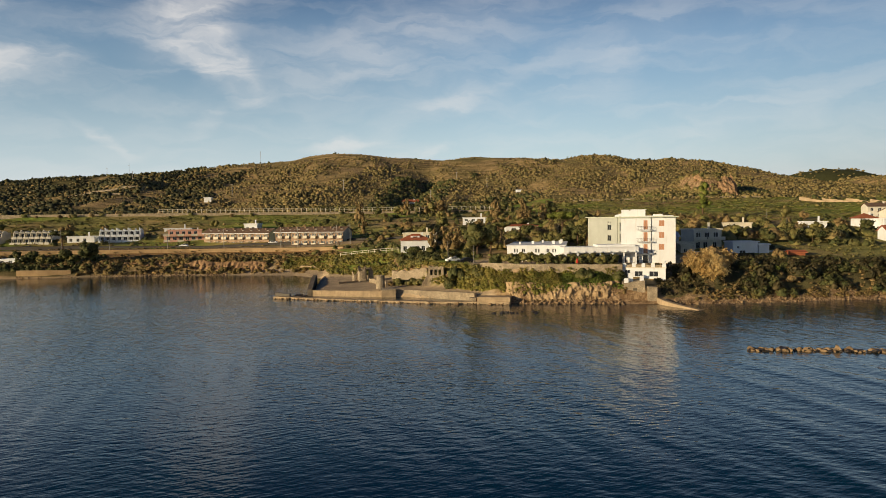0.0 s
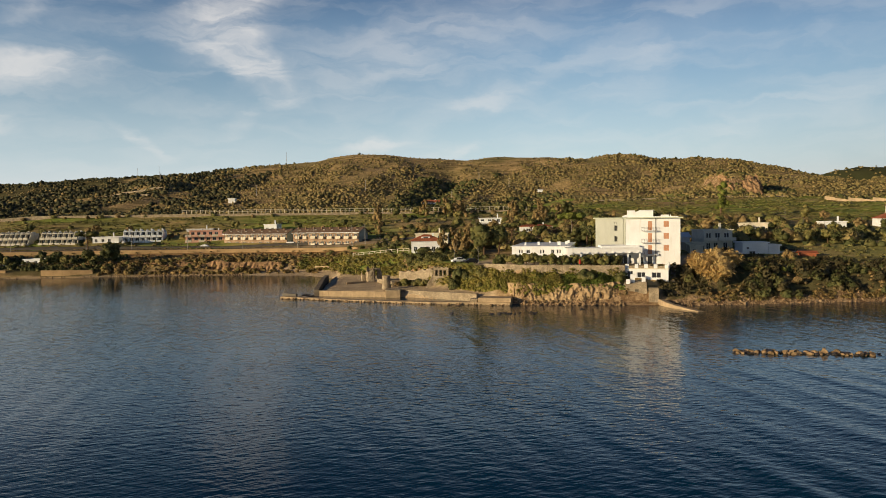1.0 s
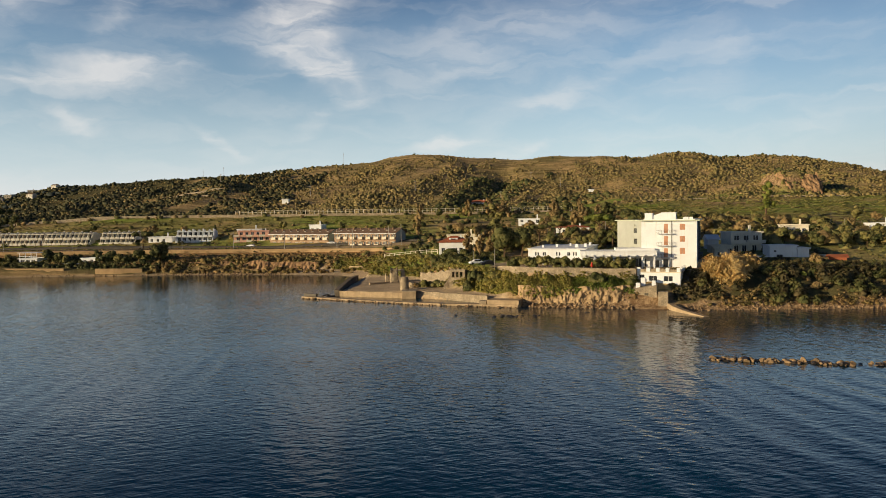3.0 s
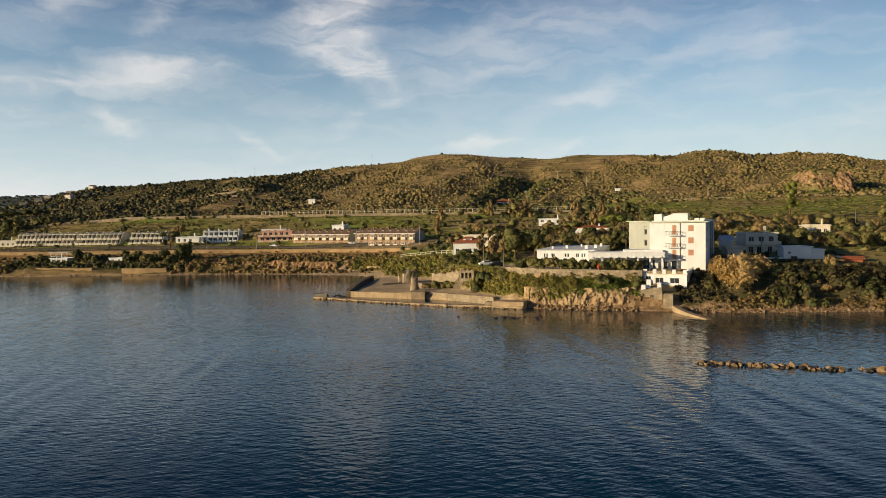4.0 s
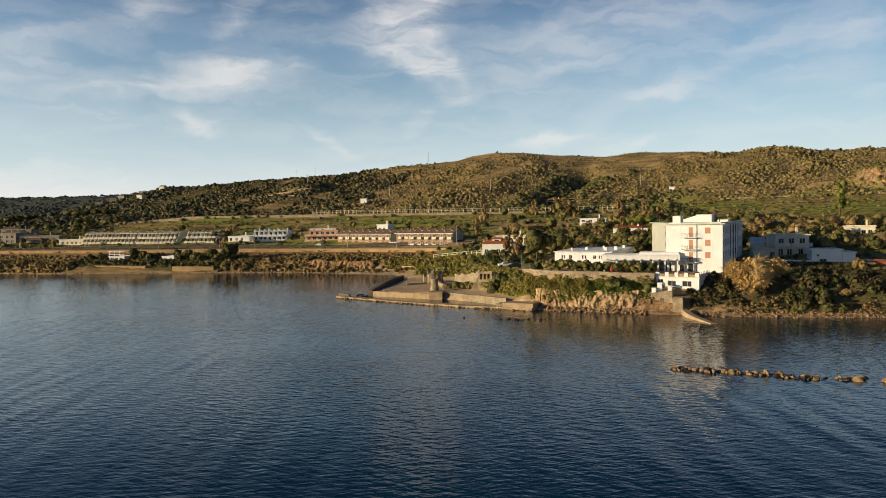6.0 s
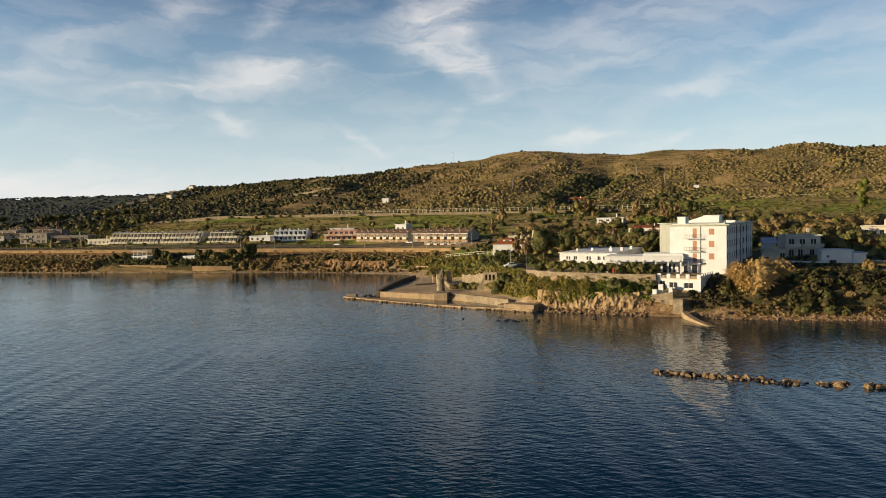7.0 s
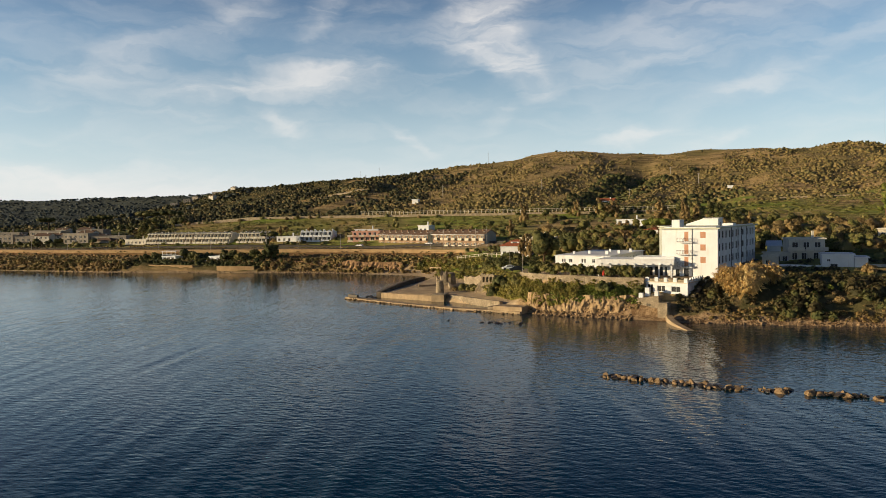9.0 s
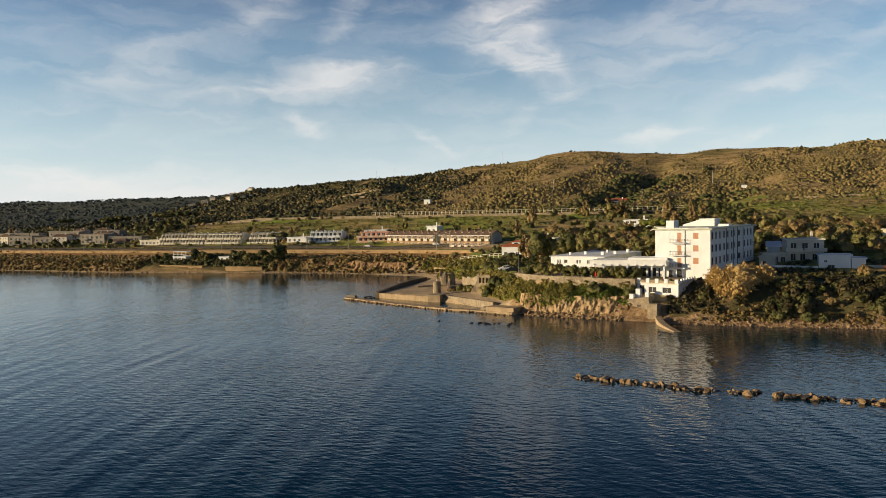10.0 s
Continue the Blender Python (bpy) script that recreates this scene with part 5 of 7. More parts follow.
house("red_cottage", "small cottage with red tiled roof among olive trees", -8.5, 405.0, 0, 9.0, 7, 14.5, 18.2, M_WHITE, "gable", 1.8, holes={"F": W2((1.5, 5.5), 1.2, 1.0, 2.2)})
house("white_neighbour", "small white two-storey house beside a round pine", -171.5, 371.0, 2, 13.0, 8, 8.4, 14.2, M_WHITE, holes={"F": W2((1.0, 4.4, 7.6), 1.4, 3.4, 5.0) + W2((1.0, 4.4, 7.6), 1.4, 0.4, 2.2)})
house("white_back_house", "white house behind the stepped flats", -132.0, 396.0, 8, 14.0, 9, 9.0, 17.4, M_WHITE, holes={"F": W2((1.0, 5.0, 9.0), 1.6, 5.4, 7.2)})
house("white_roof_house", "white house with roof terrace behind brick rows", -88.0, 388.0, -10, 7.0, 7, 9.5, 19.4, M_WHITE, holes={"F": W2((1.0, 4.0), 1.4, 6.6, 8.4)})
house("white_long_house", "long low white house at the end of the flats", -283.5, 371.0, 0, 16.5, 8, 8.4, 13.2, M_FLATS, holes={"F": W2(range(2, 15, 3), 1.4, 2.4, 3.8)})
house("beach_pavilion", "white beach bar with open upper deck", -198.5, 304.0, -4, 9.0, 7, 4.3, 6.7, M_WHITE, "flat", holes={"F": W2((0.8, 3.4, 6.0), 2.0, 0.4, 2.1)}, chimney=False)
house("beach_kiosk", "low white beach kiosk among dark bushes", -170.0, 305.0, -4, 8.0, 5, 4.3, 6.6, M_WHITE, "flat", holes={"F": W2((1.0, 4.4), 1.4, 0.8, 1.9)}, chimney=False)
house("concrete_frame", "bare concrete frame of an unfinished hut in a field", -105.0, 420.0, 0, 6.0, 5, 13.0, 16.4, M_CONCRETE, "flat", holes={"F": [(0.6, 5.4, 0.0, 2.8, "door")]}, chimney=False)
deck = root("upper_deck", "white open timber deck over a beach bar", "deck", pose(-198.5, 304.0, 7.1, 0, 0, -4))
for x in (0.2, 3.0, 5.8, 8.6):
    part("post", boxes((x, x + 0.18, 0.2, 0.38, 0.03, 2.3)), M_WHITE, deck)
part("deck_roof", boxes((-0.5, 9.5, -0.4, 5.0, 2.302, 2.5)), M_WHITE, deck)
part("deck_rail", boxes((0.0, 9.0, 0.0, 0.1, 0.8, 0.95)), M_WHITE, deck)


def make_village():
    """The far end of the bay: a loose village of small houses."""
    g = random.Random(41)
    # M_DULL walls: pale render darkened in colour to stand for shade
    protos = [
        house("village_house", "small pale two-storey village house with brown roof", -330, 392, 5, 11, 8, 9.0, 14.6, M_FLATS, "gable", 1.6, roof_mat=M_BROWNTILE, holes={"F": W2((1, 4.4, 7.8), 1.4, 3.4, 4.8) + W2((1, 4.4, 7.8), 1.4, 0.6, 2.2)}, group="village houses"),
        house("village_house", "small white flat-roofed village house", -352, 386, 8, 12, 8, 9.0, 14.8, M_DULL, "flat", holes={"F": W2((1, 4.6, 8.4), 1.5, 3.2, 4.8) + W2((1, 4.6, 8.4), 1.5, 0.6, 2.2)}, group="village houses"),
        house("village_block", "long pale yellow two-storey village block with balconies", -324, 384, 10, 26, 9, 8.8, 15.4, M_DULL, "flat", holes={"F": W2((1, 5, 9, 13, 17, 21), 2.4, 3.6, 5.6) + W2((1, 5, 9, 13, 17, 21), 2.4, 0.5, 2.5)}, balcony=((0.6, 8.0, 3.3), (12.6, 20.0, 3.3)), group="village houses"),
        house("village_block", "grey-white two-storey village block with flat roof", -392, 384, 12, 20, 10, 8.8, 15.4, M_DULL, "flat", holes={"F": W2((1, 5, 9, 13, 16.6), 1.8, 3.6, 5.4) + W2((1, 5, 9, 13, 16.6), 1.8, 0.6, 2.4)}, balcony=((0.6, 7.0, 3.2),), group="village houses"),
        house("village_house", "low yellow village house with tiled roof", -318, 380, 2, 14, 8, 9.0, 12.6, M_DULL, "hip", 1.6, roof_mat=M_BROWNTILE, holes={"F": W2((1, 5, 9.5), 1.5, 0.8, 2.4)}, group="village houses"),
    ]
    for x, y, k, a in ((-352, 399, 3, 14), (-372, 382, 0, 10), (-420, 386, 3, 8), (-436, 398, 2, 12), (-398, 402, 2, 6), (-345, 381, 3, 4), (-455, 402, 3, 10)):
        copy_thing(protos[k], pose(x, y, h1(x, y) + 0.2, 0, 0, a))
    for i in range(16):
        x, y = g.uniform(-520, -310), g.uniform(380, 440)
        if y > 430 and x > -400:
            continue
        copy_thing(protos[i % 2], pose(x, y, h1(x, y) + 0.2, 0, 0, g.uniform(-12, 16)) @ Matrix.Scale(g.uniform(0.75, 1.0), 4))
    for i in range(9):
        x = g.uniform(-560, -440)
        y = g.uniform(640, 760)
        copy_thing(protos[1 if i % 3 else 0], pose(x, y, h1(x, y) + 0.2, 0, 0, g.uniform(-20, 20)) @ Matrix.Scale(0.65, 4))
    for x, y in ((-312, 872), (205, 298), (232, 300), (215, 330), (252, 285)):
        copy_thing(protos[1 if x < 0 else 0], pose(x, y, h1(x, y) + 0.2, 0, 0, g.uniform(-20, 20)) @ Matrix.Scale(0.5 if x < 0 else 1.0, 4))


make_village()


# ---------------- railway, road, walls and poles ----------------
def ribbon(name, label, category, pts, width, lift, mat, kind="structure"):
    fine = []
    for a, b_ in zip(pts, pts[1:]):
        k = max(1, int(math.dist(a, b_) / 4))
        fine += [(a[0] + (b_[0] - a[0]) * i / k, a[1] + (b_[1] - a[1]) * i / k) for i in range(k)]
    fine.append(pts[-1])
    v, f = [], []
    for i, p in enumerate(fine):
        z = max(h1(p[0], p[1] - width / 2), h1(p[0], p[1] + width / 2), h1(*p)) + lift
        v += [(p[0], p[1] - width / 2, z - 1.6), (p[0], p[1] - width / 2, z), (p[0], p[1] + width / 2, z), (p[0], p[1] + width / 2, z - 1.6)]
        if i:
            o = 4 * i
            f += [(o - 4 + k, o + k, o + k + 1, o - 3 + k) for k in range(3)]
    return tagged(mesh_object(name, v, f, mat), label, category, kind=kind)


ribbon("railway", "gravel railway bed above the bay", "railway", [(-420, 356), (-320, 346), (-150, 346), (-60, 336), (-20, 322)], 8, 0.3, M_GRAVEL)
ribbon("road_bay", "asphalt coast road in front of the flats", "road", [(-420, 366), (-320, 358), (-165, 361), (-110, 356), (-60, 345), (-20, 333), (10, 318)], 6, 0.25, M_ROAD)
strip_wall("rail_retaining_wall", "long tawny retaining wall below the railway", "wall", [(-356, 330), (-300, 326), (-252, 324), (-220, 322), (-150, 326), (-100, 325), (-70, 320), (-45, 312), (-30, 305)], 0.6, lambda x, y: h1(x, y) - 2.5, [8.9, 8.9, 8.9, 8.9, 9.0, 9.0, 9.1, 9.4, 9.8], M_TAWNY, 0.2)
strip_wall("hill_road_wall", "pale parapet wall of the hill road", "wall", [(-420, 449), (-330, 446), (-240, 445), (-160, 443), (-80, 441), (-10, 440), (60, 440)], 0.5, lambda x, y: h1(x, y) - 2, [h1(-420, 449) + 0.9, h1(-330, 446) + 0.9, 26.3, 26.3, 26.1, 25.9, 26.2], M_STONE)
strip_wall("beach_sea_wall", "tawny masonry sea wall on the bay shore", "wall", [(-203, 293.0), (-192, 291.5), (-170, 291.5)], 0.8, -1.0, [3.2, 3.2, 3.0], M_TAWNY, 0.15)
strip_wall("beach_sea_wall", "low tawny masonry sea wall below a beach garden", "wall", [(-156, 291.5), (-148, 291.5), (-136, 293)], 0.8, -1.0, [2.8, 2.8, 2.6], M_TAWNY, 0.15)
strip_wall("garden_terrace_wall", "long white garden wall of the beach bars", "wall", [(-206, 301.5), (-190, 300.5), (-160, 300.5), (-146, 301)], 0.3, 2.0, [4.9, 4.9, 4.9, 4.8], M_WHITE)
strip_wall("beach_wall", "pale low concrete wall behind the beach", "wall", [(-46, 291), (-30, 284), (-20, 268)], 0.5, 0.5, [3.2, 3.0, 3.0], M_CONCRETE)
strip_wall("terrace_field_wall", "long pale field wall under the crag", "wall", [(110, 480), (150, 478), (190, 476), (240, 470)], 0.6, lambda x, y: h1(x, y) - 1, [h1(110, 480) + 0.8, h1(150, 478) + 0.9, h1(190, 476) + 0.8, h1(240, 470) + 0.8], M_STONE, uneven=0.1)


def make_fence(x0, x1, n, yline, zline, h, label):
    r = root("road_fence", label, "fence", pose(0, 0, 0))
    post = shared(("fence_post", h), lambda: boxes((-0.12, 0.12, -0.12, 0.12, -0.5, h)), M_CREAM)
    v = []
    for i in range(n + 1):
        x = x0 + (x1 - x0) * i / n
        part("post", post, None, r, at=pose(x, yline(x), zline(x)))
        v.append((x, yline(x), zline(x)))
    for a, b_ in zip(v, v[1:]):
        for k in (0.55, 0.97):
            bm = bmesh.new()
            tube(bm, [(a[0], a[1], a[2] + h * k), (b_[0], b_[1], b_[2] + h * k)], [0.07, 0.07], 4)
            part("rail", bm, M_CREAM, r)


make_fence(-150, 60, 74, lambda x: float(np.interp(x, [-160, -80, -10, 60], [443, 441, 440, 440])) + 0.25, lambda x: float(np.interp(x, [-160, -80, -10, 60], [26.2, 26.0, 25.8, 26.1])), 2.4, "cream concrete post-and-rail fence on the hill road")
make_fence(-29, -7, 10, lambda x: 262 + (-4 - x) * 0.62, lambda x: h1(x, 262 + (-4 - x) * 0.62), 1.6, "white post fence beside the villa drive")


HILL_POLES = ((-135, 571, 9), (-48, 554, 9), (67, 601, 9), (18, 556, 8), (45, 643, 8), (-225, 613, 9))


def make_poles():
    def pole(x, y, h, label, name="utility_pole", arm=True):
        r = root(name, label, "pole", pose(x, y, h1(x, y) - 0.2), "line-side poles")
        part("shaft", tube(bmesh.new(), [(0, 0, 0), (0, 0, h)], [0.13, 0.09] if arm else [0.08, 0.05], 6), M_POLE, r)
        if arm:
            part("arm", boxes((-1.5, 0.2, -0.05, 0.05, h - 1.3, h - 1.18)), M_POLE, r)
            part("brace", tube(bmesh.new(), [(0, 0, h - 0.3), (-1.4, 0, h - 1.2)], [0.03, 0.03], 4), M_POLE, r)
        return r
    first = pole(-165, 350, 9.5, "grey railway catenary mast with a side arm")
    for x in (-330, -300, -262, -232, -196, -139, -112, -86, -60, -52, -34, -28):
        y = float(np.interp(x, [-420, -320, -150, -60, -20], [351, 341, 341, 331, 317]))
        copy_thing(first, pose(x, y, h1(x, y) - 0.2, 0, 0, 4 if x % 3 else 176))
    for x, y, h in ((14.5, 205, 5.5), (8, 216, 6), (138, 262, 7), (150, 300, 7), (60, 300, 8), (36, 300, 7), (175, 262, 7)):
        pole(x, y, h, "slim grey lamp post beside a lane", "lamp_post", False)
    for x, y, h in HILL_POLES:
        r = root("power_pole", "pale concrete power pole on the hillside", "pole", pose(x, y, h1(x, y) - 0.5), "hill poles")
        part("shaft", tube(bmesh.new(), [(0, 0, 0), (0, 0, h)], [0.3, 0.17], 7), M_POLE, r)
        part("cross_arm", boxes((-1.1, 1.1, -0.08, 0.08, h - 0.9, h - 0.72)), M_POLE, r)
    for x, y, h in ((-318, 800, 17), (-300, 815, 19), (-150, 772, 16)):
        r = root("radio_mast", "thin steel mast on the ridge", "mast", pose(x, y, h1(x, y) - 0.5), "ridge masts")
        part("shaft", tube(bmesh.new(), [(0, 0, 0), (0, 0, h)], [0.16, 0.09], 6), M_POLE, r)
        part("cross_arm", boxes((-0.8, 0.8, -0.06, 0.06, h - 2.0, h - 1.85)), M_POLE, r)


M_POLE = plain("grey galvanised steel", (0.32, 0.30, 0.27), 0.6, 0.15, 1.0, 6.0, 0.0)
make_poles()


def make_car(x, y, ang, col, label):
    z = h1(x, y) + 0.25
    r = root("parked_car", label, "car", pose(x, y, z, 0, 0, ang), "parked cars")
    bm = bmesh.new()
    prof = [(-2.1, 0.35), (-2.1, 0.85), (-1.2, 0.95), (-0.6, 1.45), (0.9, 1.48), (1.7, 0.98), (2.1, 0.9), (2.15, 0.35)]
    rows = [[bm.verts.new((px, yy * (0.82 if pz > 1.2 else 1.0), pz)) for px, pz in prof] for yy in (-0.85, 0.85)]
    bm.faces.new(rows[0]); bm.faces.new(rows[1])
    for i in range(len(prof)):
        j = (i + 1) % len(prof)
        bm.faces.new((rows[0][i], rows[0][j], rows[1][j], rows[1][i]))
    bmesh.ops.bevel(bm, geom=bm.edges[:], offset=0.05, segments=1, affect="EDGES")
    part("body", bm, col, r)
    part("side_window", boxes((-0.7, 1.2, -0.86, 0.86, 1.0, 1.36)), M_GLASS, r)
    wheel = shared(("wheel",), lambda: tube(tube(bmesh.new(), [(0, -0.1, 0), (0, 0.1, 0)], [0.33, 0.33], 10), [(0, 0.1, 0), (0, -0.1, 0)], [0.33, 0.33], 10), M_GLASS)
    for wx in (-1.35, 1.35):
        for wy in (-0.8, 0.8):
            part("wheel", wheel, None, r, at=pose(wx, wy, 0.33))


make_car(-110, 355.4, -12, M_WHITE, "small white car on the coast road")
make_car(-66, 345.8, -12, M_WHITE, "white hatchback on the coast road")
make_car(12.5, 205.5, 20, M_GLASS, "dark car parked beside the hotel terrace")
make_car(9.0, 210.5, 20, M_WHITE, "white car parked beside the hotel terrace")
make_car(-185, 359.5, 2, M_GLASS, "dark car on the coast road")

para = root("closed_parasol", "closed red parasol on a white stand on the terrace", "parasol", pose(40.0, 186.8, 8.3))
part("pole", tube(bmesh.new(), [(0, 0, 0), (0, 0, 2.3)], [0.04, 0.04], 6), M_WHITE, para)
part("canopy", tube(bmesh.new(), [(0, 0, 0.9), (0, 0, 1.1), (0, 0, 1.8), (0, 0, 2.3)], [0.28, 0.36, 0.26, 0.05], 8), M_RED, para, "furled red cloth")
part("stand", boxes((-0.45, 0.45, -0.45, 0.45, 0.0, 0.35)), M_WHITE, para)

# ---------------- plants ----------------
def leaf_cloud(g, pts, size, out=None):
    """Small leaf faces at the points, facing outward from their clump but unevenly. size: half length of each."""
    n = len(pts)
    nor = g.normal(size=(n, 3))
    if out is not None:
        nor = out + nor * 0.42
    nor /= np.linalg.norm(nor, axis=1)[:, None] + 1e-9
    a = np.cross(nor, g.normal(size=(n, 3)))
    a /= np.linalg.norm(a, axis=1)[:, None] + 1e-9
    b_ = np.cross(nor, a)
    s = (np.broadcast_to(size, (n,)) * g.uniform(0.6, 1.25, n))[:, None]
    a, b_ = a * s, b_ * s * 0.72
    v = np.stack([pts - a * 0.9, pts - b_ + a * 0.1, pts + a, pts + b_ + a * 0.1], 1).reshape(-1, 3)
    return v, np.arange(4 * n).reshape(-1, 4)


def bush_points(g, c, r, per, tall=0.8, lobes=5):
    """Points of leaves in lobed, uneven clumps round centres c with radii r, and their outward ways."""
    n = len(c)
    d = g.normal(size=(n, lobes, 3))
    d[:, :, 2] = np.abs(d[:, :, 2]) * 0.8
    d /= np.linalg.norm(d, axis=2)[:, :, None]
    sub = d * g.uniform(0.3, 0.7, (n, lobes, 1))
    srad = g.uniform(0.36, 0.62, (n, lobes))
    k = g.randint(0, lobes, (n, per))
    i = np.arange(n)[:, None]
    u = g.normal(size=(n, per, 3))
    u[:, :, 2] = np.where(g.random_sample((n, per)) < 0.75, np.abs(u[:, :, 2]), u[:, :, 2])
    u /= np.linalg.norm(u, axis=2)[:, :, None]
    p = sub[i, k] + u * (srad[i, k] * g.uniform(0.72, 1.0, (n, per)))[:, :, None]
    out = (u * 0.7 + p).reshape(-1, 3)
    p[:, :, 2] = np.maximum(p[:, :, 2], -0.25) * tall
    return (c[:, None, :] + p * r[:, None, None]).reshape(-1, 3), out


def domes(g, c, r, tall, k=0.85, low=98.0, seg=7, rings=(0.36, 0.7, 1.0), rough=0.2):
    """Lumpy solid cores of shrubs and crowns: a ring net round each centre, down to the polar angle low."""
    n = len(c)
    D = [(0.0, 0.0, 1.0)]
    for i, a in enumerate(low * q for q in rings):
        for j in range(seg):
            t = math.tau * (j + 0.5 * i) / seg
            D.append((math.sin(radians(a)) * math.cos(t), math.sin(radians(a)) * math.sin(t), math.cos(radians(a))))
    D = np.array(D)
    T = [(0, 1 + j, 1 + (j + 1) % seg) for j in range(seg)]
    for i in range(len(rings) - 1):
        a, b_ = 1 + i * seg, 1 + (i + 1) * seg
        for j in range(seg):
            j2 = (j + 1) % seg
            T += [(a + j, b_ + j, a + j2), (a + j2, b_ + j, b_ + j2)]
    rad = r[:, None] * k * (1 + g.normal(0, rough, (n, len(D))))
    v = c[:, None, :] + D[None] * rad[:, :, None] * np.array([1, 1, tall])
    nor = D[None] / np.array([1, 1, max(tall, 0.3)]) + g.normal(0, 0.22, (n, len(D), 3))
    f = (np.arange(n) * len(D))[:, None, None] + np.array(T)[None]
    return v.reshape(-1, 3), f.reshape(-1, 3), nor.reshape(-1, 3)


def leafy(name, g, c, r, pts, out, leaf, tall, mat, k=0.8, low=98.0, light=False):
    """One mesh of solid cores with leaves standing off them."""
    v1, f1, n1 = domes(g, c, r, tall, k, low, 5, (0.55, 1.0), 0.3) if light else domes(g, c, r, tall, k, low)
    v2, q = leaf_cloud(g, pts, leaf, out)
    f2 = np.concatenate([q[:, [0, 1, 2]], q[:, [0, 2, 3]]]) + len(v1)
    nor = np.concatenate([n1 / (np.linalg.norm(n1, axis=1)[:, None] + 1e-9), clump_normals(out)])
    return mesh_object(name, np.concatenate([v1, v2]), np.concatenate([f1, f2]), mat, normals=nor.astype(np.float32))


def scrub(name, label, g, xy, r, per, leaf, mat, tall=0.8, lift=0.15):
    """One sheet of shrubs, scattered over the ground: far ones are mostly their cores, near ones mostly leaves."""
    x, y = xy[:, 0], xy[:, 1]
    c = np.stack([x, y, height(x, y) + r * lift], -1)
    far = per <= 26
    per = 2 if far else per
    pts, out = bush_points(g, c, r * (1.05 if far else 1.0), per, tall)
    ob = leafy(name, g, c, r, pts, out, np.repeat(r * leaf * (0.8 if far else 1.0), per), tall, mat, 0.95 if far else 0.74 if y.min() > 224 else 0.56, 98.0, True)
    return tagged(ob, label, "shrubs", kind="stuff")


FOOT = []
for ob_ in list(scene.objects):
    if ob_.parent is None and ob_.type == "EMPTY" and ob_.get("category") in ("house", "apartment building", "hotel", "hotel annex", "restaurant terrace", "pavilion"):
        for ch in ob_.children:
            if ch.name.startswith("roof"):
                m_ = ob_.matrix_basis
                cs = [m_ @ Vector(k) for k in ch.bound_box]
                FOOT.append((min(k.x for k in cs) - 1.5, max(k.x for k in cs) + 1.5, min(k.y for k in cs) - 2.5, max(k.y for k in cs) + 1.5))


def free(xy, clear=0.0):
    ok = np.ones(len(xy), bool)
    for a, b_, c, e in FOOT:
        ok &= ~((xy[:, 0] > a - clear) & (xy[:, 0] < b_ + clear) & (xy[:, 1] > c - clear) & (xy[:, 1] < e + clear))
    return ok


def area(g, n, x0, x1, y0, y1, keep=None):
    xy = np.stack([g.uniform(x0, x1, n), g.uniform(y0, y1, n)], -1)
    k = free(xy)
    if keep is not None:
        k &= keep(xy[:, 0], xy[:, 1])
    return xy[k]


def field(x, y):
    """Where the open green fields lie."""
    left = (x < -20) & (y > 392) & (y < 438) & (lumps(x, y, 60, 21) > -0.55)
    right = (x > 88) & (x < 255) & (y > 318) & (y < 468)
    patch_ = (x > 42 + (y - 452) * 0.35) & (x < 80 + (y - 452) * 0.5) & (y > 450) & (y < 500)
    return left | right | patch_


RS = np.random.RandomState
# the hill: maquis in uneven belts
hx = lambda n, s, keep: area(RS(s), n, -620, 620, 452, 800, keep)
thick = lambda x, y: 0.8 * lumps(x - 0.35 * y, y * 0.3, 60, 31) + 0.55 * lumps(x, y, 26, 32) + 0.5 * lumps(x * 0.25, y, 24, 33)
open_ = lambda x, y: lumps(x - 0.4 * y, y * 0.35, 110, 35)
g_ = RS(3)
crest = lambda x, y: np.interp(y, [540, 640, 700, 740, 790], [1.0, 0.85, 0.5, 0.16, 0.06]) + np.interp(x, [-330, -190, -130, 110, 160, 300], [0.5, 0.35, 0.0, 0.0, 0.4, 0.55])
xy = hx(70000, 1, lambda x, y: (thick(x, y) + RS(9).uniform(-0.9, 0.9, len(x)) > -0.75) & ~field(x, y) & (RS(19).random_sample(len(x)) < crest(x, y)))
xy = xy[(xy[:, 0] > -150) | (RS(20).random_sample(len(xy)) < np.interp(xy[:, 0], [-230, -150], [0.4, 1.0]))]
cut = len(xy) * 9 // 20
size = np.interp(thick(xy[:, 0], xy[:, 1]), [-0.8, 0.6], [0.6, 1.15]) * np.where(np.abs(xy[:, 0] + 5) < 140, np.interp(xy[:, 1], [690, 745], [1.0, 0.5]), 1.0)
scrub("hill_shrubs", "rounded olive-brown maquis shrubs covering the hill", g_, xy[:cut], g_.uniform(0.7, 1.8, cut) * size[:cut], 20, 0.4, F_MAQUIS, 1.0)
scrub("hill_brush", "low dry brush between the maquis shrubs", g_, xy[cut:], g_.uniform(0.4, 1.3, len(xy) - cut) * size[cut:], 10, 0.5, F_MAQUIS, 0.8)
gully = lambda x, y: (x > -30 + (y - 480) * 0.14) & (x < 16 + (y - 480) * 0.19) & (y > 478) & (y < 650)
xy = hx(26000, 2, lambda x, y: ((gully(x, y) & (thick(x, y) > -0.9)) | ((x < -150) & (thick(x, y) > -0.35)) | ((open_(x, y) > 0.6) & (y < 690) & (x > 60) & (thick(x, y) > -0.3)) | ((open_(x, y) > 0.8) & (y < 560))) & ~field(x, y) & (y < 700 + 60 * ((x < -200) | (x > 180))))
west = xy[:, 0] < -150
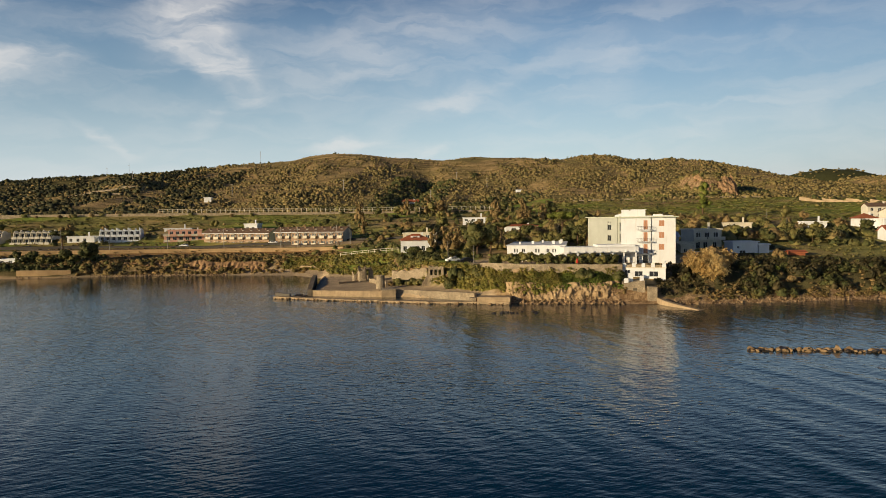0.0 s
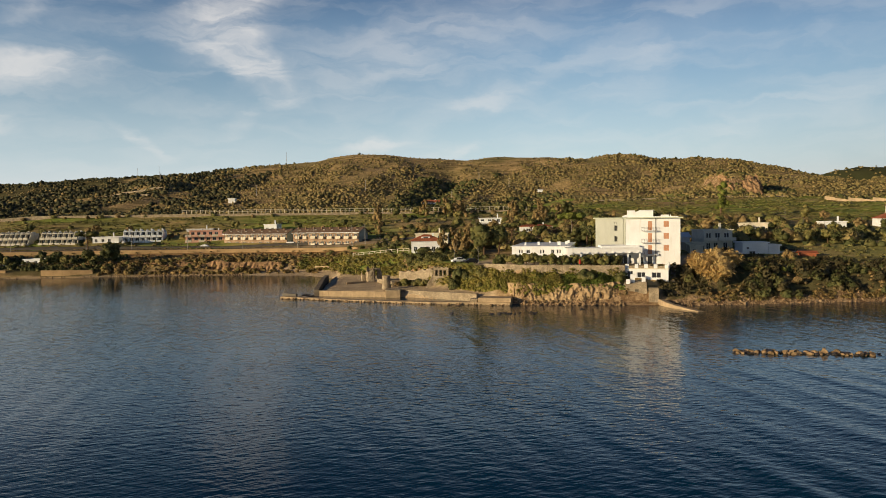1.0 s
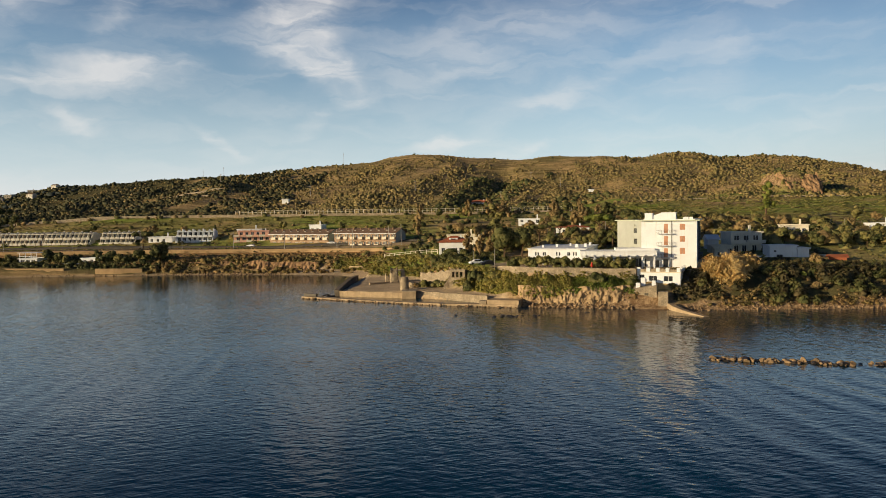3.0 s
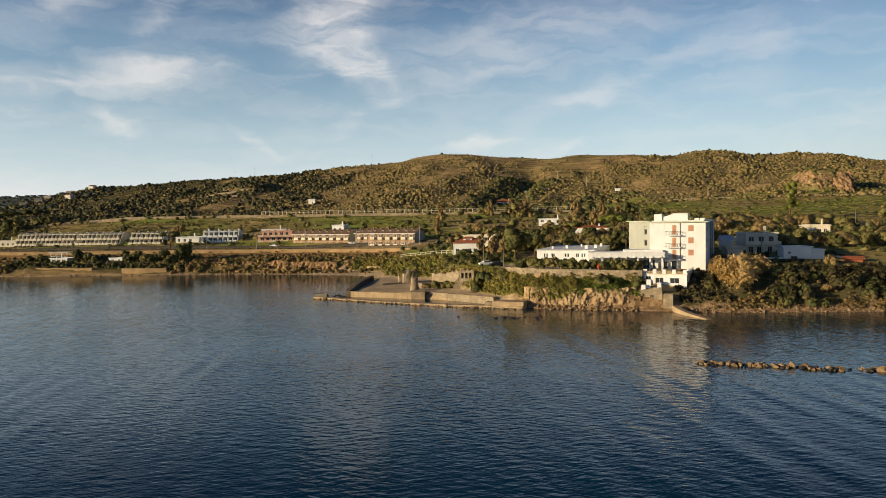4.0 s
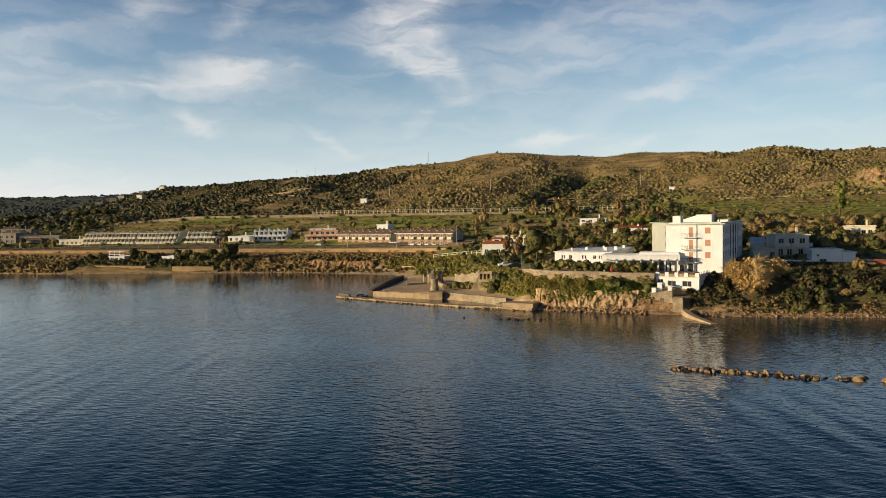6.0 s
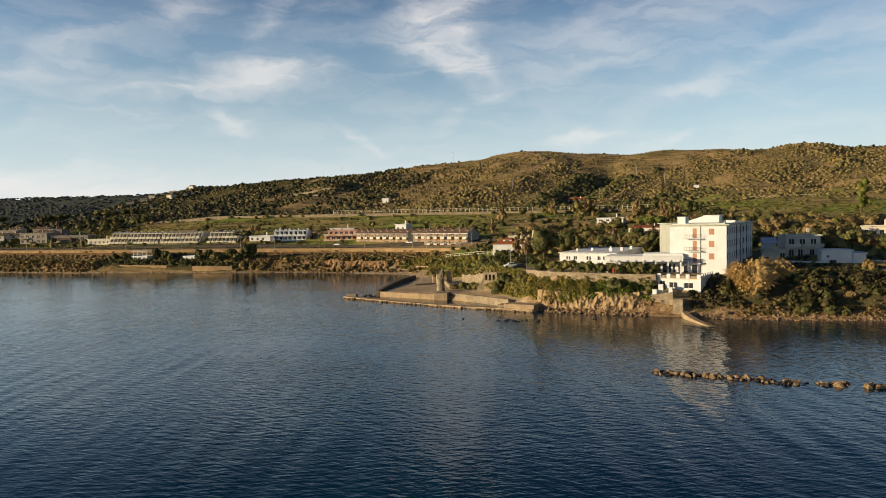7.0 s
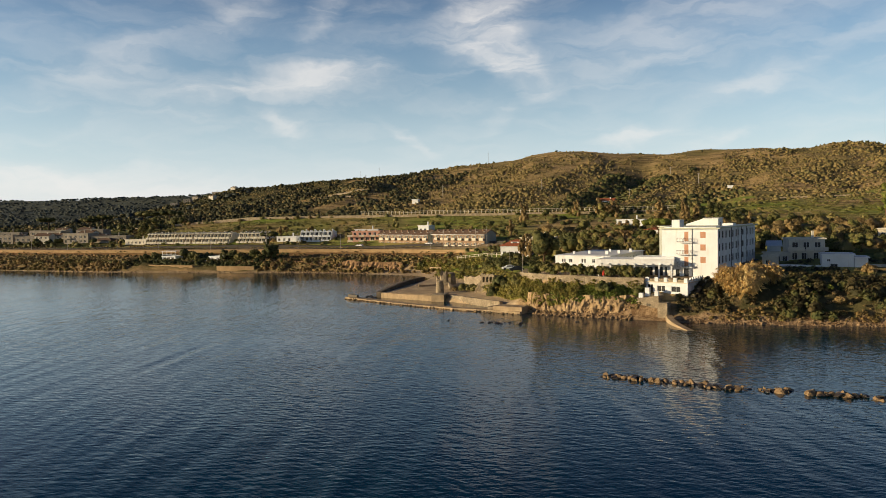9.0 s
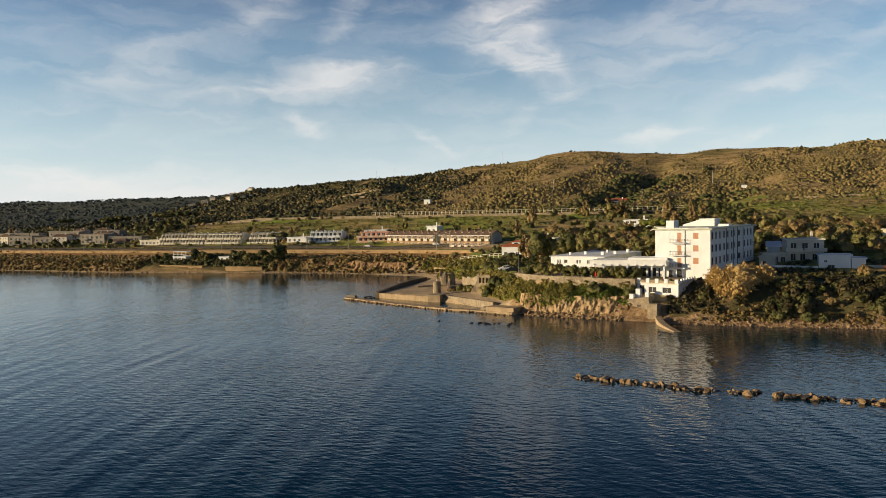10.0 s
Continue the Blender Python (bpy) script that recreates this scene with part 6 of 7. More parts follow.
scrub("hill_olive_groves", "grey-green olive and scrub groves on the western hill", g_, xy[west], g_.uniform(0.9, 2.4, west.sum()), 22, 0.3, F_GROVE, 0.95)
scrub("hill_dark_shrubs", "dark green scrub in gullies of the hill", g_, xy[~west], g_.uniform(1.0, 2.6, (~west).sum()), 22, 0.3, F_DARK, 0.95)
xy = area(RS(17), 230, -62, 66, 455, 468)
scrub("road_pines", "row of round dark green pines above the hill road", g_, xy, g_.uniform(1.6, 2.9, len(xy)), 70, 0.2, F_BUSH, 1.0, 0.4)
xy = hx(6000, 4, lambda x, y: (open_(x, y) < -0.1) & ~field(x, y))
scrub("hill_dry_shrubs", "dry tawny brush on the open hillside", g_, xy, g_.uniform(0.4, 1.1, len(xy)), 16, 0.34, F_OLIVE, 0.7)
xy = area(RS(5), 210, -520, 420, 735, 772, lambda x, y: RS(15).random_sample(len(x)) < np.interp(x, [-330, -170, -130, 120, 180, 420], [1.0, 0.5, 0.10, 0.16, 0.7, 1.0]))
scrub("ridge_trees", "dark bushy trees along the ridge", g_, xy, g_.uniform(0.8, 2.3, len(xy)), 60, 0.2, F_DARK, 1.0, 0.3)
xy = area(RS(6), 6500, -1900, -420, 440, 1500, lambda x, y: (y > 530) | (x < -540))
scrub("far_woods", "dark distant woodland beyond the bay", g_, xy, g_.uniform(1.6, 4.2, len(xy)), 11, 0.42, F_FAR_HAZE, 0.8)
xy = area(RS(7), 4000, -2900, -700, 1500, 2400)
scrub("far_woods_ridge", "blue-dark woodland on the farthest hills", g_, xy, g_.uniform(3, 8, len(xy)), 9, 0.45, F_FAR_HAZE, 0.6)
xy = area(RS(8), 2500, 380, 1500, 480, 1700)
scrub("east_woods", "scrub-covered slopes beyond the hill", g_, xy, g_.uniform(1.6, 4, len(xy)), 11, 0.42, F_MAQUIS, 0.8)

# the plain between shore and hill road
mid = lambda x, y: (~field(x, y)) & (y > np.interp(x, XS, Y4) + 2)
rail_zone = lambda x, y: (x < -25) & (y > 318 - np.clip(x + 70, 0, 60) * 0.3) & (y < np.interp(x, [-420, -320, -165, -110, -60, -20], [370, 362, 365, 361, 350, 338]))
xy = area(RS(11), 5200, -560, 330, 225, 452, lambda x, y: mid(x, y) & ~rail_zone(x, y) & ((lumps(x, y, 45, 51) + RS(12).uniform(-1, 1, len(x)) > -0.3) | (x > 62)))
half = len(xy) // 2
scrub("plain_bushes", "mixed green bushes between houses and fields", g_, xy[:half], g_.uniform(0.9, 2.6, half), 50, 0.2, F_BUSH, 0.85)
scrub("plain_dark_bushes", "dark rounded bushes between houses", g_, xy[half:], g_.uniform(0.9, 2.8, len(xy) - half), 50, 0.2, F_DARK, 0.95)
xy = area(RS(13), 420, -420, 300, 300, 452, lambda x, y: mid(x, y) & ~rail_zone(x, y))
scrub("olive_brown_trees", "tawny leafless-looking shrubs on the plain", g_, xy, g_.uniform(0.9, 2.4, len(xy)), 80, 0.15, F_OLIVE, 1.1)
xy = area(RS(65), 7000, -330, 260, 325, 470, field)
scrub("field_grass", "sunlit green grass on the sloping fields", g_, xy, g_.uniform(0.9, 2.4, len(xy)), 8, 0.12, F_FIELD, 0.08, 0.0)
xy = area(RS(14), 1500, -420, 260, 385, 470, field)
scrub("field_tufts", "low tufts dotted over green fields", g_, xy, g_.uniform(0.3, 1.0, len(xy)) * (1 + 0.8 * (RS(61).random_sample(len(xy)) < 0.12)), 14, 0.35, F_BUSH, 0.6)


def in_sight(x, y):
    """Clear of the ground in front of the houses."""
    ok = np.ones(len(x), bool)
    for a, b_, c, e in FOOT:
        ok &= ~((x > a - 1 - (c - y) * 0.12) & (x < b_ + 1) & (y > c - 15) & (y < e))
    return ok


# the leafy canopy of gardens and groves behind the hotel
xy = area(RS(15), 620, -4, 150, 238, 340, lambda x, y: mid(x, y) & (lumps(x, y, 30, 52) > -0.5) & in_sight(x, y))
k3 = len(xy) // 3
for part_, (nm_, lab_, mat_) in zip((xy[:k3], xy[k3:2 * k3], xy[2 * k3:]), (("grove_dark", "green leafy canopy of the gardens behind the hotel", F_BUSH), ("grove_green", "olive tree canopy of the gardens behind the hotel", F_MAQUIS), ("grove_tawny", "tawny tree canopy of the gardens behind the hotel", F_OLIVE))):
    scrub(nm_, lab_, g_, part_, g_.uniform(1.8, 3.6, len(part_)), 150, 0.13, mat_, 1.05, 0.5)
xy = area(RS(16), 420, -520, -292, 372, 480, mid)
scrub("village_trees", "dark leafy trees between the village houses", g_, xy, g_.uniform(1.4, 3.4, len(xy)), 90, 0.17, F_DARK, 1.05, 0.5)


def bank(s, n, x0, x1, lo, hi):
    """Places on the steep bank, lo to hi from its foot to its top."""
    g = RS(s)
    x = g.uniform(x0, x1, n)
    t = g.uniform(lo, hi, n)
    y = np.interp(x, XS, Y2) * (1 - t) + np.interp(x, XS, Y3) * t
    xy = np.stack([x, y], -1)
    return xy[free(xy, -1.2)]


xy = bank(21, 2600, -420, -34, -0.6, 1.5)
xy = xy[~((xy[:, 0] > -126) & (xy[:, 1] < np.interp(xy[:, 0], XS, Y3) - 0.6) & (RS(74).random_sample(len(xy)) < 0.45)) & ~((xy[:, 0] > -52) & (RS(75).random_sample(len(xy)) < 0.7))]
xy = xy[~((xy[:, 0] > -207) & (xy[:, 0] < -133) & (xy[:, 1] < 298))]
scrub("bay_bank_scrub", "tangled brown and green scrub on the bay bank", g_, xy, g_.uniform(0.6, 1.6, len(xy)), 32, 0.28, F_BANK, 0.95)
xy = bank(22, 260, -420, -34, 0.3, 2.0)
xy = xy[~((xy[:, 0] > -207) & (xy[:, 0] < -133) & (xy[:, 1] < 298))]
scrub("bay_bank_bushes", "dark bushes along the bay bank top", g_, xy, g_.uniform(0.7, 1.7, len(xy)), 44, 0.23, F_BUSH, 0.9)
xy = bank(23, 1500, -54, 16, 0.1, 1.25)
scrub("slope_grass", "lit yellow-green grass and weeds on the slope behind the ruins", g_, xy, g_.uniform(0.4, 1.1, len(xy)), 40, 0.25, F_CLIFF, 0.7)
xy = bank(29, 70, -34, 16, 0.15, 1.1)
scrub("slope_bushes", "green bushes on the slope behind the ruins", g_, xy, g_.uniform(0.7, 1.8, len(xy)), 90, 0.16, F_BUSH, 0.9)
xy = bank(24, 1100, 8, 34, -0.12, 1.0)
scrub("cliff_creepers", "olive-green creepers hanging over the cliff", g_, xy, g_.uniform(0.35, 0.8, len(xy)), 44, 0.26, F_CLIFF, 1.5)
xy = bank(25, 900, 27, 49, -0.08, 1.02)
scrub("cliff_grass", "bright green creeping plants below the terrace wall", g_, xy, g_.uniform(0.35, 0.7, len(xy)), 48, 0.26, F_GREEN, 1.3)
xy = bank(26, 160, 18, 50, -0.3, 0.3)
scrub("cliff_tufts", "dry brown tufts on the rocky cliff", g_, xy, g_.uniform(0.25, 0.6, len(xy)), 40, 0.25, F_OLIVE, 0.8)
xy = bank(27, 2600, 60, 250, -0.12, 1.35)
xy = xy[lumps(xy[:, 0], xy[:, 1] * 0.6, 9, 72) + 0.4 * lumps(xy[:, 0], xy[:, 1], 30, 73) > -0.25]
xy = xy[(xy[:, 0] > 66) & ~((xy[:, 0] < 80) & (RS(71).random_sample(len(xy)) < 0.8))]
k3 = len(xy) // 3
scrub("east_bank_scrub", "dense dark scrub on the shore bank", g_, xy[:k3], g_.uniform(0.9, 2.2, k3), 80, 0.2, F_SHADE, 1.35)
scrub("east_bank_bushes", "green bushes on the shore bank", g_, xy[k3:2 * k3], g_.uniform(0.7, 1.9, k3), 60, 0.22, F_DARK, 1.2)
far3 = xy[2 * k3:]
far3 = far3[RS(76).random_sample(len(far3)) < 0.4]
scrub("east_bank_dry", "dry tawny brush on the shore bank", g_, far3, g_.uniform(0.5, 1.5, len(far3)), 46, 0.23, F_BANK, 1.0)
xy = bank(30, 420, 66, 250, 0.0, 1.3)
scrub("bank_tussocks", "tawny grass tussocks and weeds on the shore bank", g_, xy, g_.uniform(0.35, 1.0, len(xy)), 36, 0.26, F_OLIVE, 0.9)
xy = area(RS(28), 520, 66, 230, 188, 228)
scrub("east_slope_grass", "patchy grass and weeds above the bank", g_, xy, g_.uniform(0.4, 1.1, len(xy)), 44, 0.24, F_BUSH, 0.55)


def belt(s, n, x0, x1, ya, yb, fa=0.0, fb=1.0):
    """Places between two lines of the plan."""
    g = RS(s)
    x = g.uniform(x0, x1, n)
    t = g.uniform(fa, fb, n)
    xy = np.stack([x, np.interp(x, XS, ya) * (1 - t) + np.interp(x, XS, yb) * t], -1)
    return xy[free(xy, -1.0)]


xy = belt(31, 1500, -420, -30, Y3, Y4, 0.0, 0.8)
xy = xy[~((xy[:, 0] > -207) & (xy[:, 0] < -133))]
scrub("bay_verge_scrub", "rough low scrub below the railway wall", g_, xy, g_.uniform(0.4, 1.1, len(xy)), 26, 0.3, F_BANK, 0.7)
xy = belt(32, 900, -207, -133, Y3, Y4, -0.1, 0.9)
scrub("garden_hedges", "dark hedges and bushes in the beach gardens", g_, xy[:420], g_.uniform(0.5, 1.3, len(xy[:420])), 40, 0.25, F_DARK, 0.9)
xy = area(RS(64), 150, -8, 18, 220, 252)
scrub("verge_bushes", "dark rounded bushes beside the lane below the villas", g_, xy[:70], g_.uniform(0.9, 2.0, 70), 90, 0.17, F_DARK, 0.95)
scrub("verge_olive_bushes", "olive bushes beside the lane below the villas", g_, xy[70:], g_.uniform(0.8, 1.7, len(xy) - 70), 90, 0.17, F_BUSH, 0.9)
xy = area(RS(63), 260, 71, 114, 194, 226)
scrub("yard_hedges", "dark hedges in the yards beside the hotel", g_, xy, g_.uniform(0.5, 1.3, len(xy)), 60, 0.2, F_SHADE, 0.9)
xy = area(RS(62), 520, -213, -129, 294, 313)
scrub("beach_hedge", "dark hedge bushes above the beach wall", g_, xy, g_.uniform(0.6, 1.5, len(xy)), 44, 0.24, F_DARK, 1.0)
xy = belt(33, 900, 66, 250, [y + 1.4 for y in Y0], Y2, 0.0, 1.15)
scrub("shore_weeds", "dry weeds and brush at the foot of the bank", g_, xy, g_.uniform(0.3, 0.9, len(xy)), 34, 0.28, F_BANK, 0.9)
xy = belt(34, 300, 58.5, 70, [y + 2.5 for y in Y0], Y4, 0.1, 1.0)
scrub("twiggy_bank", "dark twiggy brush on the shaded bank below the hotel", g_, xy, g_.uniform(0.3, 0.9, len(xy)), 40, 0.3, F_SHADE, 1.0)
xy = area(RS(35), 2600, -420, -20, 333, 368, lambda x, y: np.abs(y - np.interp(x, [-420, -320, -150, -60, -20], [356, 346, 346, 336, 322])) > 4.5)
xy = xy[np.abs(xy[:, 1] - np.interp(xy[:, 0], [-420, -320, -165, -110, -60, -20], [366, 358, 361, 356, 345, 333])) > 3.6]
scrub("trackside_weeds", "low weeds beside the railway and road", g_, xy, g_.uniform(0.25, 0.8, len(xy)), 16, 0.36, F_BANK, 0.6)


def hanging(name, label, line, n, z0, z1, r0, r1, mat, seed):
    """Creepers hanging over a wall along a line."""
    g = RS(seed)
    t = g.uniform(0, len(line) - 1.001, n)
    i = t.astype(int)
    P = np.array(line, float)
    p = P[i] * (1 - (t - i))[:, None] + P[i + 1] * (t - i)[:, None]
    keep = np.sin(t * 9 + seed) + g.uniform(-1, 1, n) > 0.1
    p, n = p[keep], int(keep.sum())
    r = g.uniform(r0, r1, n)
    c = np.stack([p[:, 0], p[:, 1] - 0.1, g.uniform(z0, z1, n)], -1)
    pts, out = bush_points(g, c, r, 34, 1.0)
    v, f = leaf_cloud(g, pts, np.repeat(r * 0.27, 34), out)
    return tagged(mesh_object(name, v, f, mat, normals=clump_normals(out)), label, "creepers", kind="stuff")


hanging("wall_creepers", "creepers spilling over the terrace wall", [(15.5, 197.5), (20.5, 191.6), (28, 188.0), (36.6, 185.6), (43.5, 183.4), (50.4, 181.6)], 260, 6.2, 8.2, 0.25, 0.7, F_CLIFF, 4)
hanging("wall_ivy", "olive creepers along the terrace wall foot", [(15.5, 197.5), (20.5, 191.6), (28, 188.0), (36.6, 185.6), (43.5, 183.4), (50.4, 181.6)], 200, 6.0, 7.2, 0.3, 0.8, F_CLIFF, 5)
hanging("rail_wall_weeds", "weeds hanging over the railway wall", [(-356, 330), (-300, 326), (-252, 324), (-220, 322), (-150, 326), (-100, 325), (-70, 320), (-45, 312), (-30, 305)], 420, 6.6, 8.4, 0.3, 0.8, F_BANK, 6)


# single trees
def tree(name, label, x, y, height_, crown, mat, kind="round", seed=0, leaves=900, leaf=0.32, group="trees"):
    """A tapered trunk, limbs and a crown of many leaf clumps."""
    g, r_ = RS(seed), random.Random(seed)
    t = root(name, label, "tree", pose(x, y, h1(x, y) - 0.2, 0, 0, r_.uniform(0, 360)), group)
    H = height_
    fork = H * (0.72 if kind == "umbrella" else 0.55 if kind == "tall" else 0.35)
    lean = (r_.uniform(-0.05, 0.05) * H, r_.uniform(-0.05, 0.05) * H)
    bm = bmesh.new()
    r0 = 0.028 * H + 0.05
    tube(bm, [(0, 0, 0), (lean[0] * 0.4, lean[1] * 0.4, fork * 0.5), (lean[0], lean[1], fork)], [r0, r0 * 0.75, r0 * 0.5], 8)
    part("trunk", bm, M_BARK, t)
    tips = []
    for i in range(6):
        a = math.tau * i / 6 + r_.uniform(-0.3, 0.3)
        if kind == "umbrella":
            tip = (lean[0] + math.cos(a) * crown * 0.6, lean[1] + math.sin(a) * crown * 0.6, H * 0.86)
        elif kind == "tall":
            tip = (math.cos(a) * crown * 0.5, math.sin(a) * crown * 0.5, H * (0.6 + 0.05 * i))
        elif kind == "column":
            tip = (math.cos(a) * crown * 0.4, math.sin(a) * crown * 0.4, H * (0.45 + 0.09 * i))
        else:
            tip = (lean[0] + math.cos(a) * crown * 0.6, lean[1] + math.sin(a) * crown * 0.6, H * r_.uniform(0.5, 0.78))
        bm = bmesh.new()
        s = (lean[0] * 0.9, lean[1] * 0.9, fork * 0.92)
        tube(bm, [s, tuple((p + q) / 2 + r_.uniform(-0.2, 0.2) for p, q in zip(s, tip)), tip], [r0 * 0.42, r0 * 0.25, r0 * 0.1], 5)
        part("limb", bm, M_BARK, t)
        tips.append(tip)
    n = 16
    if kind == "umbrella":
        c = np.stack([g.normal(0, crown * 0.42, n) + lean[0], g.normal(0, crown * 0.42, n) + lean[1], H * 0.88 + g.uniform(-0.03, 0.03, n) * H], -1)
        tall, rr = 0.62, crown * g.uniform(0.34, 0.5, n)
    elif kind == "tall":
        z = np.linspace(H * 0.3, H * 0.93, n)
        c = np.stack([g.normal(0, crown * 0.25, n), g.normal(0, crown * 0.25, n), z], -1)
        tall, rr = 0.9, crown * g.uniform(0.3, 0.5, n)
    elif kind == "column":
        z = np.linspace(H * 0.22, H * 0.95, n)
        c = np.stack([g.normal(0, crown * 0.3, n), g.normal(0, crown * 0.3, n), z], -1)
        tall, rr = 1.5, crown * (0.55 - 0.35 * (z / H - 0.3)) * g.uniform(0.6, 1.0, n)
    else:
        d = g.normal(size=(n, 3))
        d /= np.linalg.norm(d, axis=1)[:, None]
        c = d * crown * 0.58 * g.uniform(0.5, 1.1, (n, 1))
        c[:, 2] = c[:, 2] * 0.8 + H - crown * 0.82
        c[:, :2] += lean
        tall, rr = 0.9, crown * g.uniform(0.32, 0.52, n)
    pts, out = bush_points(g, c, rr, leaves // n, tall)
    ob = leafy("crown", g, c, rr, pts, out, leaf, tall, mat, 0.6 if kind == "column" else 0.68, 150.0)
    ob.parent = t
    return t


tree("dark_pine", "tall dark bushy evergreen beside the annex", 17.5, 222, 11.5, 5.4, F_DARK, "round", 1, 3600, 0.36)
tree("dark_pine", "dark spreading evergreen behind the annex", 23.5, 238, 10.5, 4.6, F_DARK, "round", 2, 2600, 0.36)
tree("umbrella_pine", "umbrella pine with a flat bright crown behind the hotel", 51.0, 253, 13.0, 5.0, F_GREEN, "umbrella", 3, 3000, 0.34)
tree("umbrella_pine", "tall thin umbrella pine among houses", 38.5, 268, 10.5, 3.6, F_BUSH, "umbrella", 4, 1800, 0.32)
tree("umbrella_pine", "umbrella pine on a bare trunk by the annex", 30.5, 262, 10.0, 3.4, F_BUSH, "umbrella", 5, 1600, 0.32)
tree("round_pine", "broad round pine behind the coast road", -168, 358, 8.8, 5.2, F_DARK, "umbrella", 6, 2400, 0.36)
tree("shore_tree", "big dark shore tree leaning over the bay", -133, 304, 9.0, 5.0, F_DARK, "round", 7, 3200, 0.36)
tree("shore_tree", "dark tree in a beach garden", -143, 304, 7.0, 4.0, F_DARK, "round", 8, 2200, 0.34)
tree("shore_tree", "dark tree beside a beach bar", -186, 306, 6.5, 3.8, F_DARK, "round", 9, 2200, 0.34)
tree("shore_tree", "dark tree behind a beach kiosk", -157, 306, 5.5, 3.4, F_DARK, "round", 10, 1800, 0.34)
tree("poplar", "tall yellow-green poplar with a bare lower trunk in the field", 137, 335, 17, 4.2, F_GREEN, "tall", 11, 2200, 0.34)
tree("poplar", "slim poplar on the slope by the flats", -268, 398, 9, 2.2, F_BUSH, "column", 12, 900, 0.36)
tree("brown_poplar", "tawny autumn poplar below the annex", 9.5, 240, 9.0, 2.6, F_OLIVE, "column", 13, 1500, 0.32)
tree("brown_poplar", "tawny autumn poplar in a garden", 5.0, 248, 8.0, 2.4, F_OLIVE, "column", 14, 1400, 0.32)
tree("brown_poplar", "tawny autumn tree behind the villas", 13.5, 250, 8.5, 2.6, F_OLIVE, "column", 15, 1400, 0.32)
for i, (x, y, h, c, m, k) in enumerate((
        (60, 262, 8, 4.0, F_DARK, "round"), (44, 246, 7, 3.4, F_BUSH, "round"), (34, 248, 7.5, 3.6, F_BUSH, "round"), (46, 290, 8, 4, F_DARK, "round"), (66, 280, 9, 4.2, F_BUSH, "round"),
        (76, 268, 8, 3.8, F_BUSH, "round"), (84, 258, 7, 3.6, F_DARK, "round"), (92, 250, 7, 3.6, F_BUSH, "round"), (101, 246, 6.5, 3.6, F_DARK, "round"), (110, 243, 6, 3.4, F_BUSH, "round"),
        (119, 240, 6, 3.6, F_DARK, "round"), (128, 240, 5.5, 3.4, F_BUSH, "round"), (90, 268, 7, 3.4, F_OLIVE, "round"), (103, 262, 7, 3.6, F_OLIVE, "round"), (28, 282, 8, 3.6, F_BUSH, "round"),
        (14, 275, 7, 3.4, F_DARK, "round"), (20, 300, 8, 4.0, F_BUSH, "round"), (36, 312, 9, 3.0, F_OLIVE, "column"), (4, 318, 7, 3.4, F_BUSH, "round"), (14, 340, 8, 3.8, F_BUSH, "round"),
        (52, 345, 9, 3.4, F_OLIVE, "column"), (64, 352, 10, 3.2, F_OLIVE, "column"), (74, 330, 9, 4.2, F_DARK, "round"), (58, 375, 11, 3.6, F_OLIVE, "column"), (46, 392, 10, 3.6, F_OLIVE, "column"),
        (-2, 425, 10, 3.4, F_OLIVE, "column"), (10, 428, 10, 3.6, F_OLIVE, "column"), (20, 424, 9, 3.4, F_OLIVE, "column"), (86, 300, 8, 4, F_BUSH, "round"), (150, 262, 6, 3.2, F_BUSH, "round"),
        (168, 276, 6.5, 3.4, F_OLIVE, "round"), (142, 290, 6, 3.2, F_BUSH, "round"), (72, 300, 9, 4.4, F_DARK, "round"), (96, 285, 7, 3.6, F_OLIVE, "round"), (62, 240, 7.5, 3.6, F_BUSH, "round"))):
    tree("garden_tree" if k == "round" else "slender_tree", {F_DARK: "dark leafy garden tree behind the houses", F_BUSH: "green leafy garden tree on the plain", F_OLIVE: "tawny half-bare tree among the gardens"}[m], x, y, h, c, m, k, 40 + i, 820, 0.33)
PROTO = [o for o in scene.objects if o.name.startswith(("garden_tree", "slender_tree"))]
ROUNDS = [o for o in PROTO if o.name.startswith("garden_tree")]
gt = random.Random(77)
def grove(n, x0, x1, y0, y1, low=0.7, high=1.15):
    """Copies of the garden trees, clear of the houses."""
    for _ in range(n):
        x, y = gt.uniform(x0, x1), gt.uniform(y0, y1)
        if free(np.array([[x, y]]), 2.0)[0] and in_sight(np.array([x]), np.array([y]))[0] and y > np.interp(x, XS, Y4) + 6 and not (-60 < x < -12 and y < 345):
            copy_thing(gt.choice(PROTO if gt.random() < 0.15 else ROUNDS), pose(x, y, h1(x, y) - 0.2, 0, 0, gt.uniform(0, 360)) @ Matrix.Scale(gt.uniform(low, high), 4))


grove(22, 14, 80, 244, 300, 0.6, 1.0)
grove(30, -30, 110, 300, 365, 0.6, 1.0)
grove(26, 76, 150, 238, 290, 0.5, 0.85)
grove(22, -30, 80, 365, 436)
grove(34, -330, -30, 378, 402, 0.4, 0.8)
grove(70, -470, -296, 366, 450, 0.6, 1.1)
grove(20, 150, 240, 240, 330, 0.6, 1.0)
grove(60, -440, -286, 366, 392, 0.5, 0.9)
for i, (x, y) in enumerate(((-345, 470), (-362, 478), (-392, 465), (-420, 480), (-318, 455), (-455, 470))):
    tree("umbrella_pine", "dark broad umbrella pine beyond the bay", x, y, 11 + i % 3, 7.5, F_DARK, "umbrella", 90 + i, 1500, 0.5)


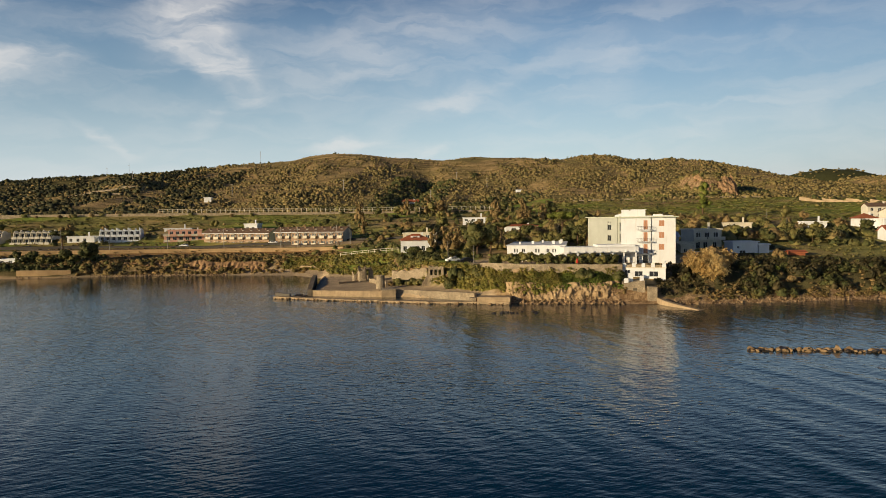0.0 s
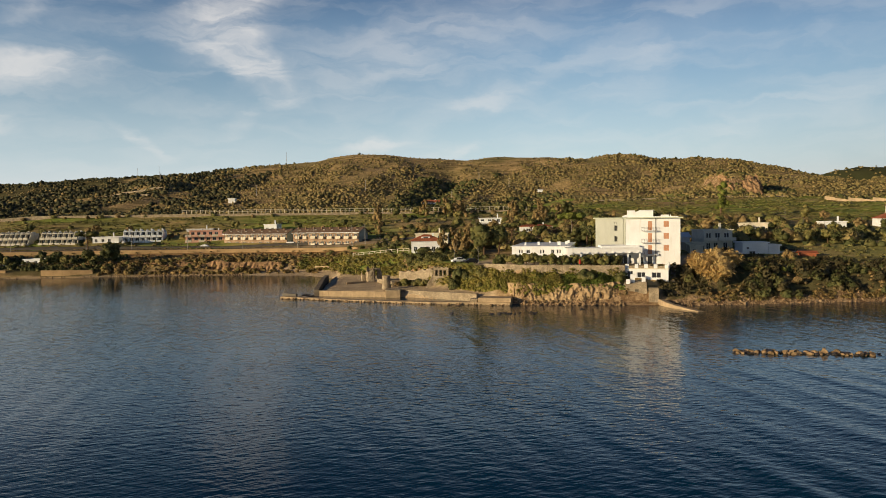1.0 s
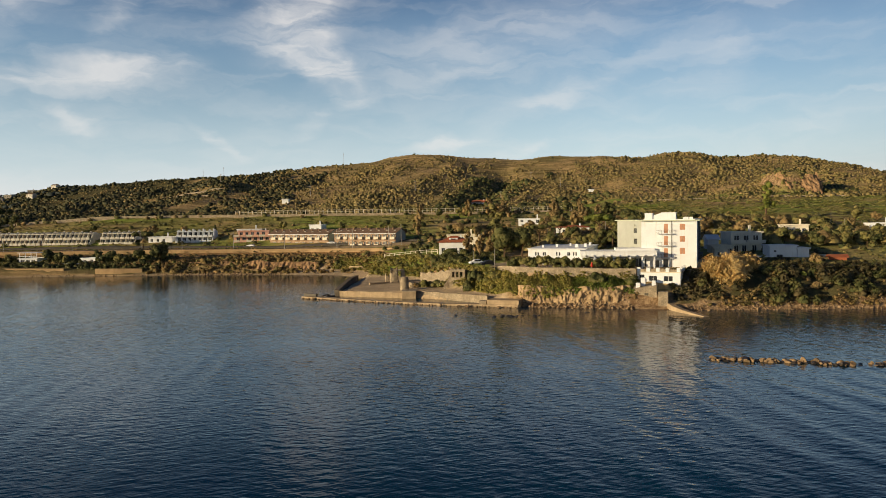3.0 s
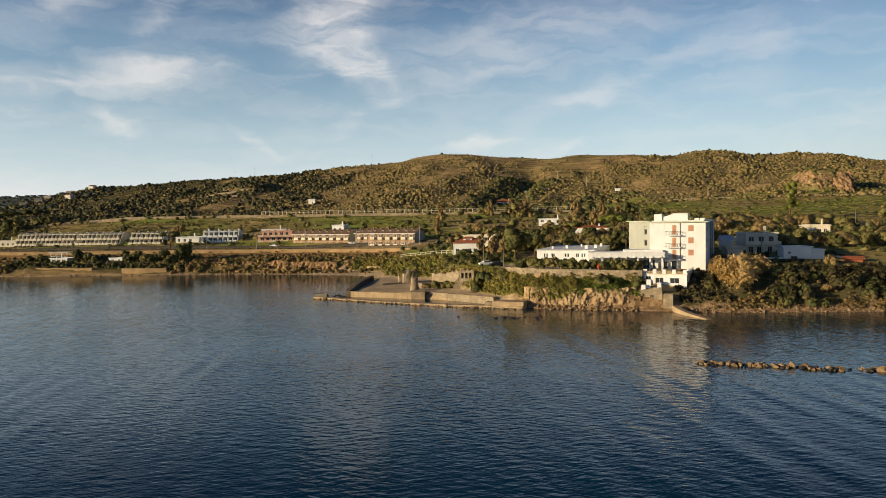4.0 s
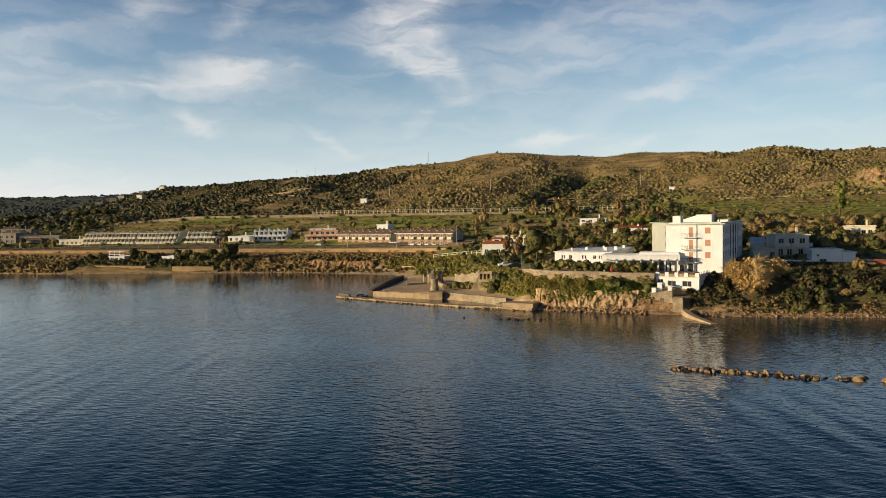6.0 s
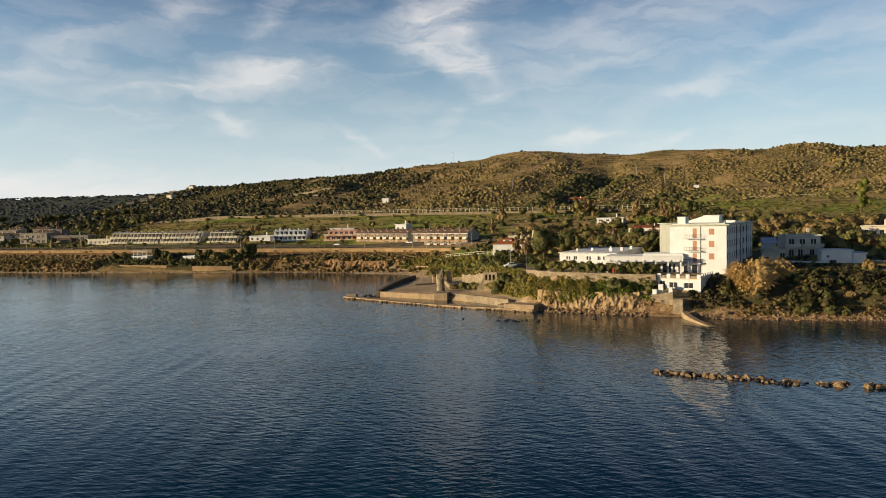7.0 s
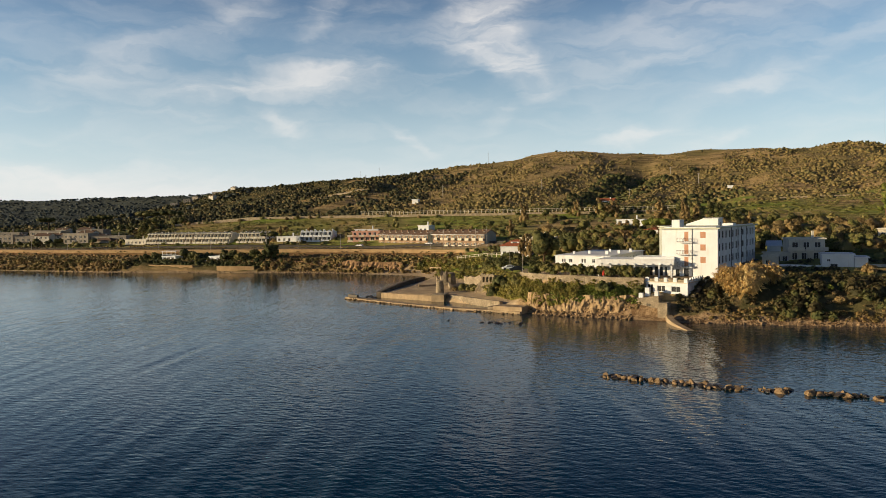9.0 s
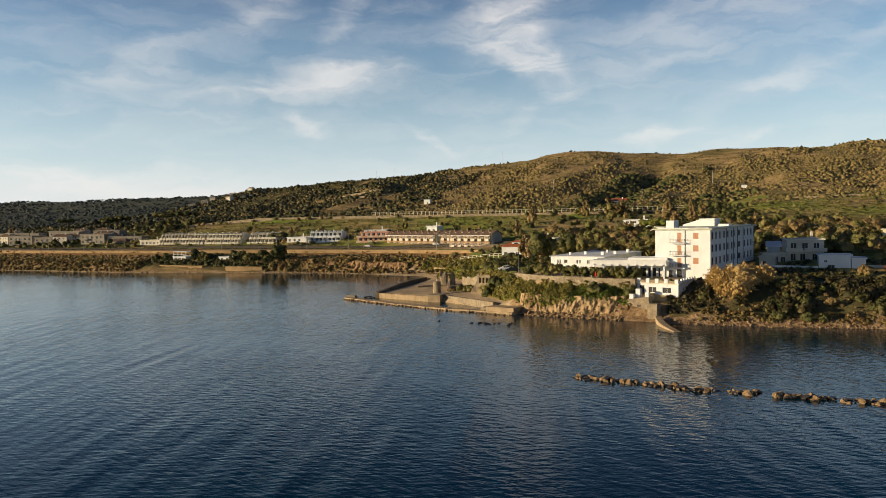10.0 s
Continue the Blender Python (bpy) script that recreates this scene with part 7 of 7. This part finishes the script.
def palm(x, y, h, seed):
    r_ = random.Random(seed)
    t = root("palm_tree", "date palm with drooping dark fronds", "palm", pose(x, y, h1(x, y) - 0.2), "palms")
    bm = bmesh.new()
    tube(bm, [(0, 0, 0), (0.1, 0, h * 0.5), (0.15, 0, h)], [0.32, 0.26, 0.24], 9)
    part("trunk", bm, M_BARK, t)
    for i in range(22):
        a, up = math.tau * i * 0.382, r_.uniform(-0.2, 1.1)
        L = r_.uniform(2.4, 3.2)
        bm = bmesh.new()
        prev = None
        for k in range(7):
            s = k / 6
            rad, z = L * s * math.cos(up * (1 - s * 0.4)), h + L * (math.sin(up) * s - 0.75 * s * s)
            w = 0.45 * math.sin(math.pi * (0.12 + 0.86 * s))
            c = Vector((0.15 + math.cos(a) * rad, math.sin(a) * rad, z))
            side = Vector((-math.sin(a), math.cos(a), 0)) * w
            ring = [bm.verts.new(c + side - Vector((0, 0, w * 0.5))), bm.verts.new(c), bm.verts.new(c - side - Vector((0, 0, w * 0.5)))]
            if prev:
                bm.faces.new((prev[0], prev[1], ring[1], ring[0]))
                bm.faces.new((prev[1], prev[2], ring[2], ring[1]))
            prev = ring
        part("frond", bm, F_BUSH, t)


for i, (x, y, r, d) in enumerate(((-203, 304, 2.6, 0), (-181, 305, 2.8, 1), (-176, 303, 2.2, 0), (-160, 303, 2.4, 1), (-152, 304, 2.6, 0), (-148, 302, 2.2, 1), (-207, 302, 2.2, 1), (-190, 311, 2.8, 0), (-166, 312, 2.6, 1), (-139, 302, 2.6, 0), (-138, 298, 2.0, 1))):
    tree("garden_shrub_tree", "dark bushy tree in the beach bar gardens", x, y, r * 1.7, r, F_DARK if d else F_BUSH, "round", 130 + i, 900, 0.26, "beach garden trees")
palm(54.0, 243, 7.2, 1)
palm(58.5, 248, 6.0, 2)
palm(47.0, 238, 4.5, 3)

# round clipped trees on the hotel terrace
for i in range(17):
    g2 = random.Random(300 + i)
    x = 19.5 + i * 1.95 + g2.uniform(-0.4, 0.4)
    y = float(np.interp(x, [20, 36, 52], [196.5, 190.2, 186.8])) + g2.uniform(-0.6, 1.4)
    tree("terrace_tree", "small round clipped tree on the hotel terrace", x, y, g2.uniform(3.3, 4.2), g2.uniform(1.8, 2.4), F_BUSH if i % 3 else F_DARK, "round", 300 + i, 1100, 0.2, "terrace trees")


def shrub(label, x, y, r, mat, seed, tall=0.9, group="shrubs", dz=0.0, leaves=900):
    g = RS(seed)
    t = root("shrub", label, "shrub", pose(x, y, h1(x, y) + dz), group)
    for k in range(5):
        a = math.tau * k / 5
        bm = bmesh.new()
        tube(bm, [(0, 0, -0.3), (math.cos(a) * r * 0.3, math.sin(a) * r * 0.3, r * 0.7)], [0.08, 0.03], 4)
        part("stem", bm, M_BARK, t)
    n = 10
    d = g.normal(size=(n, 3))
    d[:, 2] = np.abs(d[:, 2])
    d /= np.linalg.norm(d, axis=1)[:, None]
    c = d * r * 0.5 * np.array([1, 1, tall])
    c[:, 2] += r * 0.15
    pts, out = bush_points(g, c, r * g.uniform(0.4, 0.6, n), leaves // n, tall)
    ob = leafy("foliage", g, c, r * np.full(n, 0.5), pts, out, 0.22, tall, mat, 0.74, 130.0)
    ob.parent = t
    return t


shrub("large dark rounded bush beside the ruined house", 9.2, 199.4, 3.3, F_DARK, 1, 1.1, leaves=2600)
shrub("dark bush below the ruined house", 7.2, 197.4, 2.2, F_DARK, 2, 1.0, leaves=1500)
shrub("dark bush hanging at the cliff edge", 40.4, 182.6, 2.5, F_DARK, 3, 1.0, leaves=1800)
shrub("dark bush on the cliff under the terrace", 41.6, 180.4, 1.8, F_DARK, 4, 1.2, leaves=1200)
shrub("round dark bush against the pavilion", 49.6, 181.2, 2.1, F_DARK, 5, 1.0, leaves=1500)
shrub("green bush among the ruins", -3.5, 211, 2.6, F_BUSH, 6, 0.8, leaves=1800)
shrub("green bush in front of the slope", -7.0, 214, 2.4, F_BUSH, 7, 0.8, leaves=1600)
shrub("dark green bush beside the broken wall", -1.0, 208.5, 2.2, F_BUSH, 8, 0.8, leaves=1500)
shrub("olive bush in the sandy yard", -9.6, 213, 1.6, F_OLIVE, 9, 0.8, leaves=900)
shrub("yellowing bush beside a yard wall", 104.5, 205.5, 2.3, F_OLIVE, 10, 0.95, leaves=1500)
shrub("bright green prickly pear clump on the bank", 88.4, 180.6, 0.9, F_GREEN, 11, 1.5, leaves=420)
shrub("bright green prickly pear clump on the bank top", 92.0, 183.6, 1.2, F_GREEN, 12, 1.0, leaves=520)
shrub("rusty dry bush on the shore bank", 93.5, 178.6, 1.9, F_OLIVE, 13, 0.9, leaves=1100)
shrub("rusty dry bush at the bank foot", 84.0, 177.2, 1.6, F_OLIVE, 14, 0.8, leaves=900)
for i, (x, y, r) in enumerate(((-5, 238, 2.4), (8, 226, 2.2), (-9, 254, 2.0), (4, 244, 2.4), (-14, 264, 1.8), (-2, 226, 2.2))):
    shrub("bushy green shrub on the slope above the ruins", x, y, r, F_BUSH if i % 3 else F_DARK, 60 + i, 0.9, "slope shrubs", leaves=1300)


def reeds(x, y, spread, n, seed, label):
    """A clump of giant reeds: arching canes with long hanging leaves."""
    g = RS(seed)
    t = root("giant_reeds", label, "reeds", pose(x, y, h1(x, y) - 0.3), "reed clumps")
    V, F, o = [], [], 0
    bmv, bmf = [], []
    tufts = [(g.uniform(-0.8, 0.8) * spread, g.uniform(-0.4, 0.4) * spread, g.uniform(0.6, 1.2)) for _ in range(int(6 + spread * 2))]
    for i in range(n):
        tx, ty, up = tufts[i % len(tufts)]
        up *= 1.0 - 0.35 * (tx / spread) ** 2
        ox, oy = g.normal(0, 0.28, 2)
        bx, by = tx + ox, ty + oy
        hgt = g.uniform(3.6, 6.6) * up
        a, bend = math.atan2(oy + 0.25 * ty, ox + 0.25 * tx) + g.normal(0, 0.35), g.uniform(0.5, 3.0) * up
        base = h1(x + bx, y + by) - h1(x, y)
        pts = []
        for k in range(6):
            s = k / 5
            pts.append(np.array([bx + math.cos(a) * bend * s * s, by + math.sin(a) * bend * s * s, base + hgt * (s - 0.13 * s ** 3 * bend)]))
        for p, q in zip(pts, pts[1:]):
            w = np.array([0.03, 0.0, 0])
            i0 = len(bmv)
            bmv += [p - w, p + w, q + w, q - w]
            bmf.append((i0, i0 + 1, i0 + 2, i0 + 3))
        for k in range(10):
            s = 1 - 0.65 * g.random_sample() ** 1.5
            c = np.array([np.interp(s, np.linspace(0, 1, 6), [p[j] for p in pts]) for j in range(3)])
            b_ = a + g.normal(0, 0.45)
            L = g.uniform(0.7, 1.5)
            d1 = np.array([math.cos(b_) * 0.75, math.sin(b_) * 0.75, 0.65 * (1.2 - s)]) * L * 0.5
            d2 = d1 + np.array([math.cos(b_) * 0.7, math.sin(b_) * 0.7, -0.7]) * L * 0.5
            w = np.array([-math.sin(b_), math.cos(b_), 0.5]) * 0.10
            i0 = len(V)
            V += [c - w * 0.6, c + w * 0.6, c + d1 + w, c + d1 - w, c + d2 + w * 0.2, c + d2 - w * 0.2]
            F += [(i0, i0 + 1, i0 + 2, i0 + 3), (i0 + 3, i0 + 2, i0 + 4, i0 + 5)]
    for nm, v, f in (("cane_stand", bmv, bmf), ("foliage", V, F)):
        ob = mesh_object(nm, v, f, F_CANE)
        ob.parent = t
    return t


reeds(72.8, 183.4, 4.3, 800, 1, "golden clump of giant reeds beside the hotel")
reeds(79.0, 187.6, 2.6, 300, 2, "smaller golden clump of giant reeds on the bank")
reeds(72.6, 179.6, 3.0, 340, 3, "low dry reeds hanging down the bank")


def rock_face(name, label, line, low, high, back, rough, cell, seed, mat=M_CLIFF):
    """A craggy rock face over a line of points: ridged relief on a leaning sheet. back: how far the top lies behind the foot."""
    total = sum(math.dist(a, b_) for a, b_ in zip(line, line[1:]))
    n, m = max(8, int(total / cell)), max(6, int((high - low) / cell))
    acc = np.cumsum([0] + [math.dist(a, b_) for a, b_ in zip(line, line[1:])])
    V = []
    for i in range(n + 1):
        s = total * i / n
        x, y = float(np.interp(s, acc, [p[0] for p in line])), float(np.interp(s, acc, [p[1] for p in line]))
        top = high + 0.25 * (high - low) * noise.noise(Vector((s * 0.12, seed, 0)))
        for j in range(m + 1):
            t = j / m
            q = Vector((s / rough * 0.45, t * (top - low) / rough * 0.25, seed))
            d = rough * (noise.ridged_multi_fractal(q, 0.9, 2.1, 5, 0.9, 2.0) - 0.9)
            d += rough * 0.35 * noise.noise(q * 3.1) + rough * 0.28 * noise.noise(q * 7.3)
            d *= min(1.0, 0.35 + 1.5 * math.sin(math.pi * min(1, 0.1 + 0.85 * t)))
            V.append((x + 0.2 * d, y + back * t ** 1.3 - d * 0.8, low + (top - low) * t + 0.15 * d))
    F = [(i * (m + 1) + j, (i + 1) * (m + 1) + j, (i + 1) * (m + 1) + j + 1, i * (m + 1) + j + 1) for i in range(n) for j in range(m)]
    return tagged(mesh_object(name, V, F, mat), label, "rock face", kind="structure")


for x_, y_ in ((238, 430), (249, 424), (260, 418), (271, 412)):
    strip_wall("terrace_wall", "pale dry-stone wall between hillside garden terraces", "wall", [(x_, y_), (x_ + 5, y_ - 6), (x_ + 9, y_ - 12)], 0.6, lambda x, y: h1(x, y) - 1, [h1(x_, y_) + 2.2, h1(x_ + 5, y_ - 6) + 1.6, h1(x_ + 9, y_ - 12) + 0.8], M_CONCRETE, uneven=0.15)
ribbon("hill_track", "pale dirt track across the western hillside", "track", [(-272, 603), (-240, 597), (-214, 594)], 3.5, 0.9, M_STONE)
ribbon("hill_track", "short pale dirt track among olive groves", "track", [(-240, 577), (-219, 572)], 3.0, 0.9, M_STONE)
ribbon("hill_track", "pale dirt track climbing beside the gully", "track", [(9, 500), (20, 545), (29, 585)], 4.0, 0.8, M_STONE)
house("hillside_hut", "tiny white hut on the open hillside", 87, 572, 0, 3.6, 4, h1(87, 572), h1(87, 572) + 3, M_WHITE, chimney=False)
house("hillside_hut", "tiny white hut among olive groves", -144, 523, 0, 5, 4, h1(-144, 523), h1(-144, 523) + 3.2, M_WHITE, chimney=False)
house("gully_cottage", "small white cottage with red roof below the gully", -4, 542, -8, 12, 7, h1(4, 540), h1(4, 540) + 3, M_WHITE, "gable", 1.6, holes={"F": W2((1.5, 6.5), 1.2, 1.0, 2.2)})
rock_face("cliff_face", "jagged tawny rock face of the sea cliff", [(20.6, 181.6), (22.4, 179.6), (26, 178.2), (30, 177.2), (38, 175.9), (45, 175.2), (48.6, 175.6)], -0.6, 4.9, 2.4, 1.1, 0.2, 3.0)
rock_face("cliff_face", "low brown earth cliff on the bay shore", [(-124, 296.0), (-100, 295.5), (-84, 293.4), (-70, 292.2), (-60, 291.4)], 0.2, 5.0, 3.6, 1.0, 0.4, 8.0, M_EARTH)
rock_face("crag_face", "tan rocky crag on the hillside", [(206, 500), (211, 495), (217, 498), (221, 493), (229, 491), (233, 497)], h1(219, 490) - 1, h1(219, 490) + 14, 15.0, 2.2, 0.4, 5.0, M_EARTH)
xy = area(RS(36), 46, 203, 237, 490, 520)
scrub("crag_shrubs", "dark scrub growing over the crag", g_, xy, g_.uniform(0.9, 2.0, len(xy)), 40, 0.22, F_BUSH, 1.0, 0.3)
